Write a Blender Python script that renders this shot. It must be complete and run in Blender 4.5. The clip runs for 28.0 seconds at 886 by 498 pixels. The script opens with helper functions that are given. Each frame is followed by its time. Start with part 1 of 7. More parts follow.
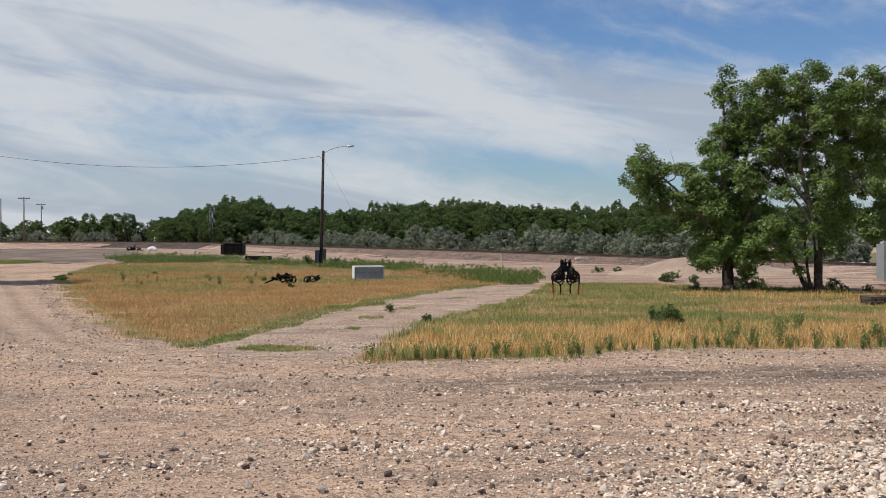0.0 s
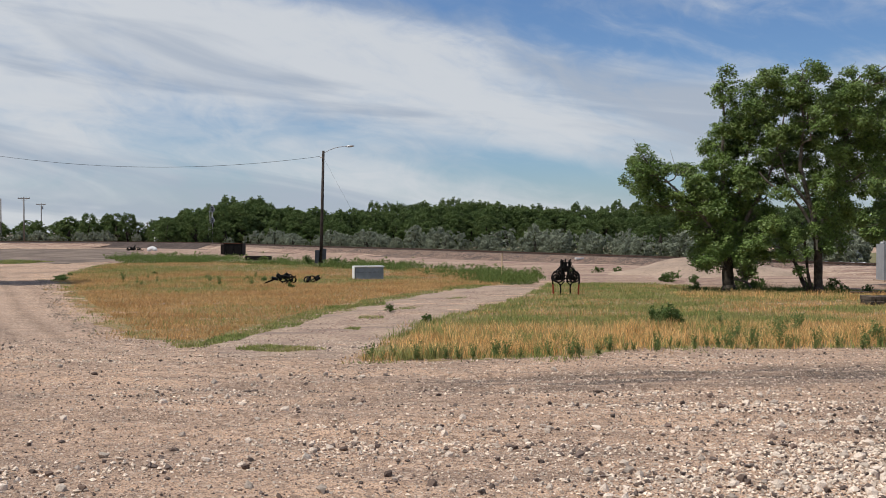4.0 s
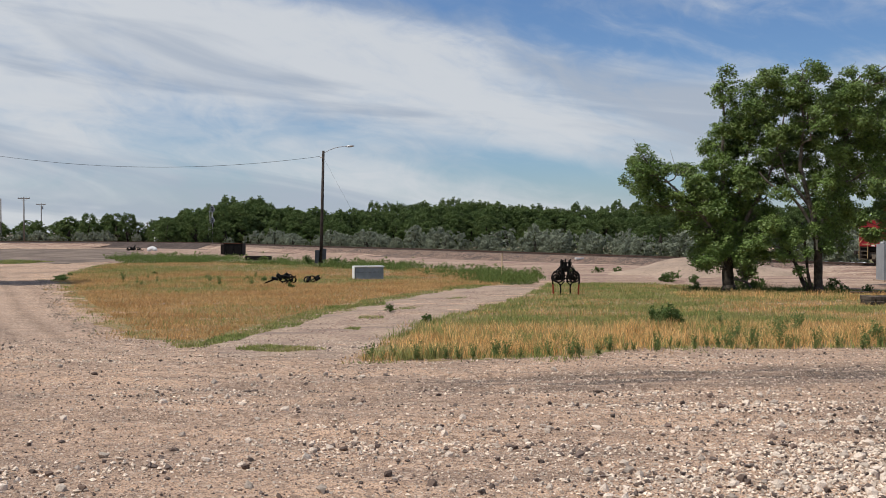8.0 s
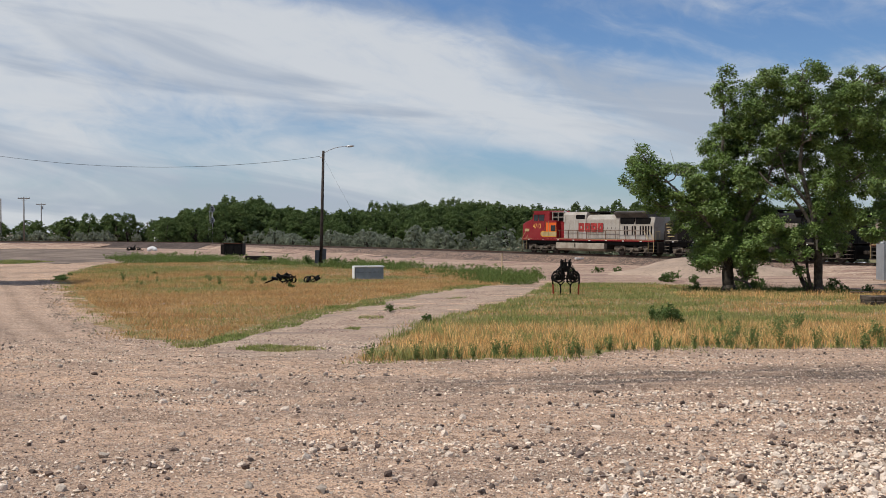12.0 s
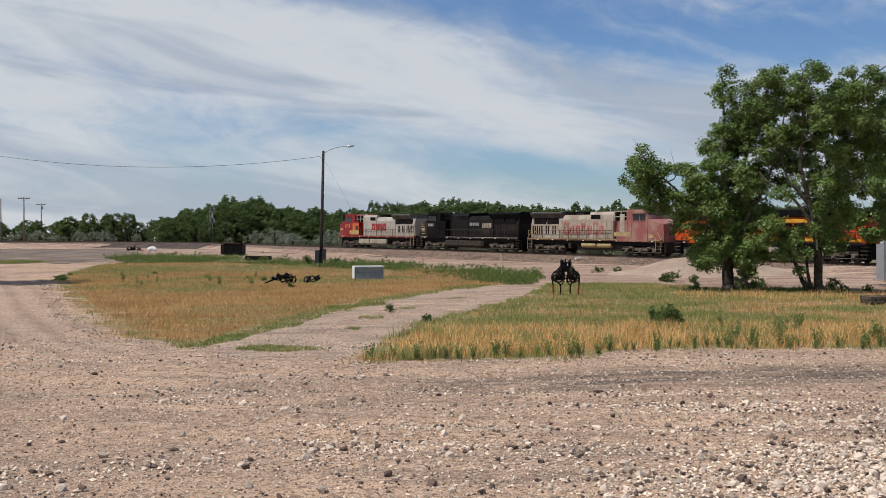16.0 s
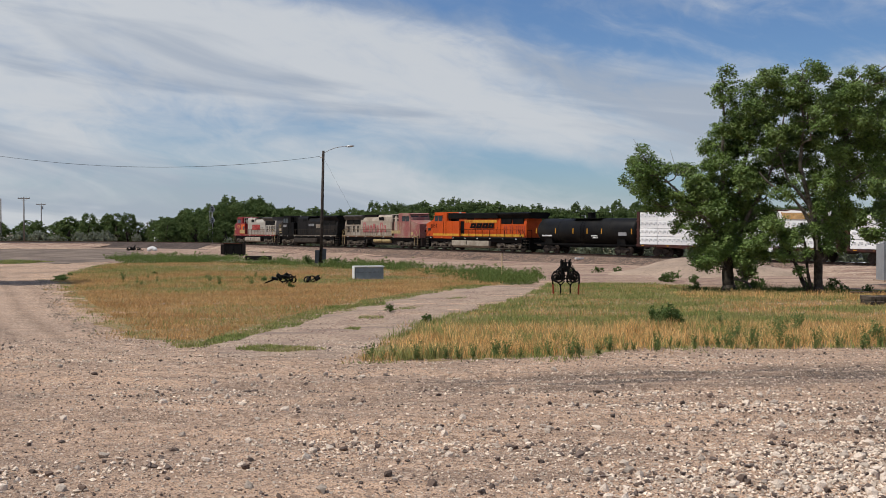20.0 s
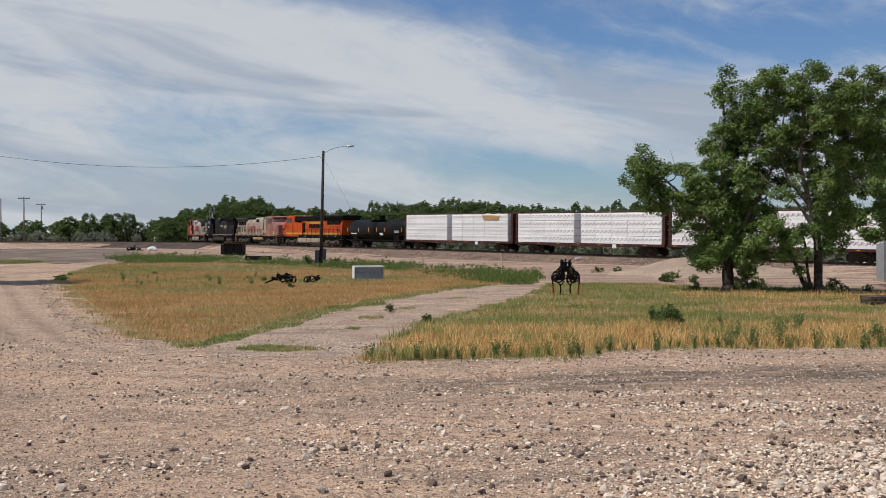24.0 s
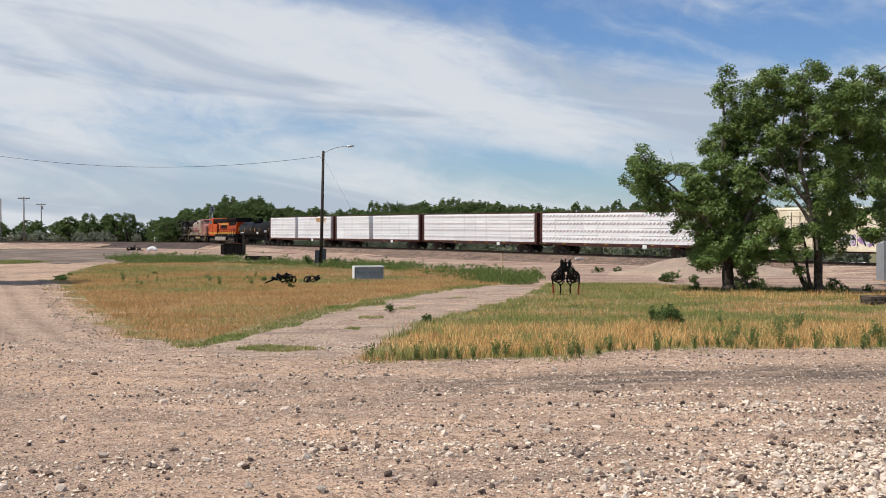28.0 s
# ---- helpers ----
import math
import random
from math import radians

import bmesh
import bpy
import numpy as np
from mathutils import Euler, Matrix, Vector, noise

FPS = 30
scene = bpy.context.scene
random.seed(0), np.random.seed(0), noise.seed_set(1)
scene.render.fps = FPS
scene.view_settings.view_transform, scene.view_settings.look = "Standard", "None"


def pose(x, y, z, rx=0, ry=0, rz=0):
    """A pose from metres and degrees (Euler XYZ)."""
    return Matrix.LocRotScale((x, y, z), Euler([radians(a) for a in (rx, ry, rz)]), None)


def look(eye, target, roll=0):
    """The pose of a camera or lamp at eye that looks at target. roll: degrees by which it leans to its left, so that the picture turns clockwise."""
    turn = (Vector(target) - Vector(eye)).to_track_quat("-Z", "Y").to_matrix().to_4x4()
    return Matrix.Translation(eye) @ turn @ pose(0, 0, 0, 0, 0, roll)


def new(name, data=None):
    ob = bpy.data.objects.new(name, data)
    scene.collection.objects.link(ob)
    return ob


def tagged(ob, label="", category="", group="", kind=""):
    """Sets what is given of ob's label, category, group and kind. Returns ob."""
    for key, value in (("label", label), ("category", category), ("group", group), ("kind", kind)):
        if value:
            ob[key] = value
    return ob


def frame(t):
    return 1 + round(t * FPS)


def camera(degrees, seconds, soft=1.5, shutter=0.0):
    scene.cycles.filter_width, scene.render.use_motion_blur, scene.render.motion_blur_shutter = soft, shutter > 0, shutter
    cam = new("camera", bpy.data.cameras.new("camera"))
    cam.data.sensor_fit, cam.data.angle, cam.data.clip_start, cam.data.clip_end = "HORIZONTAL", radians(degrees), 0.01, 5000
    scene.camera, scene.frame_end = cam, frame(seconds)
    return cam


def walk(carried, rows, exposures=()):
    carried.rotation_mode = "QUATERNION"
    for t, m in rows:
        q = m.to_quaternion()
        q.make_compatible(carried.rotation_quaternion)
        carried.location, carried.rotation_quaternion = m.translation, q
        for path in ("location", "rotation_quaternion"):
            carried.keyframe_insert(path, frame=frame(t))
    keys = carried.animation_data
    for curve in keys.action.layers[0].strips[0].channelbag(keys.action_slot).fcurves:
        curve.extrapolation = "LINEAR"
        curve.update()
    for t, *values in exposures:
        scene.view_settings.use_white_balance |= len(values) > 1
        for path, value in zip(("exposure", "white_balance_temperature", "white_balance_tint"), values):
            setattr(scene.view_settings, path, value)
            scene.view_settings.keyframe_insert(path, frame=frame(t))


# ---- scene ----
cam = camera(41.2, 28.0, soft=0.8)
EYE = 3.3
stand = pose(0, 0, EYE, 90 - 0.824, 0, 0)
walk(cam, [(0.0, stand), (28.0, stand)], exposures=[(0.0, -0.04), (15.5, -0.04), (18.0, -0.09), (21.0, -0.14), (24.0, -0.15), (24.6, -0.06), (25.3, 0.11), (28.0, 0.14)])

# ---- sky and sun ----
SUN_DIR = Vector((-0.52, -0.20, 1.0)).normalized()
world = bpy.data.worlds.new("sky")
scene.world = world
world.use_nodes = True
wn, wl = world.node_tree.nodes, world.node_tree.links
wn.clear()
w_out = wn.new("ShaderNodeOutputWorld")
w_bg = wn.new("ShaderNodeBackground")
w_bg.inputs["Strength"].default_value = 0.085
w_sky = wn.new("ShaderNodeTexSky")
w_sky.sky_type = "NISHITA"
w_sky.sun_disc = False
w_sky.sun_elevation = math.asin(SUN_DIR.z)
w_sky.sun_rotation = math.atan2(SUN_DIR.x, SUN_DIR.y)
w_sky.air_density, w_sky.dust_density, w_sky.ozone_density = 1.0, 0.2, 2.0
# cirrus on a flat layer high above: direction divided by its height
w_co = wn.new("ShaderNodeTexCoord")
w_sep = wn.new("ShaderNodeSeparateXYZ")
wl.new(w_co.outputs["Generated"], w_sep.inputs[0])


def w_math(op, a, b=None, clamp=False):
    n = wn.new("ShaderNodeMath")
    n.operation = op
    n.use_clamp = clamp
    for i, v in enumerate((a, b)):
        if v is None:
            continue
        if isinstance(v, (int, float)):
            n.inputs[i].default_value = v
        else:
            wl.new(v, n.inputs[i])
    return n.outputs[0]


# cirrus streaks that sink slowly towards the east, over a hazy horizon
w_az = w_math("ARCTAN2", w_sep.outputs[0], w_sep.outputs[1])
w_el = w_sep.outputs[2]
w_q = w_math("ADD", w_el, w_math("MULTIPLY", w_az, 0.155))
w_comb = wn.new("ShaderNodeCombineXYZ")
wl.new(w_az, w_comb.inputs[0])
wl.new(w_q, w_comb.inputs[1])


def w_noise(scale, offs, detail, dist, rough=0.55):
    m = wn.new("ShaderNodeMapping")
    m.inputs["Scale"].default_value = (scale[0], scale[1], 1)
    m.inputs["Location"].default_value = (offs[0], offs[1], 0)
    wl.new(w_comb.outputs[0], m.inputs[0])
    n = wn.new("ShaderNodeTexNoise")
    n.inputs["Scale"].default_value = 1.0
    n.inputs["Detail"].default_value = detail
    n.inputs["Roughness"].default_value = rough
    n.inputs["Distortion"].default_value = dist
    wl.new(m.outputs[0], n.inputs["Vector"])
    return n.outputs["Fac"]


c_big = w_noise((2.6, 9.0), (3.1, 0.4), 4, 0.5)
c_mid = w_noise((5.0, 17.0), (1.0, 5.0), 6, 1.2, 0.52)
c_fine = w_noise((15.0, 34.0), (4.0, 2.0), 7, 1.6, 0.62)
c_grey = w_noise((3.4, 21.0), (7.3, 2.6), 5, 0.9, 0.5)
w_qq = w_math("ADD", w_q, w_math("MULTIPLY", w_math("SUBTRACT", c_big, 0.5), 0.06))
w_bands = wn.new("ShaderNodeValToRGB")
w_bands.color_ramp.interpolation = "B_SPLINE"
for k, (at, v) in enumerate(((0.0, 0.74), (0.14, 0.70), (0.21, 0.50), (0.25, 0.32), (0.30, 0.46), (0.35, 0.74), (0.44, 0.96), (0.61, 0.92), (0.68, 0.55), (0.75, 0.14), (0.84, 0.08), (0.94, 0.36))):
    e = w_bands.color_ramp.elements[k] if k < 2 else w_bands.color_ramp.elements.new(at)
    e.position, e.color = at, (v, v, v, 1)
wl.new(w_math("MULTIPLY", w_qq, 4.0), w_bands.inputs[0])
c_sum = w_math("ADD", w_bands.outputs[0], w_math("ADD", w_math("MULTIPLY", w_math("SUBTRACT", c_mid, 0.5), 1.25), w_math("MULTIPLY", w_math("SUBTRACT", c_fine, 0.5), 0.7)))
w_ramp = wn.new("ShaderNodeMapRange")
w_ramp.interpolation_type = "SMOOTHSTEP"
w_ramp.inputs["From Min"].default_value = 0.0
w_ramp.inputs["From Max"].default_value = 1.0
w_ramp.inputs["To Max"].default_value = 0.95
# the long gap under the main layer opens wider to the east
w_gap = w_math("DIVIDE", w_math("SUBTRACT", w_q, 0.0625), 0.022)
w_gap = w_math("MAXIMUM", w_math("SUBTRACT", 1.0, w_math("MULTIPLY", w_gap, w_gap)), 0.0)
c_sum = w_math("SUBTRACT", c_sum, w_math("MULTIPLY", w_gap, w_math("ADD", 0.06, w_math("MULTIPLY", w_az, 1.5))))
wl.new(c_sum, w_ramp.inputs["Value"])
w_haze = wn.new("ShaderNodeMapRange")
w_haze.interpolation_type = "SMOOTHSTEP"
w_haze.inputs["From Min"].default_value = 0.06
w_haze.inputs["From Max"].default_value = -0.02
w_haze.inputs["To Min"].default_value = 0.0
w_haze.inputs["To Max"].default_value = 0.75
wl.new(w_el, w_haze.inputs["Value"])
w_hmix = wn.new("ShaderNodeMixRGB")
wl.new(w_haze.outputs[0], w_hmix.inputs["Fac"])
w_tint = wn.new("ShaderNodeMixRGB")
w_tint.blend_type = "MULTIPLY"
w_tint.inputs["Fac"].default_value = 1.0
w_tint.inputs["Color2"].default_value = (0.66, 0.83, 1.10, 1)
wl.new(w_sky.outputs[0], w_tint.inputs["Color1"])
wl.new(w_tint.outputs[0], w_hmix.inputs["Color1"])
w_hmix.inputs["Color2"].default_value = (5.0, 5.75, 6.6, 1)
w_mix = wn.new("ShaderNodeMixRGB")
wl.new(w_ramp.outputs[0], w_mix.inputs["Fac"])
wl.new(w_hmix.outputs[0], w_mix.inputs["Color1"])
# thick and thin parts of the layer: white where it is bright, blue-grey in its folds
w_fold = wn.new("ShaderNodeMapRange")
w_fold.interpolation_type = "SMOOTHSTEP"
w_fold.inputs["From Min"].default_value = 0.44
w_fold.inputs["From Max"].default_value = 0.66
w_fold.inputs["To Max"].default_value = 0.9
wl.new(c_grey, w_fold.inputs["Value"])
w_cloud = wn.new("ShaderNodeMixRGB")
w_cloud.inputs["Color1"].default_value = (7.5, 7.85, 8.3, 1)
w_cloud.inputs["Color2"].default_value = (4.6, 5.3, 6.4, 1)
wl.new(w_fold.outputs[0], w_cloud.inputs["Fac"])
wl.new(w_cloud.outputs[0], w_mix.inputs["Color2"])
wl.new(w_mix.outputs[0], w_bg.inputs["Color"])
wl.new(w_bg.outputs[0], w_out.inputs["Surface"])

sun_data = bpy.data.lights.new("sun", "SUN")
sun_data.energy = 3.9
sun_data.angle = radians(0.55)
sun_data.color = (1.0, 0.95, 0.87)
sun = new("sun", sun_data)
sun.matrix_world = look(SUN_DIR * 100, (0, 0, 0))


# ---- materials ----
def mat(name, color, rough=0.7, metal=0.0, var=0.15, scale=3.0, bump=0.0, bscale=40.0, second=None, spread=(0.4, 0.62), isl=0.0, obj=0.0, trans=0.0, spec=None):
    """Base colour with broad stains and fine grain; second: colour of the stains."""
    m = bpy.data.materials.new(name)
    m.use_nodes = True
    nt = m.node_tree
    nodes, links = nt.nodes, nt.links
    bsdf = nodes["Principled BSDF"]
    bsdf.inputs["Roughness"].default_value = rough
    bsdf.inputs["Metallic"].default_value = metal
    bsdf.inputs["Specular IOR Level"].default_value = spec if spec is not None else (0.5 if rough < 0.45 else 0.22)
    co = nodes.new("ShaderNodeTexCoord")
    big = nodes.new("ShaderNodeTexNoise")
    big.inputs["Scale"].default_value = scale
    big.inputs["Detail"].default_value = 6
    fine = nodes.new("ShaderNodeTexNoise")
    fine.inputs["Scale"].default_value = scale * 11
    fine.inputs["Detail"].default_value = 4
    for n in (big, fine):
        links.new(co.outputs["Object"], n.inputs["Vector"])
    mr = nodes.new("ShaderNodeMapRange")
    mr.inputs["From Min"].default_value, mr.inputs["From Max"].default_value = spread
    links.new(big.outputs["Fac"], mr.inputs["Value"])
    mix = nodes.new("ShaderNodeMixRGB")
    dark = second or tuple(c * (1 - 2 * var) for c in color)
    mix.inputs["Color1"].default_value = (*color, 1)
    mix.inputs["Color2"].default_value = (*dark, 1)
    links.new(mr.outputs[0], mix.inputs["Fac"])
    hsv = nodes.new("ShaderNodeHueSaturation")
    val = nodes.new("ShaderNodeMapRange")
    val.inputs["From Min"].default_value, val.inputs["From Max"].default_value = 0.3, 0.7
    val.inputs["To Min"].default_value, val.inputs["To Max"].default_value = 1 - var, 1 + var
    links.new(fine.outputs["Fac"], val.inputs["Value"])
    last = val.outputs[0]
    if isl or obj:
        src = nodes.new("ShaderNodeNewGeometry").outputs["Random Per Island"] if isl else nodes.new("ShaderNodeObjectInfo").outputs["Random"]
        r = nodes.new("ShaderNodeMapRange")
        k = isl or obj
        r.inputs["To Min"].default_value, r.inputs["To Max"].default_value = 1 - k, 1 + k
        links.new(src, r.inputs["Value"])
        mu = nodes.new("ShaderNodeMath")
        mu.operation = "MULTIPLY"
        links.new(last, mu.inputs[0])
        links.new(r.outputs[0], mu.inputs[1])
        last = mu.outputs[0]
    links.new(last, hsv.inputs["Value"])
    links.new(mix.outputs[0], hsv.inputs["Color"])
    links.new(hsv.outputs[0], bsdf.inputs["Base Color"])
    if bump:
        bn = nodes.new("ShaderNodeTexNoise")
        bn.inputs["Scale"].default_value = bscale
        bn.inputs["Detail"].default_value = 5
        links.new(co.outputs["Object"], bn.inputs["Vector"])
        b = nodes.new("ShaderNodeBump")
        b.inputs["Strength"].default_value = bump
        b.inputs["Distance"].default_value = 0.03
        links.new(bn.outputs["Fac"], b.inputs["Height"])
        links.new(b.outputs[0], bsdf.inputs["Normal"])
    if trans:
        tr = nodes.new("ShaderNodeBsdfTranslucent")
        links.new(hsv.outputs[0], tr.inputs["Color"])
        ms = nodes.new("ShaderNodeMixShader")
        ms.inputs[0].default_value = trans
        out = nodes["Material Output"]
        links.new(bsdf.outputs[0], ms.inputs[1])
        links.new(tr.outputs[0], ms.inputs[2])
        links.new(ms.outputs[0], out.inputs["Surface"])
    return m


M_TRACKDIRT = mat("trodden_dirt", (0.40, 0.295, 0.21), 0.95, var=0.2, scale=0.5, bump=0.8, bscale=9, second=(0.30, 0.215, 0.16))
M_SAND = mat("pink_sand", (0.35, 0.242, 0.168), 0.95, var=0.3, scale=0.22, bump=0.9, bscale=6, second=(0.25, 0.155, 0.118))
M_SANDPALE = mat("pale_sand", (0.40, 0.30, 0.225), 0.95, var=0.12, scale=0.4, bump=0.5, bscale=5)
M_BALLAST = mat("ballast", (0.16, 0.108, 0.08), 0.95, var=0.7, scale=0.45, bump=1.0, bscale=5, second=(0.10, 0.074, 0.060))
M_BALLASTOLD = mat("old_ballast", (0.060, 0.045, 0.038), 0.95, var=0.5, scale=0.3, bump=1.0, bscale=8, second=(0.10, 0.072, 0.06))
M_STONE = mat("pale_stone", (0.80, 0.655, 0.52), 0.9, var=0.15, scale=9, isl=0.35)
M_STONEDARK = mat("dark_stone", (0.17, 0.13, 0.11), 0.9, var=0.2, scale=9, isl=0.4)
M_STONEOBJ = mat("loose_stone", (0.62, 0.515, 0.42), 0.9, var=0.15, scale=9, obj=0.4)
M_STONEDARK2 = mat("loose_dark_stone", (0.17, 0.12, 0.095), 0.9, var=0.2, scale=9, obj=0.4)
M_STONEGREY = mat("grey_stone", (0.44, 0.35, 0.27), 0.9, var=0.2, scale=9, isl=0.4)
M_STONERED = mat("red_stone", (0.42, 0.28, 0.23), 0.9, var=0.2, scale=9, isl=0.4)
M_CLOD = mat("soil_clod", (0.33, 0.24, 0.185), 0.95, var=0.2, scale=9, isl=0.3)
M_GREYGRAVEL = mat("grey_gravel", (0.115, 0.088, 0.070), 0.95, var=0.3, scale=0.2, bump=0.8, bscale=6, second=(0.25, 0.19, 0.145))
M_SOILGRASS = mat("field_soil", (0.30, 0.195, 0.095), 0.95, var=0.25, scale=0.5, bump=0.6, bscale=12, second=(0.19, 0.175, 0.07))
M_SOILGREEN = mat("green_soil", (0.13, 0.14, 0.06), 0.95, var=0.3, scale=0.6, bump=0.6, bscale=12, second=(0.22, 0.17, 0.09))
M_STRAW = mat("dry_grass", (0.61, 0.385, 0.17), 0.85, var=0.2, scale=0.25, second=(0.52, 0.295, 0.125), isl=0.4, trans=0.35)
M_STRAWTALL = mat("tall_dry_grass", (0.82, 0.56, 0.25), 0.8, var=0.25, scale=0.6, second=(0.62, 0.37, 0.145), isl=0.5, trans=0.35)
M_GREENGRASS = mat("green_grass", (0.235, 0.285, 0.085), 0.8, var=0.2, scale=0.4, second=(0.36, 0.34, 0.13), isl=0.35, trans=0.3)
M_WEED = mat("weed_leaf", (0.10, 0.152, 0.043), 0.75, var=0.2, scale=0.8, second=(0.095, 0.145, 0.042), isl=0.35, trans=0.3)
M_WEEDPALE = mat("pale_weed_leaf", (0.21, 0.27, 0.095), 0.75, var=0.2, scale=0.8, second=(0.17, 0.23, 0.075), isl=0.35, trans=0.3)
M_WEEDBELT = mat("belt_leaf", (0.17, 0.225, 0.065), 0.8, var=0.2, scale=0.5, second=(0.14, 0.19, 0.052), isl=0.3, trans=0.35)
M_LEAF = mat("cottonwood_leaf", (0.110, 0.178, 0.038), 0.5, var=0.2, scale=0.6, second=(0.165, 0.235, 0.060), isl=0.45, trans=0.16, spec=0.35)
M_LEAFFAR = mat("far_leaf", (0.105, 0.158, 0.052), 0.8, var=0.15, scale=0.3, second=(0.138, 0.188, 0.066), isl=0.2, trans=0.32)
M_OLIVE = mat("silver_leaf", (0.25, 0.275, 0.20), 0.8, var=0.2, scale=0.6, second=(0.195, 0.22, 0.155), isl=0.2, trans=0.2)
M_BARKPALE = mat("pale_bark", (0.20, 0.17, 0.14), 0.95, var=0.3, scale=4, bump=0.8, bscale=20)
M_PEELED = mat("bare_wood", (0.62, 0.55, 0.45), 0.8, var=0.15, scale=5)
M_BARK = mat("bark", (0.075, 0.062, 0.05), 0.95, var=0.3, scale=4, bump=1.0, bscale=18)
M_POLE = mat("pole_wood", (0.062, 0.05, 0.043), 0.9, var=0.25, scale=3, bump=0.5, bscale=25)
M_GALV = mat("galvanised", (0.5, 0.51, 0.52), 0.45, metal=0.6, var=0.12, scale=3)
M_GREYBOX = mat("grey_paint", (0.25, 0.275, 0.305), 0.5, var=0.1, scale=2)
M_WHITE = mat("white_paint", (0.8, 0.8, 0.78), 0.5, var=0.06, scale=2)
M_BLACK = mat("black_paint", (0.008, 0.0075, 0.007), 0.6, var=0.25, scale=2, spec=0.12)
M_BOXBLUE = mat("dark_box_paint", (0.05, 0.055, 0.065), 0.5, var=0.12, scale=3)
M_RUST = mat("rusty_steel", (0.16, 0.08, 0.05), 0.85, metal=0.2, var=0.3, scale=3)
M_RAIL = mat("rail_steel", (0.13, 0.085, 0.065), 0.6, metal=0.5, var=0.2, scale=1)
M_TIE = mat("tie_wood", (0.11, 0.085, 0.07), 0.95, var=0.25, scale=2)
M_REDIRON = mat("red_paint", (0.42, 0.07, 0.035), 0.6, var=0.25, scale=3)


def add_grit(mt, specs):
    """Small specks laid into a soil colour: (size per metre, from, to, colour and, for streaks, their stretch) each."""
    nt = mt.node_tree
    bsdf = nt.nodes["Principled BSDF"]
    co = next(n for n in nt.nodes if n.bl_idname == "ShaderNodeTexCoord")
    last = bsdf.inputs["Base Color"].links[0].from_socket
    for sc, lo, hi, colour, *pull in specs:
        gn = nt.nodes.new("ShaderNodeTexNoise")
        gn.inputs["Scale"].default_value = sc
        gn.inputs["Detail"].default_value = 2
        if pull:
            mp = nt.nodes.new("ShaderNodeMapping")
            mp.inputs["Rotation"].default_value[2] = pull[0][1]
            mp.inputs["Scale"].default_value = (1 / pull[0][0], 1, 1)
            nt.links.new(co.outputs["Object"], mp.inputs[0])
            nt.links.new(mp.outputs[0], gn.inputs["Vector"])
        else:
            nt.links.new(co.outputs["Object"], gn.inputs["Vector"])
        gr = nt.nodes.new("ShaderNodeMapRange")
        gr.inputs["From Min"].default_value, gr.inputs["From Max"].default_value = lo, hi
        gr.inputs["To Max"].default_value = 0.8
        nt.links.new(gn.outputs["Fac"], gr.inputs["Value"])
        gm = nt.nodes.new("ShaderNodeMixRGB")
        gm.inputs["Color2"].default_value = (*colour, 1)
        nt.links.new(gr.outputs[0], gm.inputs["Fac"])
        nt.links.new(last, gm.inputs["Color1"])
        last = gm.outputs[0]
    nt.links.new(last, bsdf.inputs["Base Color"])


add_grit(M_BALLAST, ((7, 0.54, 0.63, (0.42, 0.30, 0.225)), (6, 0.46, 0.37, (0.035, 0.026, 0.022)), (2.2, 0.57, 0.66, (0.29, 0.18, 0.14))))
add_grit(M_BALLASTOLD, ((7, 0.57, 0.68, (0.15, 0.11, 0.09)), (6, 0.43, 0.34, (0.02, 0.016, 0.014))))
add_grit(M_SAND, ((10, 0.60, 0.68, (0.52, 0.42, 0.34)), (7, 0.40, 0.32, (0.13, 0.085, 0.07)), (1.6, 0.56, 0.66, (0.47, 0.36, 0.27)), (0.7, 0.52, 0.66, (0.52, 0.40, 0.30), (7.0, 0.95)), (1.1, 0.46, 0.34, (0.20, 0.118, 0.088), (5.0, 0.95)), (4.0, 0.44, 0.33, (0.15, 0.095, 0.075))))
add_grit(M_SANDPALE, ((9, 0.40, 0.33, (0.2, 0.15, 0.12)),))
add_grit(M_TRACKDIRT, ((13, 0.56, 0.65, (0.60, 0.47, 0.37)), (10, 0.45, 0.36, (0.17, 0.112, 0.088)), (1.2, 0.54, 0.66, (0.22, 0.165, 0.13), (4.0, -1.35)), (5, 0.61, 0.69, (0.31, 0.195, 0.155))))


# ---- helpers ----
def bm_box(bm, x0, x1, y0, y1, z0, z1, bevel=0.0):
    m = Matrix.LocRotScale(((x0 + x1) / 2, (y0 + y1) / 2, (z0 + z1) / 2), None, (x1 - x0, y1 - y0, z1 - z0))
    r = bmesh.ops.create_cube(bm, size=1, matrix=m)
    if bevel:
        es = list({e for v in r["verts"] for e in v.link_edges})
        bmesh.ops.bevel(bm, geom=es, offset=bevel, segments=1, affect="EDGES")
    return bm


def box(x0, x1, y0, y1, z0, z1, bevel=0.0):
    return bm_box(bmesh.new(), x0, x1, y0, y1, z0, z1, bevel)


def bm_tube(bm, p, q, r0, r1=None, seg=8):
    p, q = Vector(p), Vector(q)
    d = q - p
    m = Matrix.Translation((p + q) / 2) @ d.to_track_quat("Z", "Y").to_matrix().to_4x4()
    bmesh.ops.create_cone(bm, cap_ends=True, segments=seg, radius1=r0, radius2=r0 if r1 is None else r1, depth=d.length, matrix=m)
    return bm


def tube(p, q, r0, r1=None, seg=8):
    return bm_tube(bmesh.new(), p, q, r0, r1, seg)


def chain(bm, pts, r, seg=6):
    for a, b in zip(pts[:-1], pts[1:]):
        bm_tube(bm, a, b, r, r, seg)
    return bm


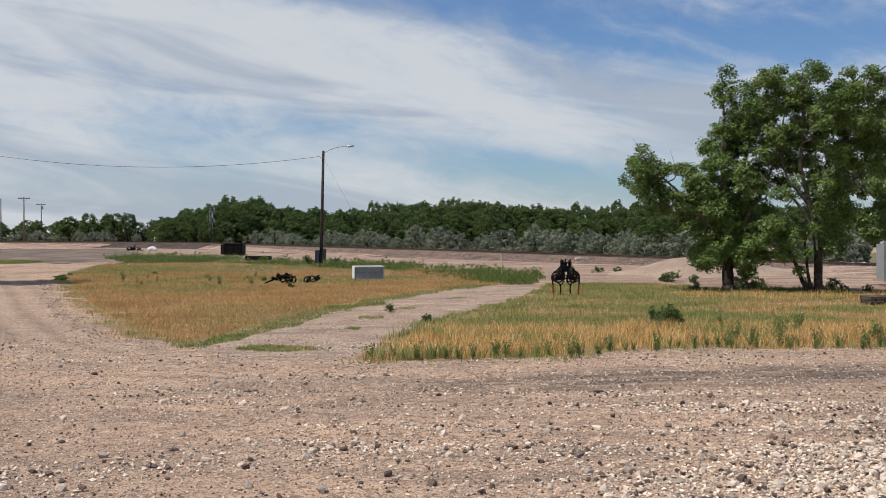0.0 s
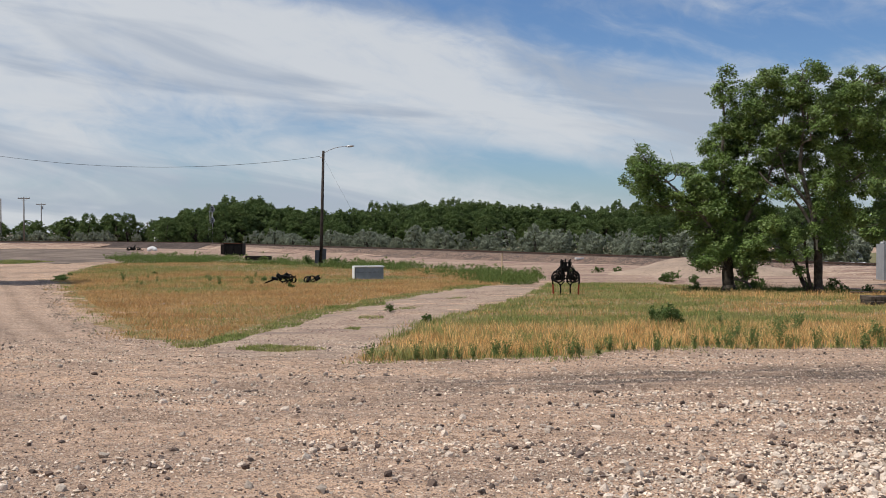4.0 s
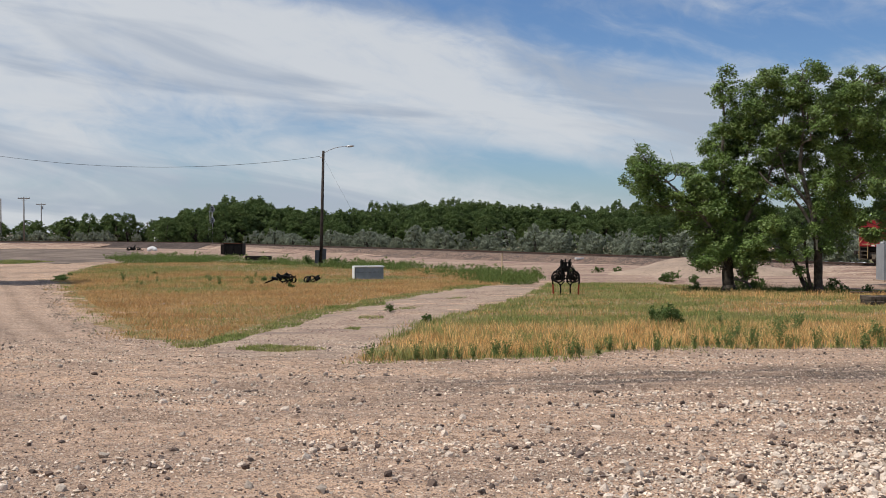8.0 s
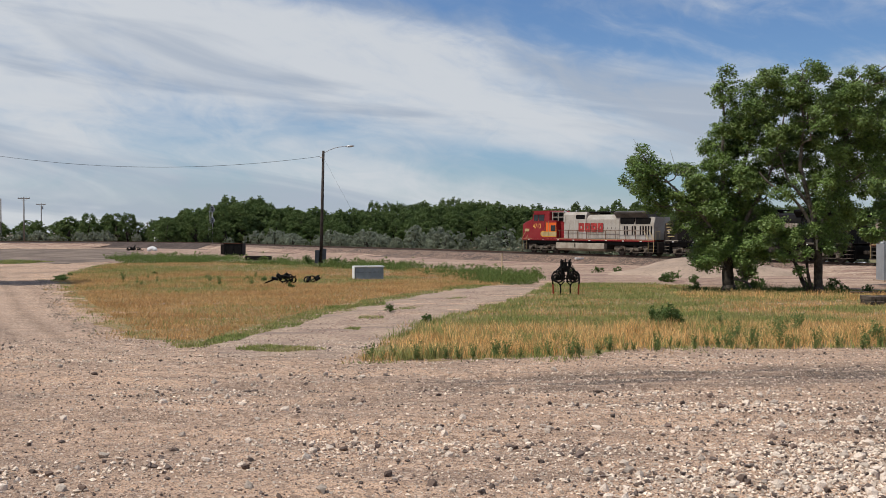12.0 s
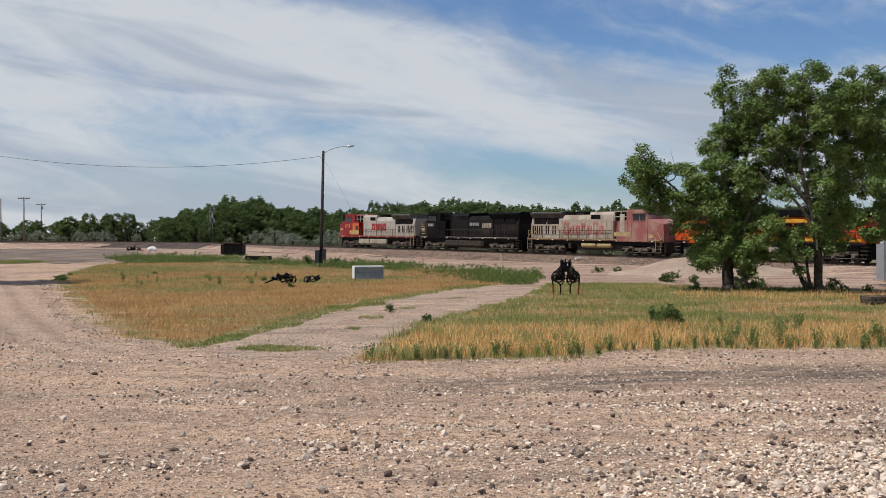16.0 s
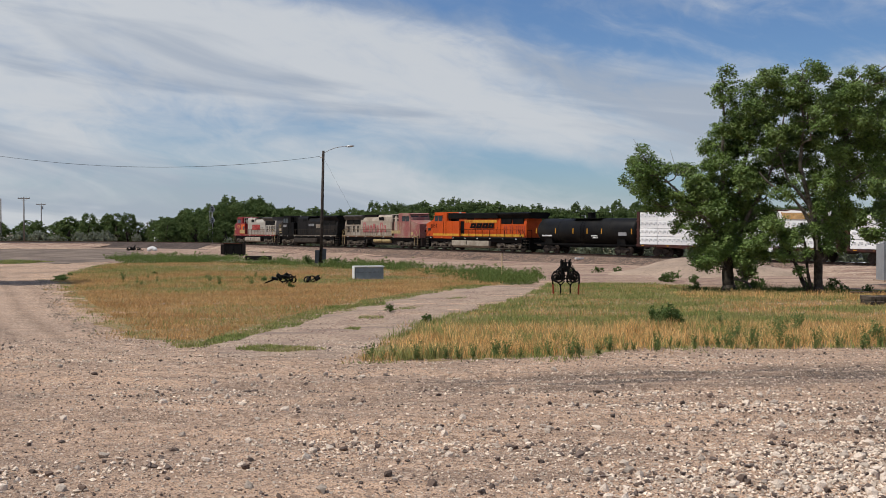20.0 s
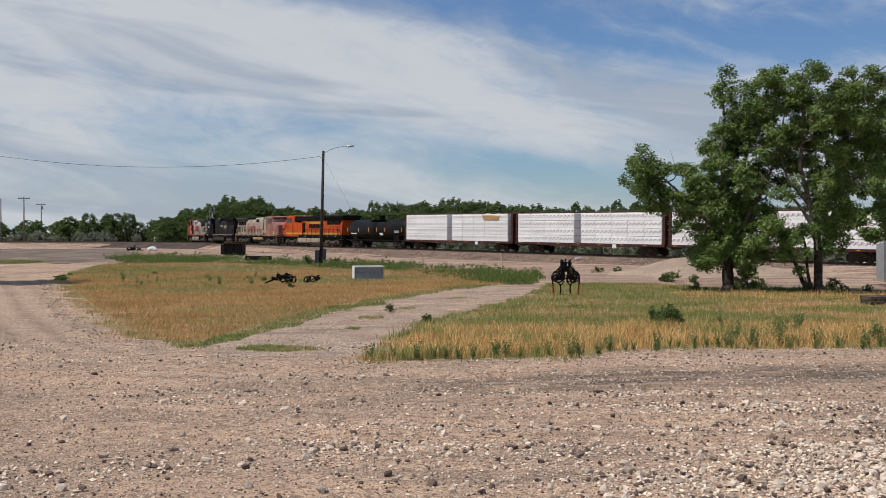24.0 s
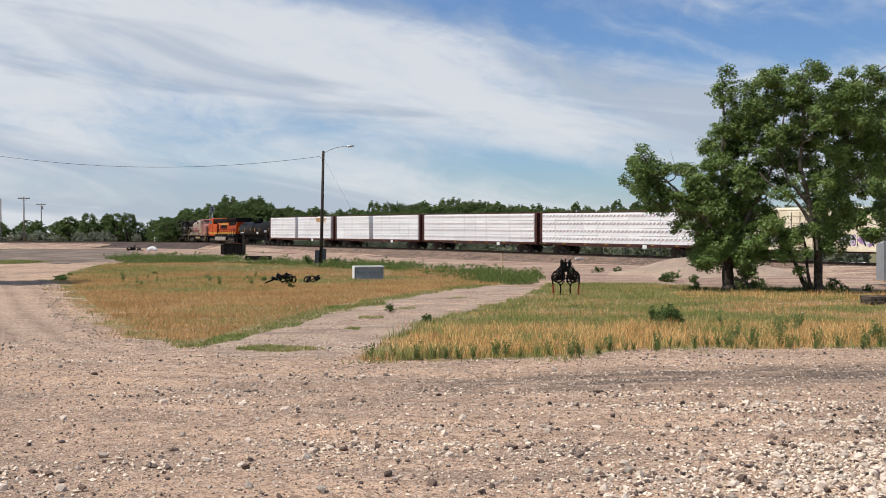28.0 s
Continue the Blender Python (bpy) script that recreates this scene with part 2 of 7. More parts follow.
def prism(profile, y0, y1):
    """A profile of (x, z) points drawn out along y."""
    bm = bmesh.new()
    a = [bm.verts.new((x, y0, z)) for x, z in profile]
    b = [bm.verts.new((x, y1, z)) for x, z in profile]
    bm.faces.new(a)
    bm.faces.new(b[::-1])
    for i in range(len(a)):
        j = (i + 1) % len(a)
        bm.faces.new((a[i], b[i], b[j], a[j]))
    bmesh.ops.recalc_face_normals(bm, faces=bm.faces)
    return bm


def across(profile, x0, x1):
    """A profile of (y, z) points drawn out along x."""
    bm = bmesh.new()
    a = [bm.verts.new((x0, y, z)) for y, z in profile]
    b = [bm.verts.new((x1, y, z)) for y, z in profile]
    bm.faces.new(a)
    bm.faces.new(b[::-1])
    for i in range(len(a)):
        j = (i + 1) % len(a)
        bm.faces.new((a[i], b[i], b[j], a[j]))
    bmesh.ops.recalc_face_normals(bm, faces=bm.faces)
    return bm


def mesh_of(name, bm, material, smooth=False):
    me = bpy.data.meshes.new(name)
    bm.to_mesh(me)
    bm.free()
    me.materials.append(material)
    if smooth:
        me.polygons.foreach_set("use_smooth", [True] * len(me.polygons))
    return me


def part(name, bm, material, parent, label="", smooth=False):
    ob = new(name, mesh_of(name, bm, material, smooth))
    ob.parent = parent
    if label:
        tagged(ob, label)
    return ob


def shared(name, me, parent, m=None):
    ob = new(name, me)
    ob.parent = parent
    if m is not None:
        ob.matrix_basis = m
    return ob


def thing(name, label, category, m=None, group="", kind=""):
    ob = new(name)
    ob.empty_display_size = 0.3
    if m is not None:
        ob.matrix_basis = m
    return tagged(ob, label, category, group, kind)


def from_arrays(name, verts, faces, material, smooth=False):
    """A mesh from arrays of points and of equal-sided faces."""
    me = bpy.data.meshes.new(name)
    nv, nf, k = len(verts), len(faces), faces.shape[1]
    me.vertices.add(nv)
    me.vertices.foreach_set("co", np.asarray(verts, np.float32).ravel())
    me.loops.add(nf * k)
    me.loops.foreach_set("vertex_index", np.asarray(faces, np.int32).ravel())
    me.polygons.add(nf)
    me.polygons.foreach_set("loop_start", np.arange(0, nf * k, k, dtype=np.int32))
    me.update(calc_edges=True)
    me.validate()
    me.materials.append(material)
    me.polygons.foreach_set("use_smooth", [smooth] * nf)
    return me


def inside(px, py, poly):
    c = np.zeros(len(px), bool)
    n = len(poly)
    for i in range(n):
        (x0, y0), (x1, y1) = poly[i], poly[(i + 1) % n]
        if y0 == y1:
            continue
        c ^= ((y0 > py) != (y1 > py)) & (px < (x1 - x0) * (py - y0) / (y1 - y0) + x0)
    return c


def wob(x, y, s, seed=0.0):
    """Smooth value noise on arrays, about -1 to 1."""
    return (np.sin(x * s + 1.7 * seed + 1.3 * np.sin(y * s * 0.83 + seed)) + np.sin(y * s * 1.21 + 2.1 * seed + 1.1 * np.sin(x * s * 0.71 + 3 * seed))) / 2


# ---- the railway line ----
STEP = 0.5
U = np.arange(-330, 420, STEP)
CURVE = np.interp(U, [-100, -80, -60, -20, 20, 50, 75, 100, 120, 140, 160, 180, 200, 220, 260], [0, -0.003, -0.0096, -0.00056, -0.00074, -0.00056, -0.00372, -0.00234, -0.00262, -0.00221, -0.00209, -0.00313, -0.00341, -0.00239, 0])
I0 = int(np.argmin(abs(U)))
HEAD = np.cumsum(CURVE) * STEP
HEAD = HEAD - HEAD[I0] + 2.1607
NX = np.cumsum(np.cos(HEAD)) * STEP
NY = np.cumsum(np.sin(HEAD)) * STEP
# middle of the track, 1.5 m behind the train's near side
TX = NX - NX[I0] + 8.874 + 1.5 * np.sin(HEAD)
TY = NY - NY[I0] + 135.70 - 1.5 * np.cos(HEAD)
TZ = 1.092 + np.interp(U, [-150, -80, -30, 20, 90, 170], [-0.85, -0.73, -0.30, 0, 0.14, -0.08])


def on_track(u):
    return Vector((np.interp(u, U, TX), np.interp(u, U, TY), np.interp(u, U, TZ)))


def track_side(u, d, z=None):
    """A point d metres to the yard's side of the line at u."""
    h = np.interp(u, U, HEAD)
    p = on_track(u)
    return Vector((p.x - d * math.sin(h), p.y + d * math.cos(h), p.z if z is None else z))


def car_pose(u_mid, half):
    a, b = on_track(u_mid + half), on_track(u_mid - half)
    d = (a - b).normalized()
    y = Vector((0, 0, 1)).cross(d).normalized()
    z = d.cross(y)
    m = Matrix((d, y, z)).transposed().to_4x4()
    m.translation = (a + b) / 2
    return m


# ---- ground ----
def graded(lo, hi, fine, grow, far):
    """Line spacings: fine between lo and hi, growing outside up to far."""
    mid = list(np.arange(lo, hi, fine))
    up, d = [hi], fine
    while up[-1] < far:
        d *= grow
        up.append(up[-1] + d)
    dn, d = [lo - fine], fine
    while dn[-1] > -far:
        d *= grow
        dn.append(dn[-1] - d)
    return np.array(dn[::-1] + mid + up)


def ground_height(x, y):
    near = np.clip((75 - y) / 30, 0, 1)
    z = 0.035 * wob(x, y, 0.9, 1) + 0.02 * wob(x, y, 2.3, 2) + 0.012 * wob(x, y, 5.1, 4)
    # wheel ruts that sweep across the yard in front
    for k, (c, w) in enumerate(((22.5, 0.35), (24.3, 0.3), (26.6, 0.3), (28.2, 0.25), (18.9, 0.35), (20.6, 0.3))):
        line = c + 0.016 * (x - 3) ** 2 * (1 if k < 4 else 0.4) + 0.3 * np.sin(x * 0.21 + k)
        z += -0.05 * np.exp(-((y - line) / w) ** 2) + 0.035 * np.exp(-((y - line - 0.6) / 0.25) ** 2)
    for k, c in enumerate((-18.5, -16.6, -21.0, -23.2)):
        line = c - 0.21 * (y - 45)
        z += (-0.045 * np.exp(-((x - line) / 0.3) ** 2) + 0.02 * np.exp(-((x - line - 0.5) / 0.25) ** 2)) * (y > 30)
    return z * near


def make_ground():
    gx = graded(-13, 13, 0.18, 1.09, 4500)
    gy = graded(13, 36, 0.15, 1.06, 4500)
    xx, yy = np.meshgrid(gx, gy)
    zz = ground_height(xx, yy)
    n, m = len(gx), len(gy)
    v = np.stack([xx.ravel(), yy.ravel(), zz.ravel()], 1)
    i = (np.arange(m - 1)[:, None] * n + np.arange(n - 1)[None]).ravel()
    f = np.stack([i, i + 1, i + n + 1, i + n], 1)
    mt = mat("yard_dirt", (0.61, 0.40, 0.265), 0.95, var=0.2, scale=0.16, bump=0.9, bscale=8, second=(0.33, 0.225, 0.158), spread=(0.47, 0.66))
    nt = mt.node_tree
    hsv = next(n for n in nt.nodes if n.bl_idname == "ShaderNodeHueSaturation")
    bsdf = nt.nodes["Principled BSDF"]
    co = next(n for n in nt.nodes if n.bl_idname == "ShaderNodeTexCoord")
    sep = nt.nodes.new("ShaderNodeSeparateXYZ")
    nt.links.new(co.outputs["Object"], sep.inputs[0])
    far = nt.nodes.new("ShaderNodeMapRange")
    far.inputs["From Min"].default_value, far.inputs["From Max"].default_value = 300, 420
    nt.links.new(sep.outputs[1], far.inputs["Value"])
    mx = nt.nodes.new("ShaderNodeMixRGB")
    mx.inputs["Color2"].default_value = (0.18, 0.19, 0.15, 1)
    nt.links.new(far.outputs[0], mx.inputs["Fac"])
    nt.links.new(hsv.outputs[0], mx.inputs["Color1"])
    # long stretched streaks where wheels have packed and greyed the soil
    mp = nt.nodes.new("ShaderNodeMapping")
    mp.inputs["Scale"].default_value = (0.1, 0.9, 1)
    mp.inputs["Rotation"].default_value[2] = radians(4)
    nt.links.new(co.outputs["Object"], mp.inputs[0])
    st = nt.nodes.new("ShaderNodeTexNoise")
    st.inputs["Scale"].default_value = 1.3
    st.inputs["Detail"].default_value = 7
    nt.links.new(mp.outputs[0], st.inputs["Vector"])
    sr = nt.nodes.new("ShaderNodeMapRange")
    sr.inputs["From Min"].default_value, sr.inputs["From Max"].default_value = 0.50, 0.64
    sr.inputs["To Max"].default_value = 0.4
    nt.links.new(st.outputs["Fac"], sr.inputs["Value"])
    mx2 = nt.nodes.new("ShaderNodeMixRGB")
    mx2.inputs["Color2"].default_value = (0.165, 0.122, 0.098, 1)
    nt.links.new(sr.outputs[0], mx2.inputs["Fac"])
    nt.links.new(mx.outputs[0], mx2.inputs["Color1"])

    def num(op, a, b=None, clamp=False):
        q = nt.nodes.new("ShaderNodeMath")
        q.operation, q.use_clamp = op, clamp
        for i, val in enumerate((a, b)):
            if isinstance(val, (int, float)):
                q.inputs[i].default_value = val
            elif val is not None:
                nt.links.new(val, q.inputs[i])
        return q.outputs[0]

    gx_, gy_ = sep.outputs[0], sep.outputs[1]
    # wheel marks that come down beside the field and swing out across the yard
    bend = num("DIVIDE", 18.0, num("MAXIMUM", num("SUBTRACT", gy_, 25.5), 0.8))
    mid = num("SUBTRACT", num("ADD", bend, 0.3), num("MULTIPLY", gy_, 0.385))
    cross = num("ADD", num("SUBTRACT", gx_, mid), num("MULTIPLY", st.outputs["Fac"], 0.8))
    rut = num("POWER", num("ABSOLUTE", num("SINE", num("MULTIPLY", cross, 2.1))), 4.0)
    lane = num("MULTIPLY", num("SUBTRACT", 1.4, num("MULTIPLY", num("ABSOLUTE", cross), 0.4), True), num("MULTIPLY", num("SUBTRACT", gy_, 26.5), 0.35, True))
    lane = num("MULTIPLY", lane, num("MULTIPLY", num("SUBTRACT", 100.0, gy_), 0.05, True))
    packed = num("MULTIPLY", num("MULTIPLY", num("SUBTRACT", 1.0, rut), lane), 0.5)
    rut = num("MULTIPLY", num("MULTIPLY", rut, lane), num("ADD", 0.15, num("MULTIPLY", st.outputs["Fac"], 0.5)))
    mxp = nt.nodes.new("ShaderNodeMixRGB")
    mxp.inputs["Color2"].default_value = (0.56, 0.395, 0.285, 1)
    nt.links.new(packed, mxp.inputs["Fac"])
    nt.links.new(mx2.outputs[0], mxp.inputs["Color1"])
    # a damp dark band with wheel marks across the eastern half of the yard
    off = num("SUBTRACT", gy_, num("ADD", 25.4, num("MULTIPLY", gx_, 0.24)))
    damp = num("SUBTRACT", 1.25, num("MULTIPLY", num("ABSOLUTE", off), 0.5), True)
    damp = num("MULTIPLY", damp, num("MULTIPLY", num("ADD", gx_, 3.0), 0.2, True))
    mark = num("POWER", num("ABSOLUTE", num("SINE", num("ADD", num("MULTIPLY", off, 2.6), num("MULTIPLY", st.outputs["Fac"], 5.0)))), 1.5)
    damp = num("MULTIPLY", damp, num("ADD", 0.35, num("MULTIPLY", mark, 0.9)))
    worn = num("MULTIPLY", num("MAXIMUM", num("MULTIPLY", rut, 0.85), damp), 0.95, True)
    mx3 = nt.nodes.new("ShaderNodeMixRGB")
    mx3.inputs["Color2"].default_value = (0.10, 0.072, 0.055, 1)
    nt.links.new(worn, mx3.inputs["Fac"])
    nt.links.new(mxp.outputs[0], mx3.inputs["Color1"])
    nt.links.new(mx3.outputs[0], bsdf.inputs["Base Color"])
    # small pale and dark grit
    add_grit(mt, ((48, 0.545, 0.62, (0.68, 0.545, 0.44)), (36, 0.455, 0.38, (0.085, 0.060, 0.048)), (9, 0.45, 0.35, (0.20, 0.135, 0.098)), (4, 0.43, 0.33, (0.27, 0.185, 0.132)), (5, 0.60, 0.70, (0.66, 0.49, 0.37)), (15, 0.63, 0.69, (0.55, 0.45, 0.36))))
    b1 = next(n for n in nt.nodes if n.bl_idname == "ShaderNodeBump")
    b1.inputs["Distance"].default_value = 0.1
    fn = nt.nodes.new("ShaderNodeTexNoise")
    fn.inputs["Scale"].default_value = 28
    fn.inputs["Detail"].default_value = 4
    nt.links.new(co.outputs["Object"], fn.inputs["Vector"])
    b2 = nt.nodes.new("ShaderNodeBump")
    b2.inputs["Strength"].default_value = 1.0
    b2.inputs["Distance"].default_value = 0.05
    nt.links.new(fn.outputs["Fac"], b2.inputs["Height"])
    nt.links.new(b1.outputs[0], b2.inputs["Normal"])
    nt.links.new(b2.outputs[0], bsdf.inputs["Normal"])
    ob = new("ground", from_arrays("ground", v, f, mt, True))
    return tagged(ob, "pinkish-brown packed dirt yard with wheel ruts and scattered gravel", "ground", kind="structure")


GROUND = make_ground()


def sheet(name, poly, z, material, label, ragged=0.5, cell=0.6, seed=1, category="ground"):
    """A ragged-edged sheet lying on the ground within a plan outline."""
    P = np.array(poly)
    lo, hi = P.min(0) - ragged, P.max(0) + ragged
    gx, gy = np.arange(lo[0], hi[0], cell), np.arange(lo[1], hi[1], cell * 1.6)
    xx, yy = np.meshgrid(gx, gy)
    n, m = len(gx), len(gy)
    rx = xx + ragged * wob(xx, yy, 1.1, seed) + 0.5 * ragged * wob(xx, yy, 3.3, seed + 2)
    ry = yy + 1.6 * ragged * wob(yy, xx, 0.9, seed + 1)
    ok = inside(rx.ravel(), ry.ravel(), poly).reshape(m, n)
    zz = ground_height(xx, yy) + z
    idx = np.arange(n * m).reshape(m, n)
    q = ok[:-1, :-1] & ok[1:, :-1] & ok[:-1, 1:] & ok[1:, 1:]
    f = np.stack([idx[:-1, :-1][q], idx[:-1, 1:][q], idx[1:, 1:][q], idx[1:, :-1][q]], 1)
    jit = np.random.default_rng(seed + 40).uniform(-0.45, 0.45, (2, m, n))
    xx, yy = xx + jit[0] * cell, yy + jit[1] * cell * 1.6
    zz = ground_height(xx, yy) + z
    v = np.stack([xx.ravel(), yy.ravel(), zz.ravel()], 1)
    used = np.unique(f)
    re = np.full(n * m, -1)
    re[used] = np.arange(len(used))
    ob = new(name, from_arrays(name, v[used], re[f], material, True))
    return tagged(ob, label, category, kind="structure")


FIELD_L = [(-27.1, 82), (-31.3, 99.8), (-35, 122), (-27, 130), (-19.7, 128), (-11.7, 115), (-4.9, 112), (0.8, 103), (7.4, 87.1), (3.9, 72.5), (2.0, 72.2), (0.2, 66.5), (-2.6, 58.6), (-4.7, 48.9), (-6.0, 40.2), (-6.7, 36), (-7.5, 33.6), (-10.3, 37.4), (-16.0, 51.4), (-22.6, 69.5)]
FIELD_R = [(-2.3, 30.4), (-1.4, 38.0), (-0.4, 43.3), (1.7, 51.4), (4.2, 60.4), (7.0, 76), (13.1, 74.8), (15.7, 70.2), (19.7, 68), (26, 66), (45, 62), (45, 33.5), (12.4, 33.2), (8.2, 33.3), (4.9, 32.2), (1.7, 30.3)]
TUFT = [(-5.8, 33.0), (-5.0, 34.2), (-4.0, 34.0), (-3.2, 33.3), (-4.2, 32.4)]
sheet("field_ground", FIELD_L, 0.006, M_SOILGRASS, "tan soil and thatch under the dry grass", 0.5, 0.32, seed=1)
sheet("field_ground", FIELD_R, 0.006, M_SOILGRASS, "tan soil and thatch under the tall grass by the yard", 0.35, 0.2, seed=2)
WHEELPATH = [(-6.4, 31.0), (-7.0, 35.6), (-5.8, 40.6), (-4.4, 49.2), (-2.5, 58.9), (0.4, 67), (2.3, 73), (3.9, 73), (5.6, 68), (4.0, 60.0), (1.5, 51.0), (-0.5, 43.0), (-1.5, 37.5), (-2.4, 30.2)]
sheet("dirt_track", WHEELPATH, 0.006, M_TRACKDIRT, "worn two-wheel dirt track through the grass", 0.3, 0.2, seed=3)
sheet("grey_gravel", [(-50, 120), (-38.5, 123), (-34, 134), (-40, 160), (-60, 232), (-96, 236)], 0.022, M_GREYGRAVEL, "darker grey gravel where the dirt road meets the yard", 2.0, 0.8, seed=6)
APRON = [tuple(track_side(u, d)[:2]) for u, d in ((-120, 1), (-60, 1), (0, 1), (60, 1), (120, 1), (170, 1), (160, 20), (100, 30), (50, 42), (10, 46), (-15, 46), (-40, 40), (-60, 30), (-120, 22))]
sheet("sand_apron", APRON, 0.010, M_SAND, "pinkish sandy strip beside the railway embankment", 1.2, 1.2, seed=4)


BACKLAND = [tuple(track_side(u, d)[:2]) for u, d in ((-70, -7), (-20, -7), (40, -7), (100, -7), (150, -7), (165, -14), (150, -30), (100, -55), (40, -75), (-20, -80), (-70, -70))]
sheet("weedy_ground", BACKLAND, 0.012, M_SOILGREEN, "dark weedy ground behind the embankment", 1.5, 1.6, seed=14)


def sand_mound(cx, cy, lx, ly, h, turn, label, material):
    gx, gy = np.linspace(-1, 1, 41), np.linspace(-1, 1, 31)
    xx, yy = np.meshgrid(gx, gy)
    r = np.sqrt(xx ** 2 + yy ** 2) + 0.12 * wob(xx * 6, yy * 6, 1.0, 7)
    zz = h * np.clip(1 - r ** 1.5, -0.1, 1) * (1 + 0.1 * wob(xx * 9, yy * 9, 1, 3))
    c, s = math.cos(turn), math.sin(turn)
    X = cx + (xx * lx) * c - (yy * ly) * s
    Y = cy + (xx * lx) * s + (yy * ly) * c
    n, m = 41, 31
    i = (np.arange(m - 1)[:, None] * n + np.arange(n - 1)[None]).ravel()
    f = np.stack([i, i + 1, i + n + 1, i + n], 1)
    ob = new("sand_mound", from_arrays("sand_mound", np.stack([X.ravel(), Y.ravel(), zz.ravel()], 1), f, material, True))
    tagged(ob, label, "sand", kind="structure")


sand_mound(20.6, 92, 7.6, 5.5, 1.3, -0.15, "low bank of pale sand heaped before the railway line", M_SANDPALE)
sand_mound(36.0, 96, 13.0, 7.5, 0.5, -0.25, "low bank of reddish soil before the railway line", M_SAND)


# ---- embankment, rails ----
def along(name, us, section, material, label="", smooth=False, centre=None):
    """A strip drawn along the line: section of (side, height over rail top or None for ground)."""
    verts, k = [], len(section)
    for u in us:
        for d, z in section:
            p = track_side(u, d) if centre is None else centre(u, d)
            w = p.z + z if z is not None else -0.05
            verts.append((p.x, p.y, w))
    n = len(us)
    i = (np.arange(n - 1)[:, None] * k + np.arange(k - 1)[None]).ravel()
    f = np.stack([i, i + 1, i + k + 1, i + k], 1)
    return new(name, from_arrays(name, np.array(verts), f, material, smooth))


BANK = [(6.2, None), (4.6, -0.95), (3.6, -0.62), (2.4, -0.22), (1.9, -0.18), (0.0, -0.2), (-1.9, -0.18), (-2.6, -0.25), (-4.2, -0.8), (-6.2, None)]
LINE_U = np.arange(-160, 330, 2.0)
bank = along("embankment", LINE_U, BANK, M_BALLAST, smooth=True)
tagged(bank, "sloping reddish-grey crushed stone railway embankment", "embankment", kind="structure")
RAILHEAD = [(0.075, -0.15), (0.02, -0.12), (0.036, -0.04), (0.036, 0.0), (-0.036, 0.0), (-0.036, -0.04), (-0.02, -0.12), (-0.075, -0.15)]


def rail_pair(us, centre, label, group):
    t = thing("railway_track", label, "railway track", group=group)
    for side in (0.72, -0.72):
        r = along("rail", us, [(d + side, z) for d, z in RAILHEAD], M_RAIL, centre=centre)
        r.parent = t
    return t


main_track = rail_pair(LINE_U, None, "rusty steel rails on wooden ties curving along the embankment", "railway tracks")
tie_mesh = mesh_of("tie", box(-0.12, 0.12, -1.3, 1.3, -0.32, -0.13, 0.015), M_TIE)
for u in np.arange(-55, 95, 0.56):
    h = float(np.interp(u, U, HEAD))
    p = on_track(u)
    shared("tie", tie_mesh, main_track, pose(p.x, p.y, p.z, 0, 0, math.degrees(h) + random.uniform(-1, 1)))

# sand washed up against the foot of the stones, higher towards the west
def sand_shoulder():
    prof = [(d, z if z is not None else -1.4) for d, z in BANK[::-1]]
    pd, pz = [q[0] for q in prof], [q[1] for q in prof]
    us = np.arange(-70, 300, 1.0)
    verts = []
    for u in us:
        top = float(np.interp(u, [10, 70], [4.7, 2.75])) + 0.35 * float(wob(np.array(u), np.array(0.0), 0.35, 3))
        for q in (0.0, 0.25, 0.5, 0.75, 1.0):
            d = top + q * (8.0 - top)
            p = track_side(u, d)
            z = p.z + float(np.interp(d, pd, pz)) + 0.07 * min(1.0, 5 * q) - 0.02
            verts.append((p.x, p.y, max(z, 0.03) if q < 1 else 0.0))
    n, k = len(us), 5
    i = (np.arange(n - 1)[:, None] * k + np.arange(k - 1)[None]).ravel()
    ob = new("sand_shoulder", from_arrays("sand_shoulder", np.array(verts), np.stack([i, i + 1, i + k + 1, i + k], 1), M_SAND, True))
    tagged(ob, "pinkish sand lying against the foot of the embankment", "sand", kind="structure")


sand_shoulder()

# the second line, which leaves the first and swings off to the west
B0, BH = on_track(100), float(np.interp(100, U, HEAD))
BR = [B0.to_2d()]
bh = BH
for k in range(150):
    bh += 2.0 * 0.0125 * max(0.0, min(1.0, (math.radians(176) - bh) / 0.25))
    BR.append(BR[-1] + 2.0 * Vector((math.cos(bh), math.sin(bh))))
BR = np.array([tuple(p) for p in BR])
BRH = np.arctan2(np.gradient(BR[:, 1]), np.gradient(BR[:, 0]))
BRH = np.where(BRH < 0, BRH + 2 * math.pi, BRH)


def branch(i, d):
    i = int(i)
    return Vector((BR[i, 0] - d * math.sin(BRH[i]), BR[i, 1] + d * math.cos(BRH[i]), 1.25 - 0.004))


foot = along("sand_shoulder", np.arange(22, 150), [(11.0, None), (6.4, -1.06), (4.5, -0.84), (3.2, -0.43)], M_SAND, smooth=True, centre=branch)
tagged(foot, "pinkish sand lying against the foot of the branch line", "sand", kind="structure")
bank2 = along("embankment", np.arange(1, 150), BANK, M_BALLASTOLD, smooth=True, centre=branch)
tagged(bank2, "low crushed stone embankment of the branch line", "embankment", kind="structure")
rail_pair(np.arange(0, 150), branch, "rusty rails of the branch line on crushed stone", "railway tracks")


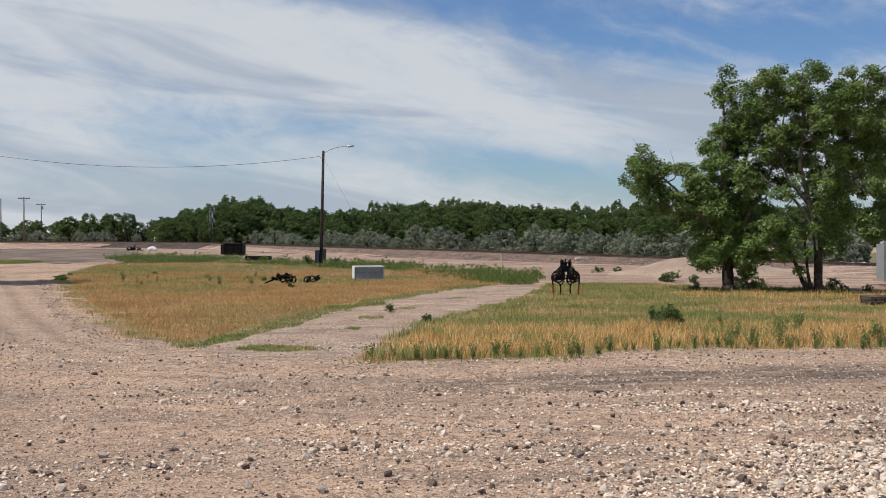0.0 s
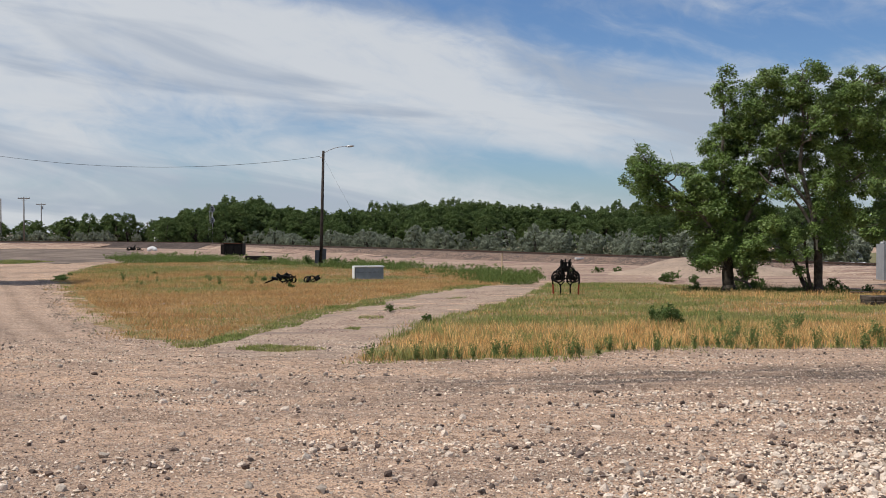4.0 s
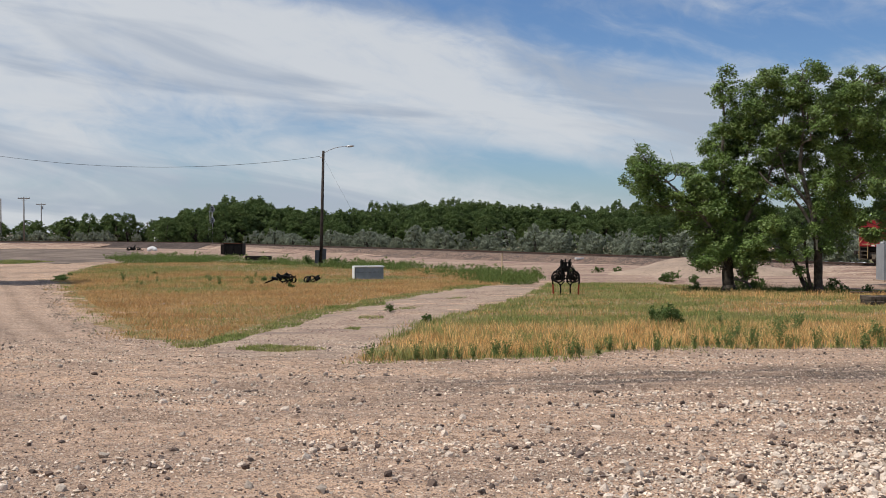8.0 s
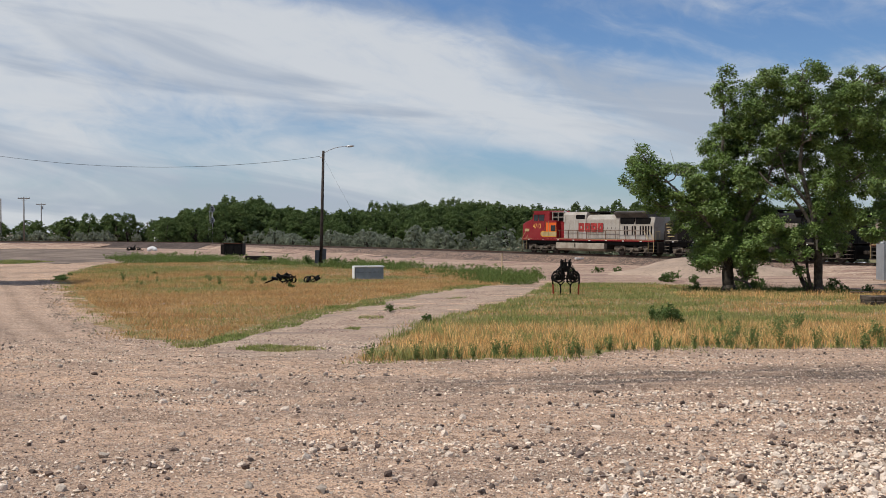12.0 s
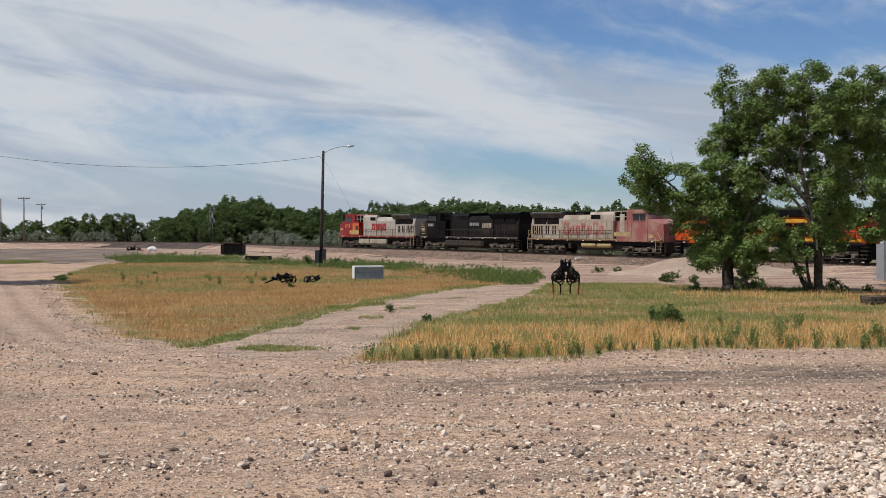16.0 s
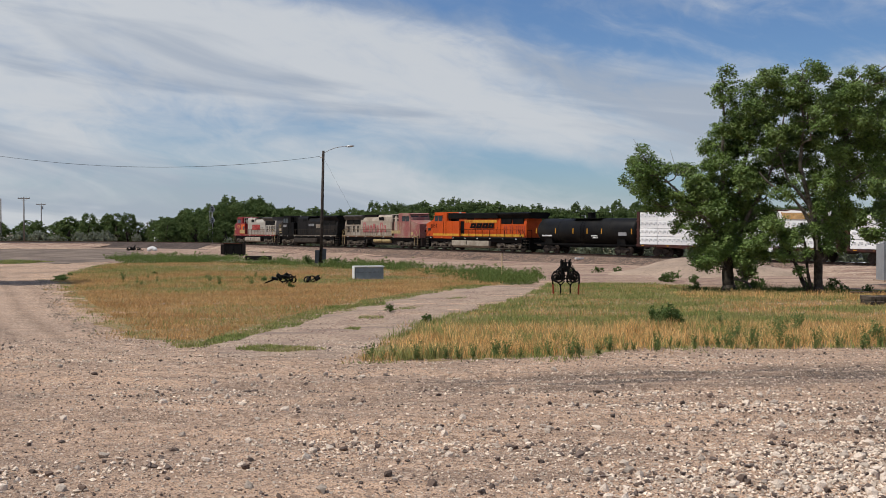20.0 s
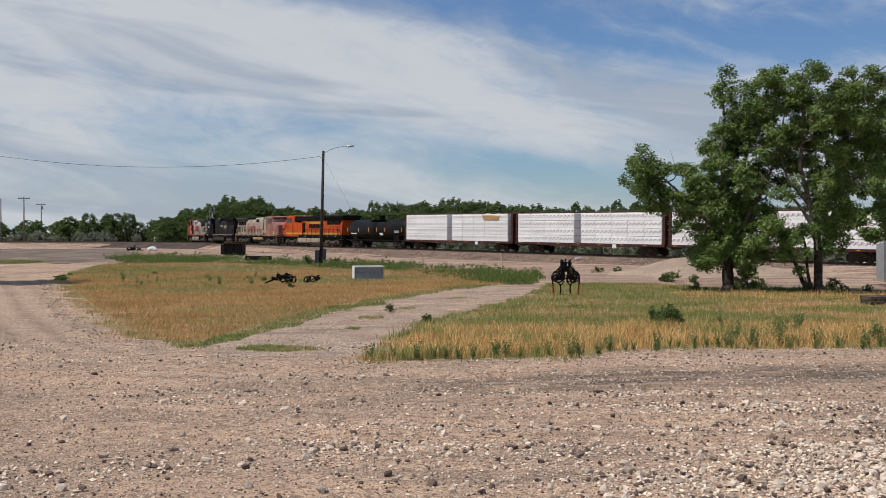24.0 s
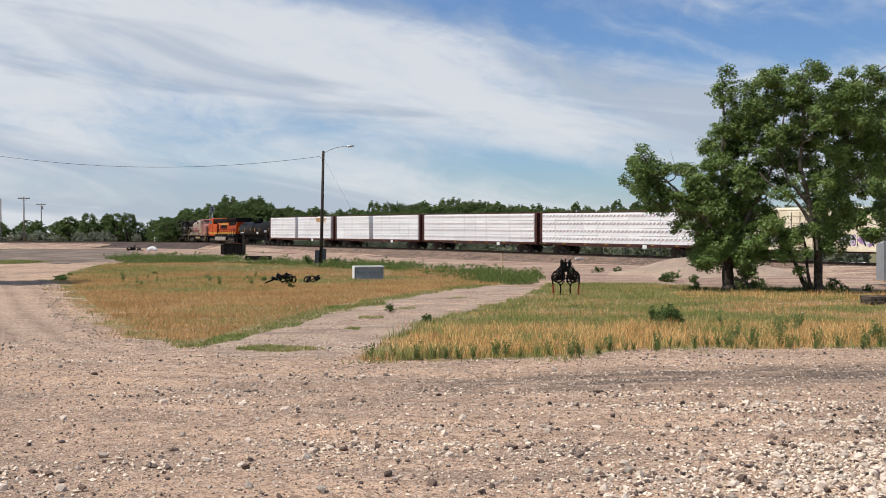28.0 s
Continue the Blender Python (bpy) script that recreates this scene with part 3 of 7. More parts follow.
# ---- leaves and trees ----
def leaf_cloud(rng, clumps, per, size, flat=0.75, sub=7.0, droop=0.0, count=0, outward=0.0):
    """Leaf quads in small sprays spread through each clump (x, y, z, r); outward: how far they face away from its middle."""
    C, O = [], []
    for x, y, z, r in clumps:
        n = max(3, int(sub * r * r + 3))
        d = rng.normal(size=(n, 3))
        d /= np.linalg.norm(d, axis=1)[:, None]
        rr = r * 0.9 * rng.uniform(0.25, 1.0, n) ** 0.5
        s = np.array([1, 1, flat]) * d * rr[:, None] + np.array([x, y, z])
        C.append(np.column_stack([s, np.full(n, r) * rng.uniform(0.22, 0.42, n)]))
        O.append(d)
    C, O = np.concatenate(C), np.concatenate(O)
    if count:
        per = count / np.sum(C[:, 3] ** 2)
    k = np.maximum(2, (per * C[:, 3] ** 2).astype(int))
    idx = np.repeat(np.arange(len(C)), k)
    d = rng.normal(size=(len(idx), 3))
    d /= np.linalg.norm(d, axis=1)[:, None]
    pos = C[idx, :3] + d * (C[idx, 3] * rng.uniform(0.1, 1.25, len(idx)))[:, None] * np.array([1, 1, 0.8])
    pos[:, 2] -= droop * rng.uniform(0, 1, len(idx)) ** 2
    a = rng.normal(size=(len(idx), 3)) + 0.5 * d
    a[:, 2] *= 0.7
    a /= np.linalg.norm(a, axis=1)[:, None]
    b = np.cross(a, rng.normal(size=(len(idx), 3)))
    b /= np.linalg.norm(b, axis=1)[:, None] + 1e-9
    if outward:
        nrm = outward * (O[idx] + 0.5 * d) + 0.7 * rng.normal(size=(len(idx), 3)) + np.array([0, 0, 0.3])
        nrm /= np.linalg.norm(nrm, axis=1)[:, None]
        a = np.cross(nrm, a)
        a /= np.linalg.norm(a, axis=1)[:, None] + 1e-9
        b = np.cross(nrm, a)
    s = size * rng.uniform(0.6, 1.3, len(idx))[:, None]
    v = np.stack([pos - a * s * 0.6, pos + b * s * 0.42, pos + a * s * 0.65, pos - b * s * 0.42], 1).reshape(-1, 3)
    f = np.arange(len(v)).reshape(-1, 4)
    return v, f


def limb(bm, rng, a, b, r0, r1, n=5, sway=0.12):
    pts = [Vector(a).lerp(Vector(b), i / n) for i in range(n + 1)]
    L = (Vector(b) - Vector(a)).length
    for i in range(1, n):
        pts[i] += Vector(rng.normal(size=3)) * L * sway / n
    # a smooth line through the bends, with rings joined end to end
    fine = []
    for i in range(n):
        p0, p1, p2, p3 = pts[max(i - 1, 0)], pts[i], pts[i + 1], pts[min(i + 2, n)]
        for q in (0.0, 0.5):
            fine.append(0.5 * (2 * p1 + (p2 - p0) * q + (2 * p0 - 5 * p1 + 4 * p2 - p3) * q * q + (3 * p1 - p0 - 3 * p2 + p3) * q ** 3))
    fine.append(pts[n])
    last = None
    for i, p in enumerate(fine):
        d = (fine[min(i + 1, len(fine) - 1)] - fine[max(i - 1, 0)]).normalized()
        m = Matrix.Translation(p) @ d.to_track_quat("Z", "Y").to_matrix().to_4x4()
        r = r0 + (r1 - r0) * i / (len(fine) - 1)
        ring = [bm.verts.new(m @ Vector((r * math.cos(k * math.pi / 4), r * math.sin(k * math.pi / 4), 0))) for k in range(8)]
        if last:
            # start where the rings lie nearest, so that no tube twists
            o = min(range(8), key=lambda w: (ring[w].co - p - last[0].co + fine[i - 1]).length)
            ring = ring[o:] + ring[:o]
            for k in range(8):
                bm.faces.new((last[k], last[(k + 1) % 8], ring[(k + 1) % 8], ring[k]))
        last = ring
    return pts


def crown_leaves(rng, lobes, leaf, density):
    """Leaves in small drooping sprays that hang through the outer part of each mass (x, y, z, r)."""
    C = []
    for x, y, z, r in lobes:
        n = max(5, int(density * r * r * rng.uniform(0.8, 1.2)))
        d = rng.normal(size=(n, 3)) + np.array([0, -0.15, 0.2])
        d /= np.linalg.norm(d, axis=1)[:, None]
        rr = r * rng.uniform(0.15, 1.0, n) ** 0.5
        C.append(np.column_stack([d * rr[:, None] * np.array([1, 1, 0.92]) + np.array([x, y, z]), rng.uniform(0.2, 0.46, n), d]))
    C = np.concatenate(C)
    k = np.maximum(6, (600 * C[:, 3] ** 2 * rng.uniform(0.55, 1.35, len(C))).astype(int))
    i = np.repeat(np.arange(len(C)), k)
    n = len(i)
    g = rng.normal(size=(n, 3))
    g *= (rng.uniform(0.02, 1, n) ** 0.42 / np.linalg.norm(g, axis=1))[:, None]
    out = C[i, 4:]
    pos = C[i, :3] + g * C[i, 3:4] * np.array([1.0, 1.0, 0.7])
    nrm = 0.6 * rng.normal(size=(n, 3)) + 0.45 * g + 0.35 * out + np.array([-0.2, 0, 0.9])
    nrm /= np.linalg.norm(nrm, axis=1)[:, None]
    a = np.cross(nrm, rng.normal(size=(n, 3)))
    a /= np.linalg.norm(a, axis=1)[:, None] + 1e-9
    b = np.cross(nrm, a)
    w = leaf * rng.uniform(0.65, 1.3, n)[:, None]
    v = np.stack([pos - a * w * 0.55, pos + b * w * 0.46 - a * w * 0.1, pos + a * w * 0.65, pos - b * w * 0.46 - a * w * 0.1], 1).reshape(-1, 3)
    return v, np.arange(len(v)).reshape(-1, 4)


def big_tree(x, y, stems, groups, label, seed, leaf=0.096, density=56, depth=2.6):
    """stems: radius at foot and tip, then points up the stem; groups: masses (across, height, radius) of one crown part."""
    rng = np.random.default_rng(seed)
    t = thing("cottonwood_tree", label, "tree", pose(x, y, 0), "cottonwoods by the line")
    axes = []
    for k, (r0, r1, pts) in enumerate(stems):
        P = [Vector(p) for p in pts]
        bm = bmesh.new()
        for i in range(len(P) - 1):
            q0, q1 = r0 + (r1 - r0) * i / (len(P) - 1), r0 + (r1 - r0) * (i + 1) / (len(P) - 1)
            limb(bm, rng, P[i], P[i + 1], q0, q1, 3, 0.05)
            axes += [P[i].lerp(P[i + 1], q) for q in (0.25, 0.5, 0.75, 1.0)]
        if P[0].z < 0.2:
            # the flare of the roots
            bm_tube(bm, P[0] - Vector((0, 0, 0.1)), P[0] + Vector((0, 0, 0.5)), r0 * 1.5, r0 * 0.95, 10)
        part("trunk" if P[0].z < 0.2 else "limb", bm, M_BARK if P[0].z < 0.2 else M_BARKPALE, t, smooth=True)
    for lobes, reach, thick in groups:
        masses = []
        for lx, lz, lr in lobes:
            ly = rng.uniform(-1, 0.4) * min(depth, 0.9 + 0.2 * lz) * reach if reach > 0 else reach * rng.uniform(0.5, 1.0)
            masses.append((lx, ly, lz - 0.15, lr * 1.02))
            if lr > 0.4 and reach > 0.5:
                masses.append((lx + rng.uniform(-0.3, 0.3), rng.uniform(0.6, 2.4), lz + rng.uniform(-0.4, 0.1), lr * 0.85))
            c = Vector((lx, ly, lz))
            low = [q for q in axes if q.z < lz - 0.25 * (q.xy - c.xy).length] or axes
            f = min(low, key=lambda q: (q - c).length)
            bm = bmesh.new()
            L = (c - f).length
            mid = limb(bm, rng, f, c, 0.018 + 0.014 * L, 0.014, 5, 0.28)
            for k in range(5):
                e = mid[2 + k % 4] + Vector(rng.normal(size=3)) * lr * 0.6 + Vector((0, 0, 0.15))
                bm_tube(bm, mid[2 + k % 4], e, 0.016, 0.006, 4)
            part("limb", bm, M_BARKPALE, t, smooth=True)
        v, f = crown_leaves(rng, masses, leaf, density * thick)
        ob = new("crown", from_arrays("crown", v, f, M_LEAF))
        ob.parent = t
    return t


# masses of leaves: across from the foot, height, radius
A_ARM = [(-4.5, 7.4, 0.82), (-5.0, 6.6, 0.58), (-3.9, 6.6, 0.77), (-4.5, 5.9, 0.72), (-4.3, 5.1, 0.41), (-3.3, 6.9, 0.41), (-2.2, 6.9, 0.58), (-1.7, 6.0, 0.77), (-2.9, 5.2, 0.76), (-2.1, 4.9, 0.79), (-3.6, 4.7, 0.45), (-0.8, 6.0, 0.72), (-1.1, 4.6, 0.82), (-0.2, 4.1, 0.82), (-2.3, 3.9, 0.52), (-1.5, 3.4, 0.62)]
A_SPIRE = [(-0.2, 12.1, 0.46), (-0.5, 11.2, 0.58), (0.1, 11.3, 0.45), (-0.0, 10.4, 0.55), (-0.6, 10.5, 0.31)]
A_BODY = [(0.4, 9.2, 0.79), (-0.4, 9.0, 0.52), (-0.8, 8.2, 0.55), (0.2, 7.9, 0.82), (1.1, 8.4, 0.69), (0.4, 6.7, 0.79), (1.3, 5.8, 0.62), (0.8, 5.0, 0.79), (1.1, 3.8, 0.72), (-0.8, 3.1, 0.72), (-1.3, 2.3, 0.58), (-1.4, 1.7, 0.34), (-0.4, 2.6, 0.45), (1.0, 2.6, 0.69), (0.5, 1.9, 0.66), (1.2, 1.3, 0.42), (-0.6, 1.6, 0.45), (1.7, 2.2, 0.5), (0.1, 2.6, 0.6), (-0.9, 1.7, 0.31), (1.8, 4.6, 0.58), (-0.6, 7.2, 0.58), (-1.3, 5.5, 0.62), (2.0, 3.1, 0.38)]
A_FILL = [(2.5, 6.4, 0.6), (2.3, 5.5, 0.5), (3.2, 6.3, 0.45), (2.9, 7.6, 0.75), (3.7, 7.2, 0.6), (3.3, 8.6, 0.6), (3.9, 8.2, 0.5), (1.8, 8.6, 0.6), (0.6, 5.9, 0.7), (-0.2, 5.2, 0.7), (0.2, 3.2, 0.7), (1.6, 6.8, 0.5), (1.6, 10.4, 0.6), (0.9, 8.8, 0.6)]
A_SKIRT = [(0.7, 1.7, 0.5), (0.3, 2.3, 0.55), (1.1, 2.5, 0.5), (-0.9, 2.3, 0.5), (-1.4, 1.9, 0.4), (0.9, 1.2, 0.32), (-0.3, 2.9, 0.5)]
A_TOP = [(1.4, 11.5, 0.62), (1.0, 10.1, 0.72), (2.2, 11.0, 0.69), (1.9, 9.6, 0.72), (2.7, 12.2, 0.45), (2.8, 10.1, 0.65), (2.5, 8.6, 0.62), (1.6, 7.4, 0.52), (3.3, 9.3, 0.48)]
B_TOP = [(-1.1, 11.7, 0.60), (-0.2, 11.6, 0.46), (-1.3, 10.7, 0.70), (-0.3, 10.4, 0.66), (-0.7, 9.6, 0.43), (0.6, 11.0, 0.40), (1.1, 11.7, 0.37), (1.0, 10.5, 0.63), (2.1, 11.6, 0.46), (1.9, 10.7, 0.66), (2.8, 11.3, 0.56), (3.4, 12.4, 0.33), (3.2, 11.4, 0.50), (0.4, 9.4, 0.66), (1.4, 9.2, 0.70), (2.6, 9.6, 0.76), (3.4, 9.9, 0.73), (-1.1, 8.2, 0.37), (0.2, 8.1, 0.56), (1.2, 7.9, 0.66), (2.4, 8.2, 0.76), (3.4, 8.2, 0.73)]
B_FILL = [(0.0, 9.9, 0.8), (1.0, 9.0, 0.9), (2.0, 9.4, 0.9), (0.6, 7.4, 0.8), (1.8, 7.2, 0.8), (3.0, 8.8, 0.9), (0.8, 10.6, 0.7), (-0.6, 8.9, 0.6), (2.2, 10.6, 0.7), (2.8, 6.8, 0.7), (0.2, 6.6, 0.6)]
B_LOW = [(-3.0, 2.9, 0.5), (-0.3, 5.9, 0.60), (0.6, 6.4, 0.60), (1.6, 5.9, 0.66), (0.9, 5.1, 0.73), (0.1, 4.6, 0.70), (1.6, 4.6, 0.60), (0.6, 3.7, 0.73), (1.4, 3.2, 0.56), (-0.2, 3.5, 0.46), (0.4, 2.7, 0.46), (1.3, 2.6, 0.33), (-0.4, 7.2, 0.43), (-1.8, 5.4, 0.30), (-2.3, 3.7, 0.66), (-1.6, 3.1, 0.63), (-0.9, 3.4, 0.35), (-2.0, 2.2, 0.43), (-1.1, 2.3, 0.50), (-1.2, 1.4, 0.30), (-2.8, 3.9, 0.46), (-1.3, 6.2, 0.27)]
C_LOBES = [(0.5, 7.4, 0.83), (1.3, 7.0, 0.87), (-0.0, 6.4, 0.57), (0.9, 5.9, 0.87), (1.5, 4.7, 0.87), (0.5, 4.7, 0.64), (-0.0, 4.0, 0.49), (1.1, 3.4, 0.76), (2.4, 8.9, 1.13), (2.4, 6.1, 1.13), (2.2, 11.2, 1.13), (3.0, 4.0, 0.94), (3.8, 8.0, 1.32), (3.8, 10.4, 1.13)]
A_STEMS = [(0.36, 0.24, [(0.1, 0, -0.1), (0.0, 0, 1.3), (0.1, 0.1, 2.6)]), (0.2, 0.05, [(0.1, 0.1, 2.5), (0.6, 0.3, 5.0), (1.2, 0.2, 8.0), (2.2, 0.0, 11.2)]), (0.16, 0.04, [(0.1, 0.1, 2.3), (-0.3, -0.1, 5.5), (-0.2, 0.2, 8.6), (-0.2, 0.4, 11.6)]), (0.13, 0.035, [(0.0, 0, 2.2), (-1.3, -0.3, 4.0), (-2.6, -0.2, 5.4), (-4.0, 0.0, 6.7)]), (0.12, 0.04, [(0.3, 0, 2.6), (1.5, -0.4, 5.0), (2.2, -0.5, 6.6), (3.0, -0.2, 9.6)]), (0.09, 0.03, [(0.2, -0.1, 0.8), (1.0, -0.3, 0.55), (1.3, -0.5, 0.1)])]
B_STEMS = [(0.25, 0.19, [(0.0, 0, -0.1), (-0.05, 0, 2.4), (-0.1, 0, 2.9)]), (0.17, 0.04, [(-0.1, 0, 2.8), (-0.4, 0.1, 4.6), (-0.95, 0.2, 6.8), (-0.75, 0.2, 9.0), (-1.1, 0.1, 11.0)]), (0.14, 0.04, [(-0.1, 0, 2.8), (0.5, 0.1, 5.0), (1.4, 0.3, 8.0), (2.0, 0.2, 11.2)]), (0.10, 0.03, [(-0.2, 0, 3.3), (-1.3, 0.0, 5.0), (-2.6, 0.2, 5.9), (-3.1, 0.3, 6.5)]), (0.09, 0.03, [(-0.5, 0.1, 4.7), (-1.6, 0.3, 6.2), (-2.1, 0.2, 7.6)]), (0.13, 0.05, [(-0.4, 0.5, -0.1), (-0.9, 0.5, 1.2), (-1.6, 0.5, 2.6), (-2.1, 0.4, 3.9)]), (0.10, 0.05, [(-0.25, 0.3, -0.1), (-0.5, 0.3, 1.2), (-0.6, 0.4, 2.6), (-0.8, 0.4, 3.8)])]
C_STEMS = [(0.26, 0.18, [(3.4, 0, -0.1), (3.3, 0, 2.4), (3.0, 0, 4.4)]), (0.15, 0.04, [(3.0, 0, 4.3), (2.2, 0.2, 7.0), (2.2, 0, 10.5)]), (0.12, 0.04, [(3.0, 0, 4.3), (1.6, 0.2, 5.8), (0.6, 0, 7.0)])]
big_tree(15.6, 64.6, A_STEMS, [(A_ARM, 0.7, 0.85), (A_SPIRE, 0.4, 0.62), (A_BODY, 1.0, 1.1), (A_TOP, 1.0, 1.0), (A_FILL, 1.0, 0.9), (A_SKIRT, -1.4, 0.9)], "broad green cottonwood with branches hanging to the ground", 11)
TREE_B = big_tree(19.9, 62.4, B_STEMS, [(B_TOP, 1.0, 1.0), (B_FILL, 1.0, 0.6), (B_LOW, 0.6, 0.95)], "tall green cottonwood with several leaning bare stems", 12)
peeled = new("bare_wood", mesh_of("bare_wood", tube((-0.14, -0.17, 2.35), (-0.2, -0.15, 3.25), 0.07, 0.05, 7), M_PEELED))
peeled.parent = TREE_B
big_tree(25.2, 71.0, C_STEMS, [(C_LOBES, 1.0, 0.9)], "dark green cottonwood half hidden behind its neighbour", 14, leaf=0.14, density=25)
# a tree added out of view, whose crown casts the shade across the road
SHADE_LOBES = [(0, 9.6, 2.4), (1.2, 11.0, 1.6), (-1.5, 11.2, 2.2), (0.8, 8.0, 1.6), (-1.6, 8.2, 2.0), (0.6, 12.6, 1.5), (-2.4, 9.4, 2.0)]
big_tree(-31.9, 74.6, [(0.38, 0.1, [(0, 0, -0.1), (0.1, 0, 4.0), (0, 0.1, 7.0), (-0.4, 0, 11.0)])], [(SHADE_LOBES, 0.8, 1.0)], "unseen leafy cottonwood added to shade the dirt road", 13, leaf=0.5, density=6)


def far_tree(seed, w, h, material, leaf, low, count, name="far_crown", masses=26, sub=9):
    """A crown of rounded masses, each a dome of small sprays, on a forked trunk."""
    rng = np.random.default_rng(seed)
    clumps = []
    for i in range(masses):
        a = 2.4 * i + rng.uniform(-0.5, 0.5)
        z = low + (h - low) * ((i + 0.5) / masses) ** 0.8
        q = (z - low) / (h - low)
        env = (0.72 + 0.5 * q) if q < 0.45 else 0.95 * math.sqrt(max(0.0, 1 - ((q - 0.45) / 0.6) ** 2))
        r = w * rng.uniform(0.24, 0.36) * (0.75 + 0.3 * env) * (1.0 if masses < 30 else 0.9 - 0.1 * q)
        d = max(0.0, w * env - r * 0.7) * rng.uniform(0.75, 1.05)
        clumps.append((d * math.cos(a), d * math.sin(a), max(z - r * 0.5, low + r * 0.6), r))
    v, f = leaf_cloud(rng, clumps, 0, leaf, 1.0, sub=sub, count=count, outward=1.1)
    bm = bmesh.new()
    limb(bm, rng, (0, 0, -0.2), (rng.uniform(-0.3, 0.3), 0, h * 0.75), 0.03 * h, 0.008 * h, 5, 0.25)
    for c in clumps[:7]:
        limb(bm, rng, (0, 0, h * rng.uniform(0.25, 0.5)), c[:3], 0.012 * h, 0.004 * h, 3, 0.2)
    return from_arrays(name, v, f, material), mesh_of("trunk", bm, M_BARK, True)


FAR = [far_tree(100 + i, random.uniform(2.8, 4.0), random.uniform(9.6, 11.8), M_LEAFFAR, 0.21, 0.0, 19000, masses=44, sub=18) for i in range(6)]
OLIVES = [far_tree(200 + i, random.uniform(2.0, 2.7), random.uniform(3.3, 4.4), M_OLIVE, 0.17, 0.0, 4600, masses=16, sub=14) for i in range(5)]


LINE_K = (U > 0) & (U < 205)
LINE_B, LINE_Y = (TX / TY)[LINE_K][::-1], TY[LINE_K][::-1]


def behind_line(x, y):
    """Keeps a tree of the wood on the far side of the railway."""
    b = x / y
    if b > LINE_B[0] - 0.012:
        y = max(y, float(np.interp(b, LINE_B, LINE_Y)) + 10)
    return b * y, y


def plant(kind, name, label, x, y, s, group, squash=1.0, z=0.0, wide=1.0):
    crown, trunk = random.choice(kind)
    if name == "tree":
        x, y = behind_line(x, y)
    t = thing(name, label, "tree" if name == "tree" else "shrub", pose(x, y, z, 0, 0, random.uniform(0, 360)), group)
    for nm, me in (("crown", crown), ("trunk", trunk)):
        shared(nm, me, t, Matrix.Diagonal((s * wide, s * wide, s * squash, 1)))
    return t


# the wood behind the line: three uneven rows
for row, (y0, s0) in enumerate(((262, 0.84), (285, 0.92), (312, 1.03))):
    x = -63 + 3 * row
    while x < 108:
        e = 0.92 + 0.1 * math.sin(x * 0.11 + row)
        if -60 < x * 300 / y0 < -44:
            e *= 1.08
        plant(FAR, "tree", "dark green broadleaf tree in the wood behind the railway", x, y0 + random.uniform(-7, 7), s0 * e * random.uniform(0.9, 1.05), "trees behind the line", wide=(1.3, 1.1, 0.85)[row])
        x += random.uniform(1.6, 2.7) - 0.35 * row
# undergrowth along the wood's edge
x = -60.0
while x < 100:
    plant(FAR, "tree", "young dark green tree at the edge of the wood", x, 254 + random.uniform(-4, 4), random.uniform(0.42, 0.6), "young trees at the wood's edge", wide=1.5)
    x += random.uniform(2.6, 4.6)
# the separate group to the west
for x, y, s, w in ((-130, 345, 0.68, 1.0), (-124, 352, 0.74, 0.9), (-136, 350, 0.7, 1.0), (-118.5, 345, 0.72, 0.8), (-112, 345, 0.78, 0.85), (-108.5, 342, 0.84, 0.9), (-106, 348, 0.6, 0.9), (-102.2, 340, 0.93, 0.72), (-100, 350, 0.86, 0.7), (-97, 342, 0.82, 0.8), (-94.4, 340, 0.93, 0.85), (-92.2, 345, 0.88, 0.75), (-80.5, 330, 0.55, 0.8), (-79.5, 324, 0.66, 0.8), (-77.6, 318, 0.66, 0.7), (-76.6, 326, 0.78, 0.8)):
    plant(FAR, "tree", "dark green broadleaf tree west of the railway signals", x, y, s * 0.9, "trees to the west", wide=w * 1.7)
for x, y, k in ((-127, 356, 0.55), (-133, 352, 0.5), (-121, 350, 0.55), (-115, 352, 0.6), (-109, 354, 0.62), (-104, 350, 0.6), (-99, 352, 0.62), (-95.5, 350, 0.6), (-90.0, 348, 0.55), (-88.0, 350, 0.42)):
    plant(FAR, "tree", "dark green broadleaf tree west of the railway signals", x, y, k, "trees to the west", wide=1.9)
for x, y, k in ((-66, 284, 0.6), (-63.5, 280, 0.72), (-61, 278, 0.8), (-58, 282, 0.86), (-55, 284, 0.92), (-68, 290, 0.5)):
    plant(FAR, "tree", "dark green broadleaf tree in the wood behind the railway", x, y, k, "trees behind the line", wide=1.3)
# silver-leaved shrubs along the far foot of the embankment
u = -48.0
while u < 124:
    d = random.uniform(14, 23) - 9.0 * max(0.0, min(1.0, (u - 95) / 30))
    p = track_side(u, -d, 0)
    plant(OLIVES, "shrub", "rounded silver-green shrub behind the embankment", p.x, p.y, random.uniform(0.55, 1.12), "silver shrubs along the line", random.uniform(0.85, 1.15))
    u += random.uniform(0.9, 2.7)
# lighter green bushes where the shrubs thin out
for x, y, k in ((27.0, 158, 0.42), (30.5, 165, 0.5), (33.5, 160, 0.4), (36.5, 150, 0.42), (40.0, 168, 0.55), (21.0, 172, 0.45)):
    plant(FAR, "tree", "bushy young green tree before the wood", x, y, k, "young trees at the wood's edge", wide=1.5)
for i in range(34):
    k = random.uniform(0, 1) ** 0.8
    plant(OLIVES, "shrub", "rounded silver-green shrub at the edge of the western trees", -136 + 53 * k, 318 + random.uniform(-4, 4), random.uniform(0.6, 1.1), "silver shrubs to the west", 1.0)


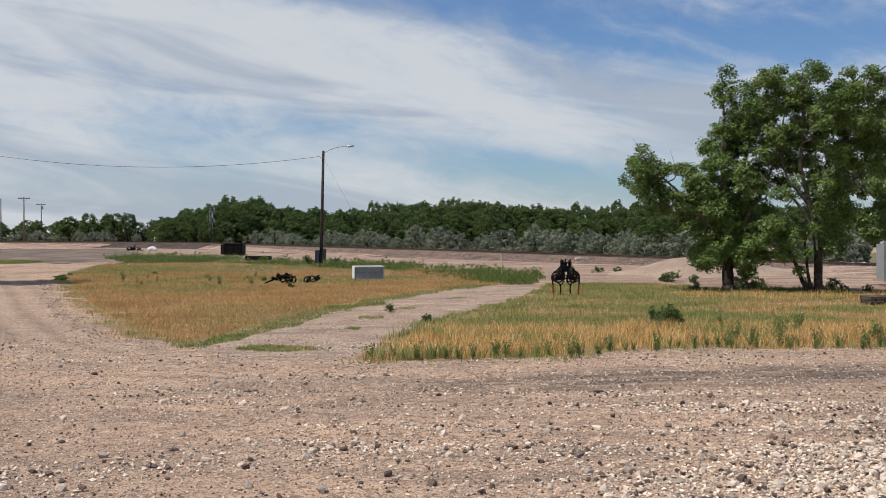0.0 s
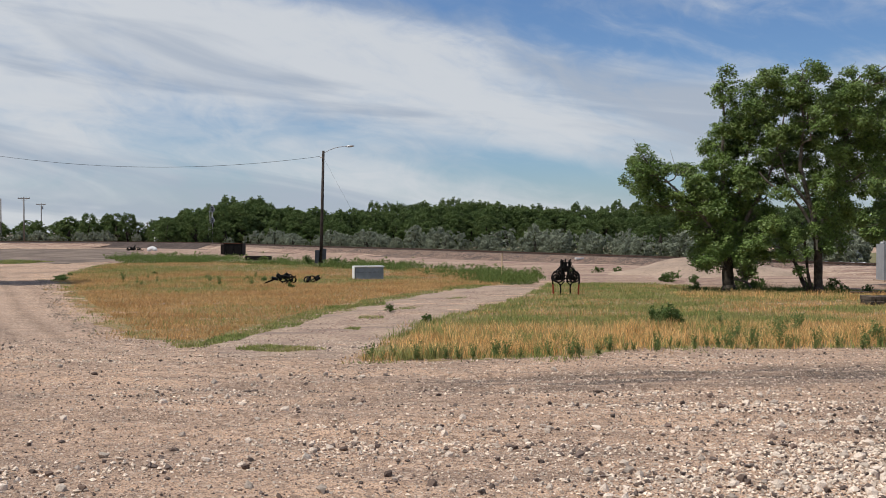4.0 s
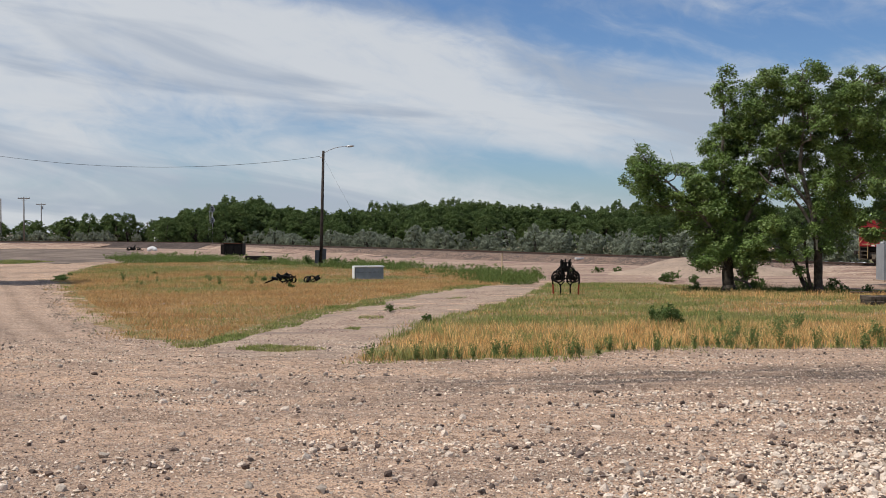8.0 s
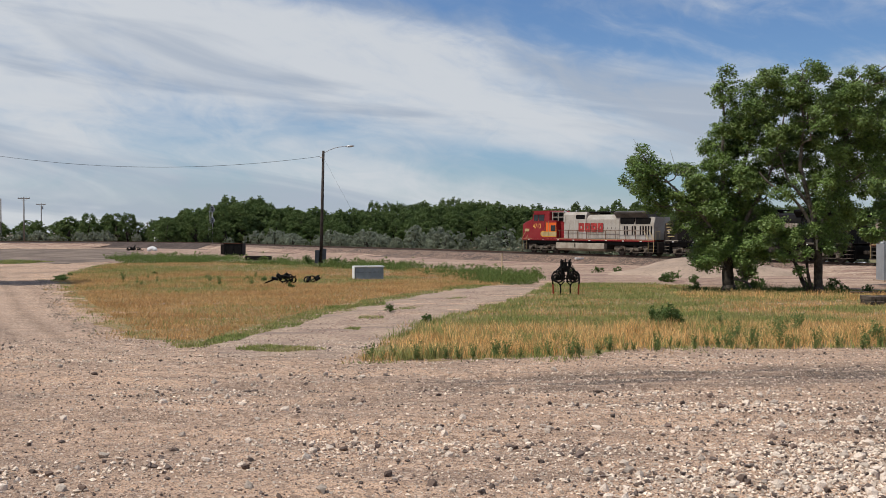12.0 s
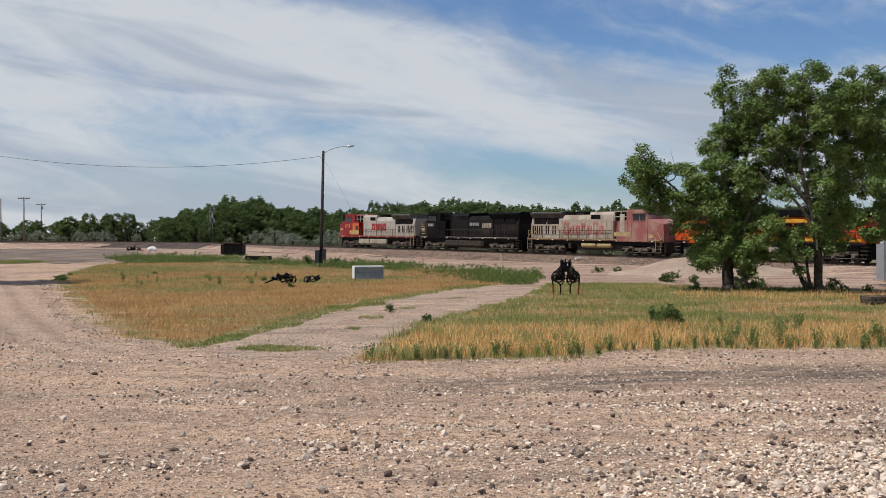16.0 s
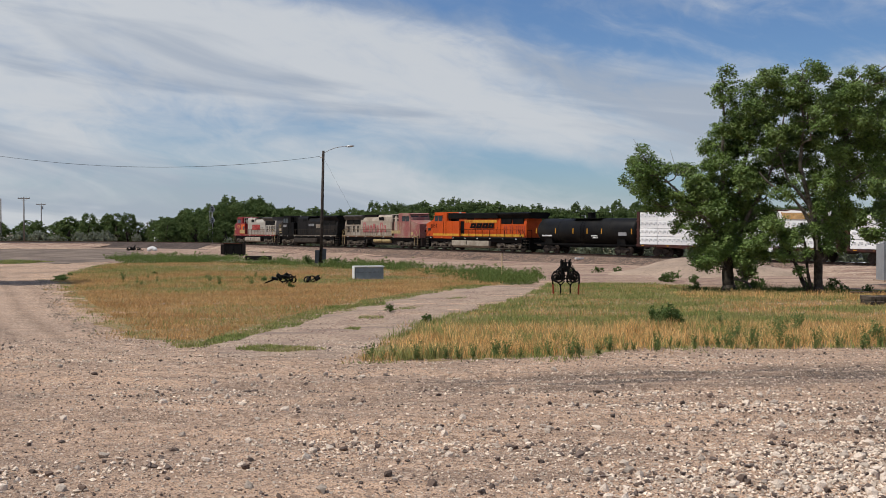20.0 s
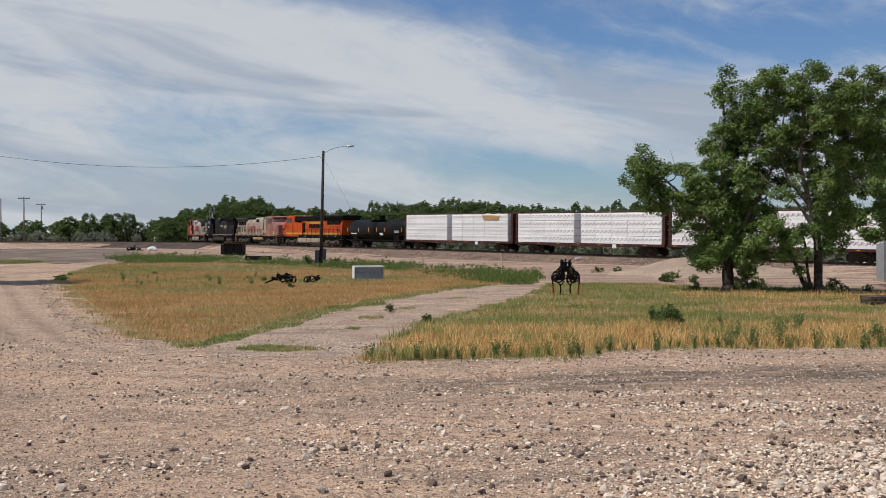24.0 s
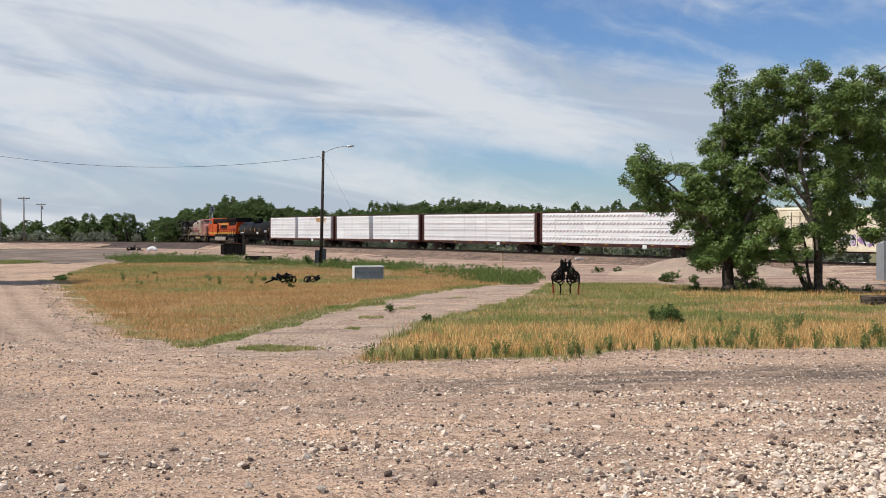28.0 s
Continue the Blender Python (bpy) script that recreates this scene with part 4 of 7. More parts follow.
# ---- grass ----
def blades(rng, pts, hgt, wid, lean, tall=1.0, simple=False):
    n = len(pts)
    a = rng.uniform(0, 2 * math.pi, n)
    h = hgt * tall * rng.uniform(0.45, 1.3, n)
    w = wid * rng.uniform(0.6, 1.4, n)
    side = np.stack([np.cos(a), np.sin(a), np.zeros(n)], 1) * w[:, None] / 2
    b = rng.uniform(0, 2 * math.pi, n)
    l = (lean * rng.uniform(0.1, 1.0, n) * h)[:, None]
    tip = pts + np.stack([np.cos(b), np.sin(b), np.zeros(n)], 1) * l + np.array([0, 0, 1]) * h[:, None]
    mid = pts + np.stack([np.cos(b), np.sin(b), np.zeros(n)], 1) * l * 0.3 + np.array([0, 0, 0.55]) * h[:, None]
    if simple:
        return np.stack([pts - side * 1.3, pts + side * 1.3, tip], 1).reshape(-1, 3), np.arange(3 * n).reshape(-1, 3)
    v = np.stack([pts - side, pts + side, mid + side * 0.8, tip, mid - side * 0.8], 1).reshape(-1, 3)
    i = np.arange(n)[:, None] * 5
    f = np.concatenate([i + np.array([[0, 1, 2]]), i + np.array([[0, 2, 4]]), i + np.array([[4, 2, 3]])])
    return v, f


def scatter(rng, poly, n, dens=None):
    P = np.array(poly)
    lo, hi = P.min(0), P.max(0)
    x = rng.uniform(lo[0], hi[0], n)
    # denser towards the yard
    y = lo[1] + (hi[1] - lo[1]) * rng.uniform(0, 1, n) ** 1.25
    wx = x + 0.3 * wob(x, y, 1.1, 1)
    wy = y + 0.5 * wob(y, x, 0.9, 2)
    ok = inside(wx, wy, poly)
    x, y = x[ok], y[ok]
    if dens is not None:
        k = rng.uniform(0, 1, len(x)) < dens(x, y)
        x, y = x[k], y[k]
    return np.stack([x, y, ground_height(x, y)], 1)


def grass(name, label, material, poly, n, hgt, wid, lean, seed, dens=None, simple=False, fade=True):
    rng = np.random.default_rng(seed)
    p = scatter(rng, poly, n, dens)
    x, y = p[:, 0], p[:, 1]
    tall = np.clip(0.3 + 0.7 * edge_dist(x, y, poly) / (1.3 + 0.9 * wob(x, y, 0.8, seed)), 0.25, 1) * (0.85 + 0.3 * wob(x, y, 1.7, seed + 1) + 0.2 * wob(x, y, 5.3, seed + 2))
    if not fade:
        tall = 0.9 + 0.35 * wob(x, y, 1.7, seed)
    if poly is FIELD_R:
        tall = tall * np.interp(y, [37, 42, 56], [1.0, 0.62, 0.5])
    v, f = blades(rng, p, hgt, wid, lean, np.clip(tall, 0.2, 1.5), simple)
    ob = new(name, from_arrays(name, v, f, material))
    return tagged(ob, label, "grass", kind="stuff")


def edge_dist(x, y, poly):
    d = np.full(len(x), 1e9)
    for (x0, y0), (x1, y1) in zip(poly, poly[1:] + poly[:1]):
        ex, ey = x1 - x0, y1 - y0
        t = np.clip(((x - x0) * ex + (y - y0) * ey) / (ex * ex + ey * ey), 0, 1)
        d = np.minimum(d, np.hypot(x - x0 - t * ex, y - y0 - t * ey))
    return d


def green_l(x, y):
    g = 0.03 + 0.75 * (edge_dist(x, y, FIELD_L[9:18]) < 0.1 + 0.6 * wob(x, y, 0.5, 5)) + 0.35 * (y > 94 + 6 * wob(x, x, 0.15, 2))
    g = g + 0.6 * np.clip((wob(x, y, 0.16, 6) + 0.6 * wob(x, y, 0.6, 7) - 0.75 + 0.9 * np.clip((y - 62) / 30, 0, 1)) * 1.5, 0, 1)
    # stands of green that have come up through the dry grass
    for cx, cy, r in ((-24.0, 87, 2.6), (-15.5, 66, 1.6), (-18.5, 82, 1.8), (-16.5, 83, 1.2), (-13.8, 68, 1.8), (-8.2, 78, 1.6), (-19.5, 71, 1.3), (-3.0, 84, 2.0)):
        g = g + 0.9 * np.exp(-(((x - cx) / r) ** 2 + ((y - cy) / (2.2 * r)) ** 2)) * (0.8 + 0.5 * wob(x, y, 1.3, 4))
    return np.clip(g + 0.4 * (wob(x, y, 0.33, 3) > 0.62), 0, 1)


def green_r(x, y):
    band = np.exp(-((y - 47.0 - 2.0 * wob(x, y, 0.2, 1)) / 6.0) ** 4)
    far = np.clip((y - 55 - 2 * wob(x, y, 0.25, 6)) / 3, 0, 1)
    patch = wob(x, y, 0.7, 4) + 0.5 * wob(x, y, 2.1, 5)
    g = 0.10 + 0.85 * band + 0.75 * far + 0.3 * (edge_dist(x, y, FIELD_R) < 0.45)
    return np.clip(g * np.clip(0.72 + 0.6 * patch - 0.55 * np.clip(wob(x * 0.5, y * 1.3, 0.42, 9) - 0.1, 0, 1), 0.12, 1.2) + 0.55 * (patch > 0.75) - 0.3 * np.clip((x - 9) / 6, 0, 1) * band, 0.03, 0.97)


grass("dry_grass", "tall dry golden grass covering the field", M_STRAW, FIELD_L, 620000, 0.165, 0.016, 1.0, 21, simple=True, dens=lambda x, y: (1 - 0.9 * green_l(x, y)) * np.clip(0.35 + 0.5 * wob(x, y, 0.9, 8) + 0.25 * wob(x, y, 2.7, 9) + 2.0 * (edge_dist(x, y, FIELD_L) > 0.8), 0.12, 1))
grass("green_grass", "patches of green grass along the field's edges", M_GREENGRASS, FIELD_L, 340000, 0.15, 0.022, 0.8, 22, lambda x, y: green_l(x, y) * 0.9, True, False)
grass("dry_grass", "tall dry golden grass beside the dirt yard", M_STRAWTALL, FIELD_R, 300000, 0.42, 0.013, 0.85, 23, lambda x, y: np.where(y < 41.5 + 2 * wob(x, y, 0.4, 2), 1.0, 0.16 * (y < 54)) * np.clip(1 - 1.05 * green_r(x, y), 0, 1) * np.clip(0.3 + 0.6 * wob(x, y, 1.3, 8) + 0.3 * wob(x, y, 4.1, 9) + 1.2 * (edge_dist(x, y, FIELD_R) > 0.6), 0.08, 1))
grass("dry_grass", "short dry grass between the green patches", M_STRAW, FIELD_R, 240000, 0.2, 0.016, 0.9, 35, lambda x, y: (y > 40.5) * np.clip(1 - 1.1 * green_r(x, y), 0, 1))
grass("green_grass", "green grass between the dry stands", M_GREENGRASS, FIELD_R, 440000, 0.32, 0.018, 0.85, 24, lambda x, y: green_r(x, y) * 0.9, False, False)
grass("green_grass", "small island of short green grass on the track", M_GREENGRASS, TUFT, 2600, 0.09, 0.02, 0.8, 25, fade=False)
for k, (tx, ty, tr) in enumerate(((-2.9, 45.5, 0.5), (-1.6, 50.5, 0.6), (-3.3, 40.5, 0.35), (0.6, 58.5, 0.5))):
    grass("green_grass", "thin tuft of grass between the wheel marks", M_GREENGRASS, [(tx - tr, ty - 2 * tr), (tx + tr, ty - tr), (tx + 1.3 * tr, ty + 2 * tr), (tx, ty + 2.5 * tr)], 500, 0.09, 0.02, 0.9, 26 + k, fade=False)

# thin growth that straggles out of the fields onto the dirt
EDGE_R = [(-3.0, 29.8), (1.7, 29.3), (4.9, 31.2), (8.2, 32.3), (12.4, 32.2), (17, 32.6), (17, 33.8), (12.4, 33.7), (8.2, 33.8), (4.9, 32.7), (1.7, 30.8), (-2.0, 31.0), (-1.0, 38.0), (0.2, 43.5), (2.2, 51.0), (1.2, 51.6), (-0.9, 43.5), (-2.0, 38.0)]
EDGE_L = [(-7.4, 32.8), (-11.0, 37.0), (-16.8, 51.2), (-23.4, 69.3), (-28.0, 82), (-26.6, 82), (-22.0, 69.6), (-15.4, 51.6), (-9.8, 37.8), (-7.6, 34.6), (-6.3, 36.5), (-5.4, 40.4), (-4.2, 49), (-2.1, 58.6), (0.8, 66.5), (0.2, 67.2), (-3.0, 58.8), (-5.2, 49), (-6.4, 40), (-6.9, 35)]
for k, (strip, n) in enumerate(((EDGE_R, 30000), (EDGE_L, 60000))):
    grass("green_grass", "sparse green growth straggling onto the dirt", M_GREENGRASS, strip, n, 0.10, 0.02, 0.9, 61 + k, lambda x, y: np.clip(-0.25 + 1.3 * wob(x, y, 1.1, 3) + 0.6 * wob(x, y, 3.1, 4), 0, 1), True, False)
    grass("dry_grass", "sparse dry stems straggling onto the dirt", M_STRAW, strip, n // 2, 0.18, 0.014, 1.0, 63 + k, lambda x, y: np.clip(-0.2 + 1.3 * wob(x, y, 0.9, 6) + 0.6 * wob(x, y, 2.7, 7), 0, 1), True, False)
FRINGE = [(-7.6, 33.4), (-6.5, 37.5), (-5.4, 48.9), (-3.4, 58.6), (-0.8, 66.5), (1.6, 73.3), (3.0, 73.0), (0.7, 66.0), (-2.0, 58.3), (-4.2, 48.6), (-5.5, 39.0), (-6.6, 33.8)]
grass("green_grass", "low green fringe along the wheel track", M_GREENGRASS, FRINGE, 90000, 0.10, 0.03, 0.8, 67, lambda x, y: np.clip(0.75 + 0.7 * wob(x, y, 0.6, 3) + 0.3 * wob(x, y, 2.1, 4), 0, 1), True, False)


# ---- pole lamp and boxes ----
def lamp_pole():
    t = thing("street_lamp", "weathered wooden pole with a curved arm and cobra-head lamp", "street lamp", pose(-11.5, 111, 0, 0, 1.3, 0))
    part("pole", tube((0, 0, -0.2), (0, 0, 10.95), 0.17, 0.115, 12), M_POLE, t, smooth=True)
    bm = bmesh.new()
    pts = [(0, 0, 10.7), (0.5, 0, 11.0), (1.1, 0, 11.25), (1.7, 0, 11.38), (2.2, 0, 11.4)]
    chain(bm, pts, 0.035, 7)
    part("lamp_arm", bm, M_GALV, t)
    bm = bmesh.new()
    bmesh.ops.create_uvsphere(bm, u_segments=14, v_segments=8, radius=1, matrix=pose(2.5, 0, 11.43, 0, -6, 0) @ Matrix.Diagonal((0.42, 0.17, 0.11, 1)))
    part("lamp_head", bm, M_GALV, t, "grey metal lamp head", smooth=True)
    part("insulator", tube((-0.12, -0.14, 10.3), (-0.3, -0.14, 10.35), 0.05, 0.05), M_WHITE, t)
    part("meter_box", box(-0.56, -0.15, -0.28, 0.02, 0.35, 1.6, 0.02), M_BOXBLUE, t, "dark grey steel electrical box")
    part("meter_box", box(0.14, 0.48, -0.25, 0.05, 0.55, 1.75, 0.02), M_BOXBLUE, t, "dark grey steel electrical box")
    part("conduit", tube((-0.25, -0.16, -0.1), (-0.25, -0.16, 0.6), 0.05), M_GALV, t)
    part("conduit", tube((0.3, -0.16, -0.1), (0.3, -0.16, 0.9), 0.04), M_GALV, t)
    return t


lamp_pole()


def wire(name, a, b, sag, r, label):
    bm = bmesh.new()
    a, b = Vector(a), Vector(b)
    pts = [a.lerp(b, i / 24) - Vector((0, 0, sag * 4 * (i / 24) * (1 - i / 24))) for i in range(25)]
    chain(bm, pts, r, 5)
    ob = new(name, mesh_of(name, bm, M_BLACK))
    return tagged(ob, label, "cable")


wire("overhead_cable", (-11.5, 110.9, 10.42), (-43, 110.9, 10.62), 1.12, 0.016, "thin black overhead cable slung to the lamp pole")
wire("guy_wire", (-11.25, 111, 10.3), (-8.6, 122, 4.0), 0.0, 0.007, "thin steel guy wire from the lamp pole")


def cabinet():
    t = thing("utility_cabinet", "low utility cabinet with its sunlit end and lid coloured white", "cabinet", pose(-5.2, 82, 0, 0, 0, 13))
    # sun on the end and top is put in as white, the dimmer front as grey
    part("body", box(-1.0, 1.0, -0.45, 0.45, 0.0, 0.86, 0.02), M_GREYBOX, t)
    part("lid", box(-1.05, 1.05, -0.5, 0.5, 0.86, 0.95, 0.02), M_WHITE, t, "pale lid")
    part("lit_end", box(-1.06, -1.003, -0.46, 0.46, 0.02, 0.856, 0.01), M_WHITE, t, "cabinet end coloured white for the sun on it")
    part("door_seam", box(-0.98, 0.98, -0.456, -0.452, 0.52, 0.535), M_BLACK, t)
    part("door_seam", box(-0.985, -0.97, -0.456, -0.452, 0.05, 0.82), M_BLACK, t)
    part("base_plinth", box(-1.04, 1.04, -0.49, 0.49, -0.03, 0.05, 0.01), M_STONEGREY, t, "grey concrete plinth")
    return t


cabinet()


# ---- loose things about the yard ----
def bar(bm, p, q, w):
    """A square bar from p to q."""
    p, q = Vector(p), Vector(q)
    d = q - p
    m = Matrix.Translation((p + q) / 2) @ d.to_track_quat("Z", "Y").to_matrix().to_4x4() @ Matrix.Diagonal((w, w, d.length, 1))
    bmesh.ops.create_cube(bm, size=1, matrix=m)
    return bm


def bend(bm, pts, r, closed=False, seg=6):
    """One unbroken bent rod through the points."""
    pts = [Vector(p) for p in pts]
    n = len(pts)
    last, first = None, None
    for i, p in enumerate(pts):
        a = pts[(i - 1) % n] if closed else pts[max(i - 1, 0)]
        b = pts[(i + 1) % n] if closed else pts[min(i + 1, n - 1)]
        m = Matrix.Translation(p) @ (b - a).to_track_quat("Z", "Y").to_matrix().to_4x4()
        ring = [bm.verts.new(m @ Vector((r * math.cos(k * 2 * math.pi / seg), r * math.sin(k * 2 * math.pi / seg), 0))) for k in range(seg)]
        if last:
            o = min(range(seg), key=lambda w: (ring[w].co - last[0].co).length)
            ring = ring[o:] + ring[:o]
            for k in range(seg):
                bm.faces.new((last[k], last[(k + 1) % seg], ring[(k + 1) % seg], ring[k]))
        else:
            first = ring
        last = ring
    if closed:
        o = min(range(seg), key=lambda w: (first[w].co - last[0].co).length)
        first = first[o:] + first[:o]
        for k in range(seg):
            bm.faces.new((last[k], last[(k + 1) % seg], first[(k + 1) % seg], first[k]))
    return bm


def hoop(bm, c, r, rad, a0, a1, squash=1.0, lean=0.0):
    n = 16
    full = a1 - a0 >= 360
    pts = []
    for k in range(n if full else n + 1):
        a = math.radians(a0 + (a1 - a0) * k / n)
        pts.append((c[0] + r * math.cos(a), c[1] + lean * r * math.sin(a), c[2] + r * squash * math.sin(a)))
    return bend(bm, pts, rad, full)


def implement():
    """Standing farm machine: two hooped halves on four legs, a tower of bars and hoses above."""
    t = thing("farm_implement", "black and red farm implement with hoops standing on four legs", "farm machine", pose(6.4, 61.5, 0, 0, 0, 4))
    rng = random.Random(91)
    for s in (1, -1):
        bm = bmesh.new()
        bend(bm, [(s * 0.66, -0.1, 0.02), (s * 0.665, -0.1, 0.3), (s * 0.68, -0.1, 0.58)], 0.045)
        part("leg", bm, M_REDIRON, t, "red painted leg")
        part("upper_leg", bend(bmesh.new(), [(s * 0.68, -0.1, 0.56), (s * 0.71, -0.1, 0.8), (s * 0.69, -0.05, 1.1), (s * 0.58, 0, 1.25)], 0.042), M_BLACK, t)
        part("foot", box(s * 0.66 - 0.05 - 0.05 * (s > 0), s * 0.66 + 0.05 + 0.06 * (s < 0), -0.2, 0.02, 0.0, 0.04), M_REDIRON, t)
        bm = bmesh.new()
        bend(bm, [(s * 0.26, 0.05, 0.0), (s * 0.25, 0.05, 0.35), (s * 0.28, 0.05, 0.55), (s * 0.44, 0.05, 0.72), (s * 0.56, 0.05, 0.86)], 0.04)
        part("leg", bm, M_BLACK, t)
        part("leg_brace", bend(bmesh.new(), [(s * 0.27, 0.05, 0.5), (s * 0.16, 0.05, 0.62), (s * 0.05, 0.05, 0.74)], 0.034), M_BLACK, t)
        part("hoop", hoop(bmesh.new(), (s * 0.40, 0, 0.92), 0.33, 0.042, -30, 210, 0.95), M_BLACK, t)
        part("hoop", hoop(bmesh.new(), (s * 0.40, -0.22, 0.92), 0.25, 0.036, 0, 360, 0.9, 0.3), M_BLACK, t)
        part("hoop", hoop(bmesh.new(), (s * 0.36, 0.2, 0.9), 0.28, 0.036, 0, 360, 0.8, -0.25), M_BLACK, t)
        bm = box(s * 0.36 - 0.16, s * 0.36 + 0.16, -0.16, 0.2, 0.78, 1.02, 0.05)
        bm_box(bm, s * 0.24 - 0.1, s * 0.24 + 0.1, -0.3, 0.12, 0.9, 1.12, 0.03)
        part("gearbox", bm, M_BLACK, t)
        for p, q, w in (((0.56, -0.05, 1.2), (0.27, 0, 1.5), 0.06), ((0.12, 0.1, 0.9), (0.20, 0.1, 1.66), 0.09), ((0.27, 0, 1.5), (0.2, 0, 1.78), 0.06), ((0.5, 0.1, 0.7), (0.1, 0.1, 1.3), 0.05), ((0.05, -0.1, 0.8), (0.3, -0.1, 1.3), 0.05)):
            bm = bmesh.new()
            bar(bm, (s * p[0], p[1], p[2]), (s * q[0], q[1], q[2]), w)
            part("strut", bm, M_BLACK, t)
        for k in range(7):
            a = (s * rng.uniform(0.05, 0.3), rng.uniform(-0.25, -0.05), rng.uniform(1.2, 1.7))
            b = (s * rng.uniform(0.15, 0.62), rng.uniform(-0.35, 0.1), rng.uniform(0.68, 1.05))
            m = ((a[0] + b[0]) / 2 + s * rng.uniform(0.02, 0.16), (a[1] + b[1]) / 2 - 0.08, (a[2] + b[2]) / 2 + rng.uniform(-0.08, 0.12))
            part("hose", bend(bmesh.new(), [a, m, b], 0.02, seg=5), M_BLACK, t)
        for k in range(5):
            bm = bmesh.new()
            x, z = s * rng.uniform(0.08, 0.6), rng.uniform(0.72, 1.1)
            bar(bm, (x, rng.uniform(-0.2, 0.2), z), (x + rng.uniform(-0.25, 0.25), rng.uniform(-0.2, 0.2), z + rng.uniform(-0.14, 0.2)), 0.045)
            part("lever", bm, M_BLACK, t)
        part("hydraulic_cylinder", tube((s * 0.08, -0.18, 1.0), (s * 0.18, -0.2, 1.45), 0.045, seg=8), M_BLACK, t)
    for x0, x1, z0, z1 in ((-0.30, 0.28, 1.44, 1.53), (-0.28, 0.30, 1.66, 1.74), (-0.14, 0.16, 1.22, 1.46), (-0.1, 0.06, 1.52, 1.68), (-0.24, -0.12, 1.5, 1.84), (0.16, 0.24, 1.5, 1.84)):
        part("head_plate", box(x0, x1, -0.12, 0.12, z0, z1, 0.02), M_BLACK, t)
    for x in (-0.25, -0.02, 0.22):
        part("hook", tube((x, 0, 1.72), (x + 0.03, 0, 1.9), 0.045, 0.03), M_BLACK, t)
    part("cross_bar", box(-0.68, 0.68, -0.05, 0.05, 0.84, 0.92, 0.01), M_BLACK, t)


implement()


def scrap_heap(x, y, L, H, seed, label):
    rng = random.Random(seed)
    t = thing("scrap_heap", label, "scrap metal", pose(x, y, 0))
    for k in range(int(L * 7)):
        a = rng.uniform(-L / 2, L / 2)
        h = H * (0.35 + 0.6 * (1 - abs(2 * a / L)) ** 0.6) * rng.uniform(0.4, 1.0)
        kind = k % 3
        if kind == 0:
            bm = box(-0.22, 0.22, -0.15, 0.15, -0.08, 0.08, 0.03)
            bmesh.ops.transform(bm, matrix=pose(a, rng.uniform(-0.3, 0.3), 0.08 + h * 0.55, rng.uniform(-50, 50), rng.uniform(-50, 50), rng.uniform(0, 180)), verts=bm.verts)
            part("scrap_plate", bm, M_BLACK, t)
        elif kind == 1:
            bm = bmesh.new()
            bar(bm, (a - rng.uniform(0.2, 0.5), rng.uniform(-0.3, 0.3), 0.04), (a + rng.uniform(0.0, 0.4), rng.uniform(-0.3, 0.3), h), 0.06)
            part("scrap_bar", bm, M_BLACK, t)
        else:
            bm = bmesh.new()
            hoop(bm, (a, rng.uniform(-0.3, 0.3), 0.1 + h * 0.45), 0.2, 0.045, 0, 360, 1.0, rng.uniform(-1, 1))
            part("scrap_ring", bm, M_BLACK, t)
    return t


scrap_heap(-10.15, 74.6, 1.85, 0.95, 3, "heap of black machine scrap lying in the dry grass")
scrap_heap(-8.5, 76.6, 0.95, 0.7, 4, "small piece of black machine scrap in the grass")


def skip_box():
    t = thing("steel_bin", "black open-topped steel bin beside the tracks", "bin", pose(-28.9, 163.5, 0, 0, 0, -4))
    part("front_wall", box(-1.3, 1.3, -1.0, -0.94, 0.1, 1.72, 0.01), M_BLACK, t)
    part("back_wall", box(-1.3, 1.3, 0.94, 1.0, 0.1, 1.72, 0.01), M_BLACK, t)
    for x in (-1.3, 1.24):
        part("side_wall", box(x, x + 0.06, -0.94, 0.94, 0.1, 1.72, 0.01), M_BLACK, t)
    part("floor_plate", box(-1.24, 1.24, -0.94, 0.94, 0.1, 0.16), M_BLACK, t)
    for x in (-1.1, 0, 1.1):
        part("rib", box(x - 0.06, x + 0.06, -1.06, -1.0, 0.1, 1.7), M_BLACK, t)
    part("rim", box(-1.36, 1.36, -1.08, -0.94, 1.72, 1.8, 0.01), M_RUST, t)
    for x in (-1.0, 1.0):
        part("skid", box(x - 0.1, x + 0.1, -1.0, 1.0, 0.0, 0.1), M_BLACK, t)
    part("end_flap", box(-1.75, -1.32, -0.9, 0.9, 0.2, 1.6, 0.02), M_DARKBROWN, t, "brown end flap")


M_DARKBROWN = mat("dark_brown", (0.016, 0.011, 0.009), 0.8, var=0.25, scale=2)
skip_box()


def trough():
    t = thing("steel_trough", "long low dark rusty steel trough on the ground", "trough", pose(-21.2, 135.5, 0.05, 0, 0, -3))
    part("front_side", box(-1.45, 1.45, -0.45, -0.40, 0.05, 0.5, 0.01), M_DARKBROWN, t)
    part("back_side", box(-1.45, 1.45, 0.40, 0.45, 0.05, 0.5, 0.01), M_DARKBROWN, t)
    for x in (-1.45, 1.40):
        part("end", box(x, x + 0.05, -0.40, 0.40, 0.05, 0.5, 0.01), M_DARKBROWN, t)
    part("base", box(-1.40, 1.40, -0.40, 0.40, 0.0, 0.06), M_DARKBROWN, t)


trough()


